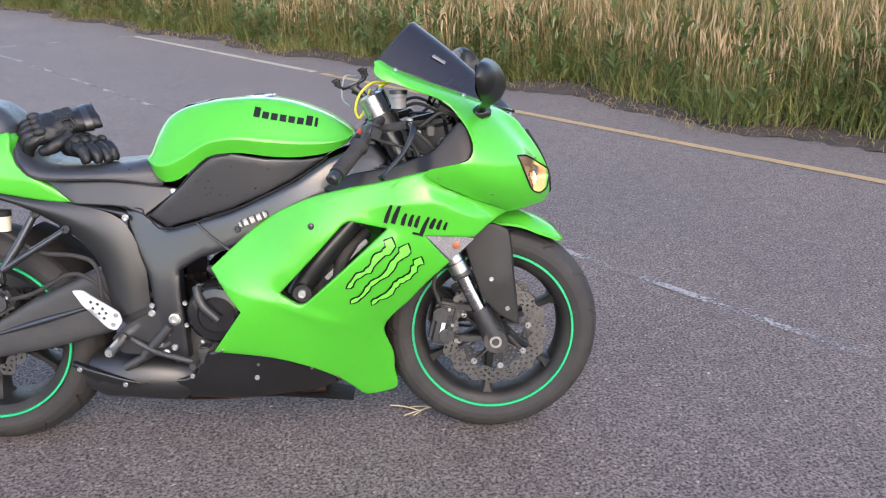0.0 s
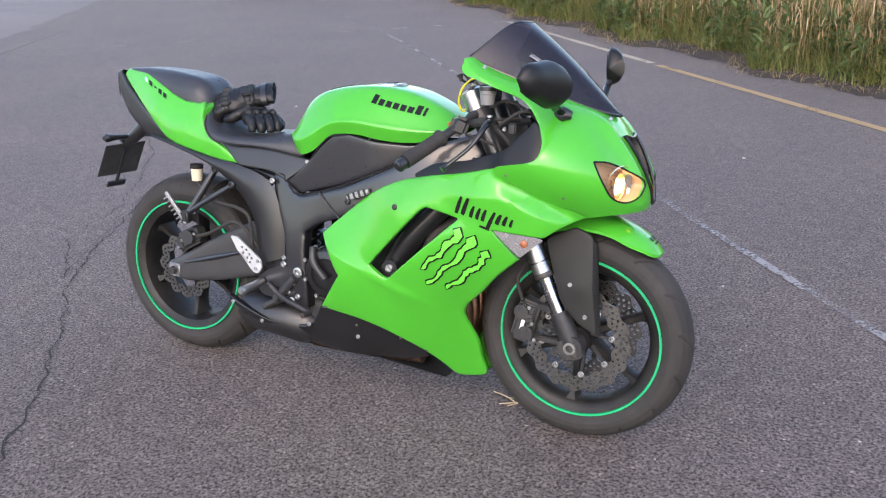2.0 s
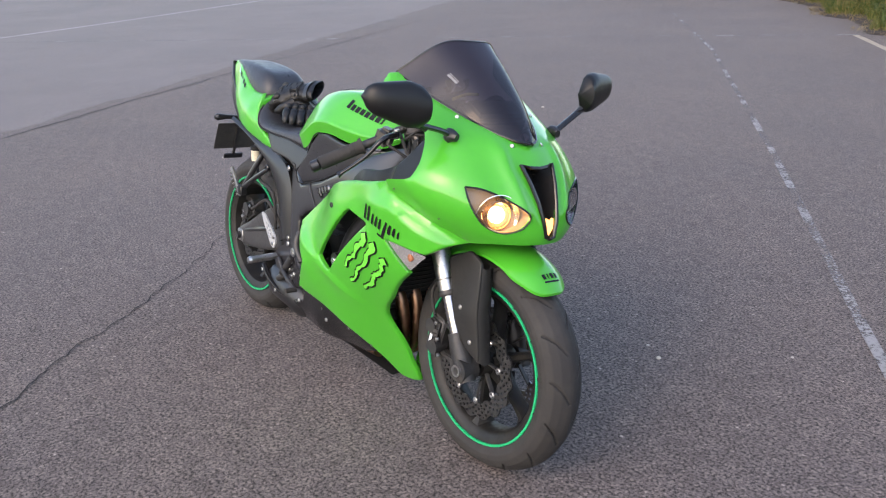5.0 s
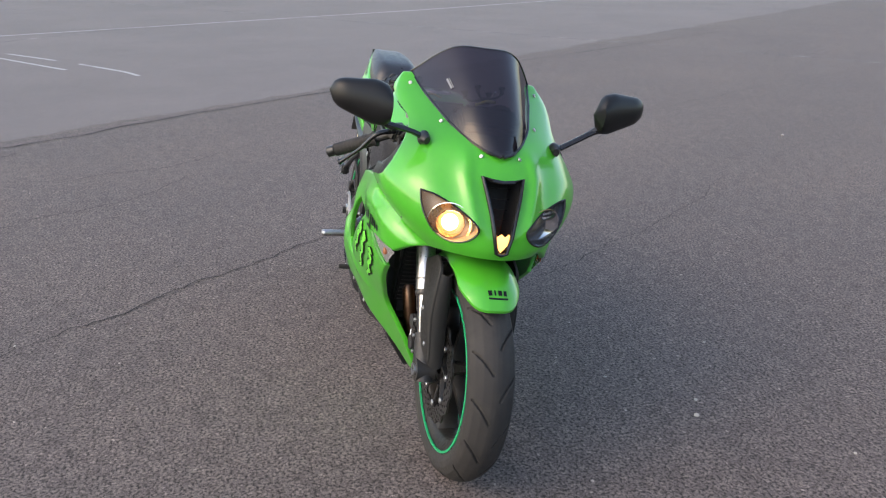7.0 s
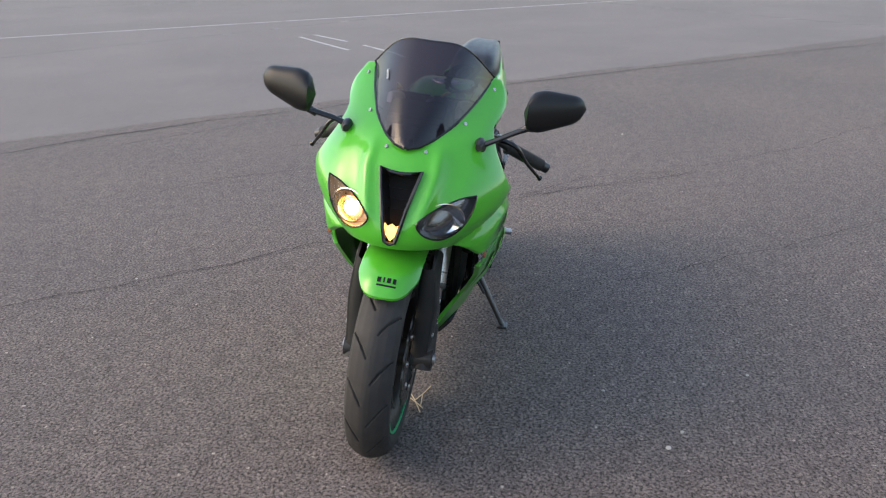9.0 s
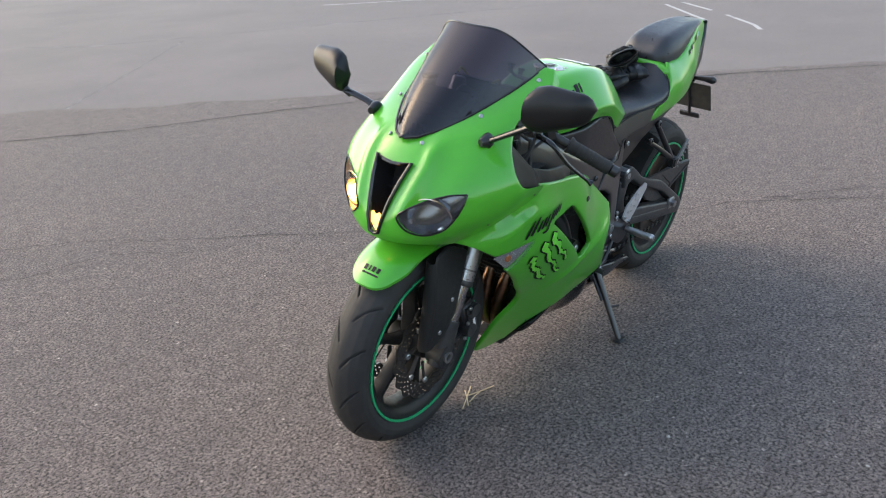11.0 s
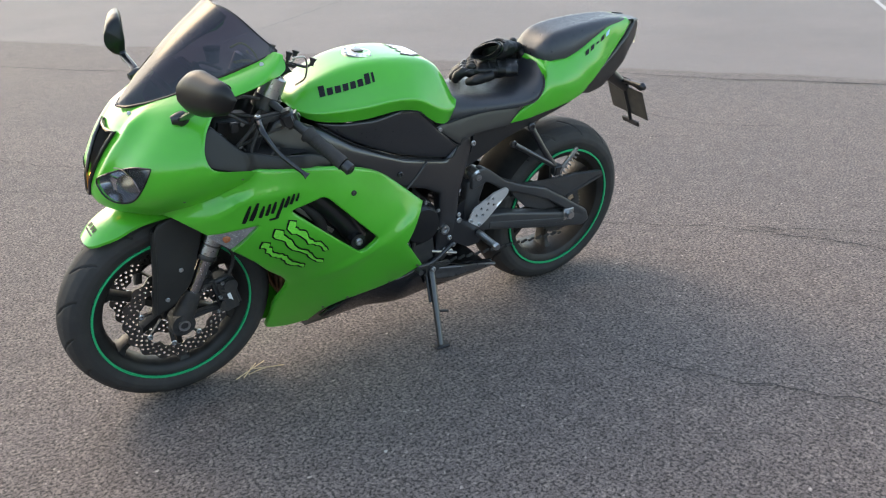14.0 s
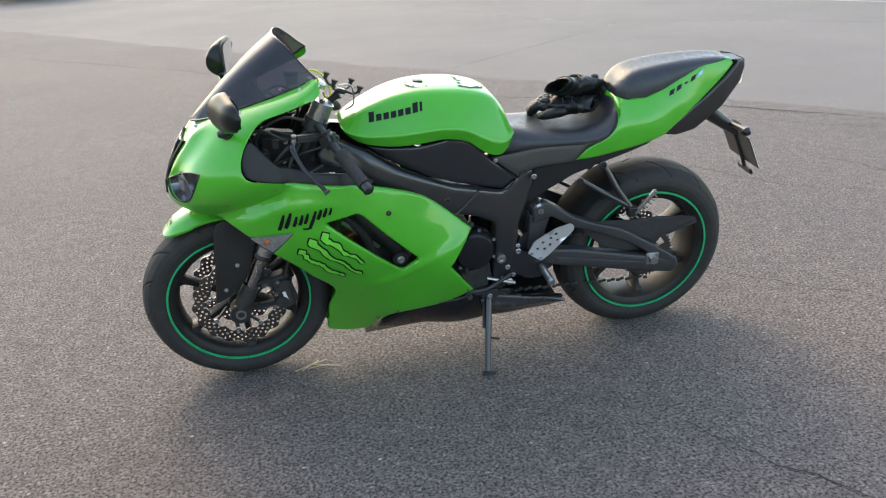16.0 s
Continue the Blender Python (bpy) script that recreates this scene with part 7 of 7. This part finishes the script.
# far hedge on the other side of the lot
hb, hw = [], []
for k in range(34):
    cx, cy, r = rs.uniform(4.0, 15.0), rs.uniform(-23.5, -21.6), rs.uniform(0.5, 1.1)
    q = rs.normal(0, 1, (260, 3))
    q /= np.linalg.norm(q, axis=1)[:, None]
    q = q * (r * rs.uniform(0.7, 1.08, 260))[:, None] + (cx, cy, r * 0.85)
    hb.append(q[q[:, 2] > 0.0])
hb = np.concatenate(hb)
n = len(hb)
ob, me = leafy("hedge", hb, rs.uniform(0, 6.283, n), rs.uniform(0.08, 0.2, n), rs.uniform(0.06, 0.14, n), rs.uniform(0.2, 1.4, n), 2, lambda u: np.clip(np.sin(np.pi * (0.1 + 0.85 * u)), 0.1, 1), "dark green hedge of leafy bushes at the lot's far edge", "hedge")
me.materials.append(M_WEED)

# a few straws on the asphalt by the front wheel
M_STRAW = worn("pale_straw", (0.55, 0.43, 0.27), 0.7, 0, 0.2, 60)
straws = bmesh.new()
rng = random.Random(5)
for a, b in (((.558, .095), (.444, .042)), ((.534, .099), (.472, .040)), ((.489, .067), (.401, .102)), ((.515, .090), (.455, .085))):
    a, b = Vector((*a, .0045)), Vector((*b, .0045))
    join(straws, tube([a, a.lerp(b, .5) + Vector((rng.uniform(-.004, .004), rng.uniform(-.004, .004), .002)), b], .0018, 6, 6))
part("straw", straws, M_STRAW, None)
tagged(bpy.data.objects["straw"], "few pale dry straws lying on the asphalt", "straw", kind="stuff")

# loose pale stone chips on the asphalt
M_CHIP = worn("pale_stone_chip", (0.40, 0.37, 0.33), 0.8, 0, 0.2, 80, 0.2, 300)


def stone_chip(x, y, size, seed):
    bm = bmesh.new()
    bmesh.ops.create_icosphere(bm, subdivisions=2, radius=size)
    for v in bm.verts:
        v.co *= 1 + 0.5 * noise.noise(v.co * 0.9 / size + Vector((seed, 0, 0)))
        v.co.z *= 0.55
    bmesh.ops.translate(bm, vec=(x, y, 0.45 * size), verts=bm.verts)
    return tagged(part("stone_chip", bm, M_CHIP, None, sharp=25), "small pale stone chip lying on the asphalt", "stone", "stone chips on the asphalt")


for k, (x, y, r) in enumerate(((.653, .848, .008), (.567, .897, .006), (-2.89, 3.72, .013), (.797, 3.21, .009), (.356, .669, .005), (-3.2, .9, .009), (.2, 1.15, .005), (-.35, -1.35, .005), (.95, 1.2, .005), (1.45, .25, .005))):
    stone_chip(x, y, r, k * 3.1)
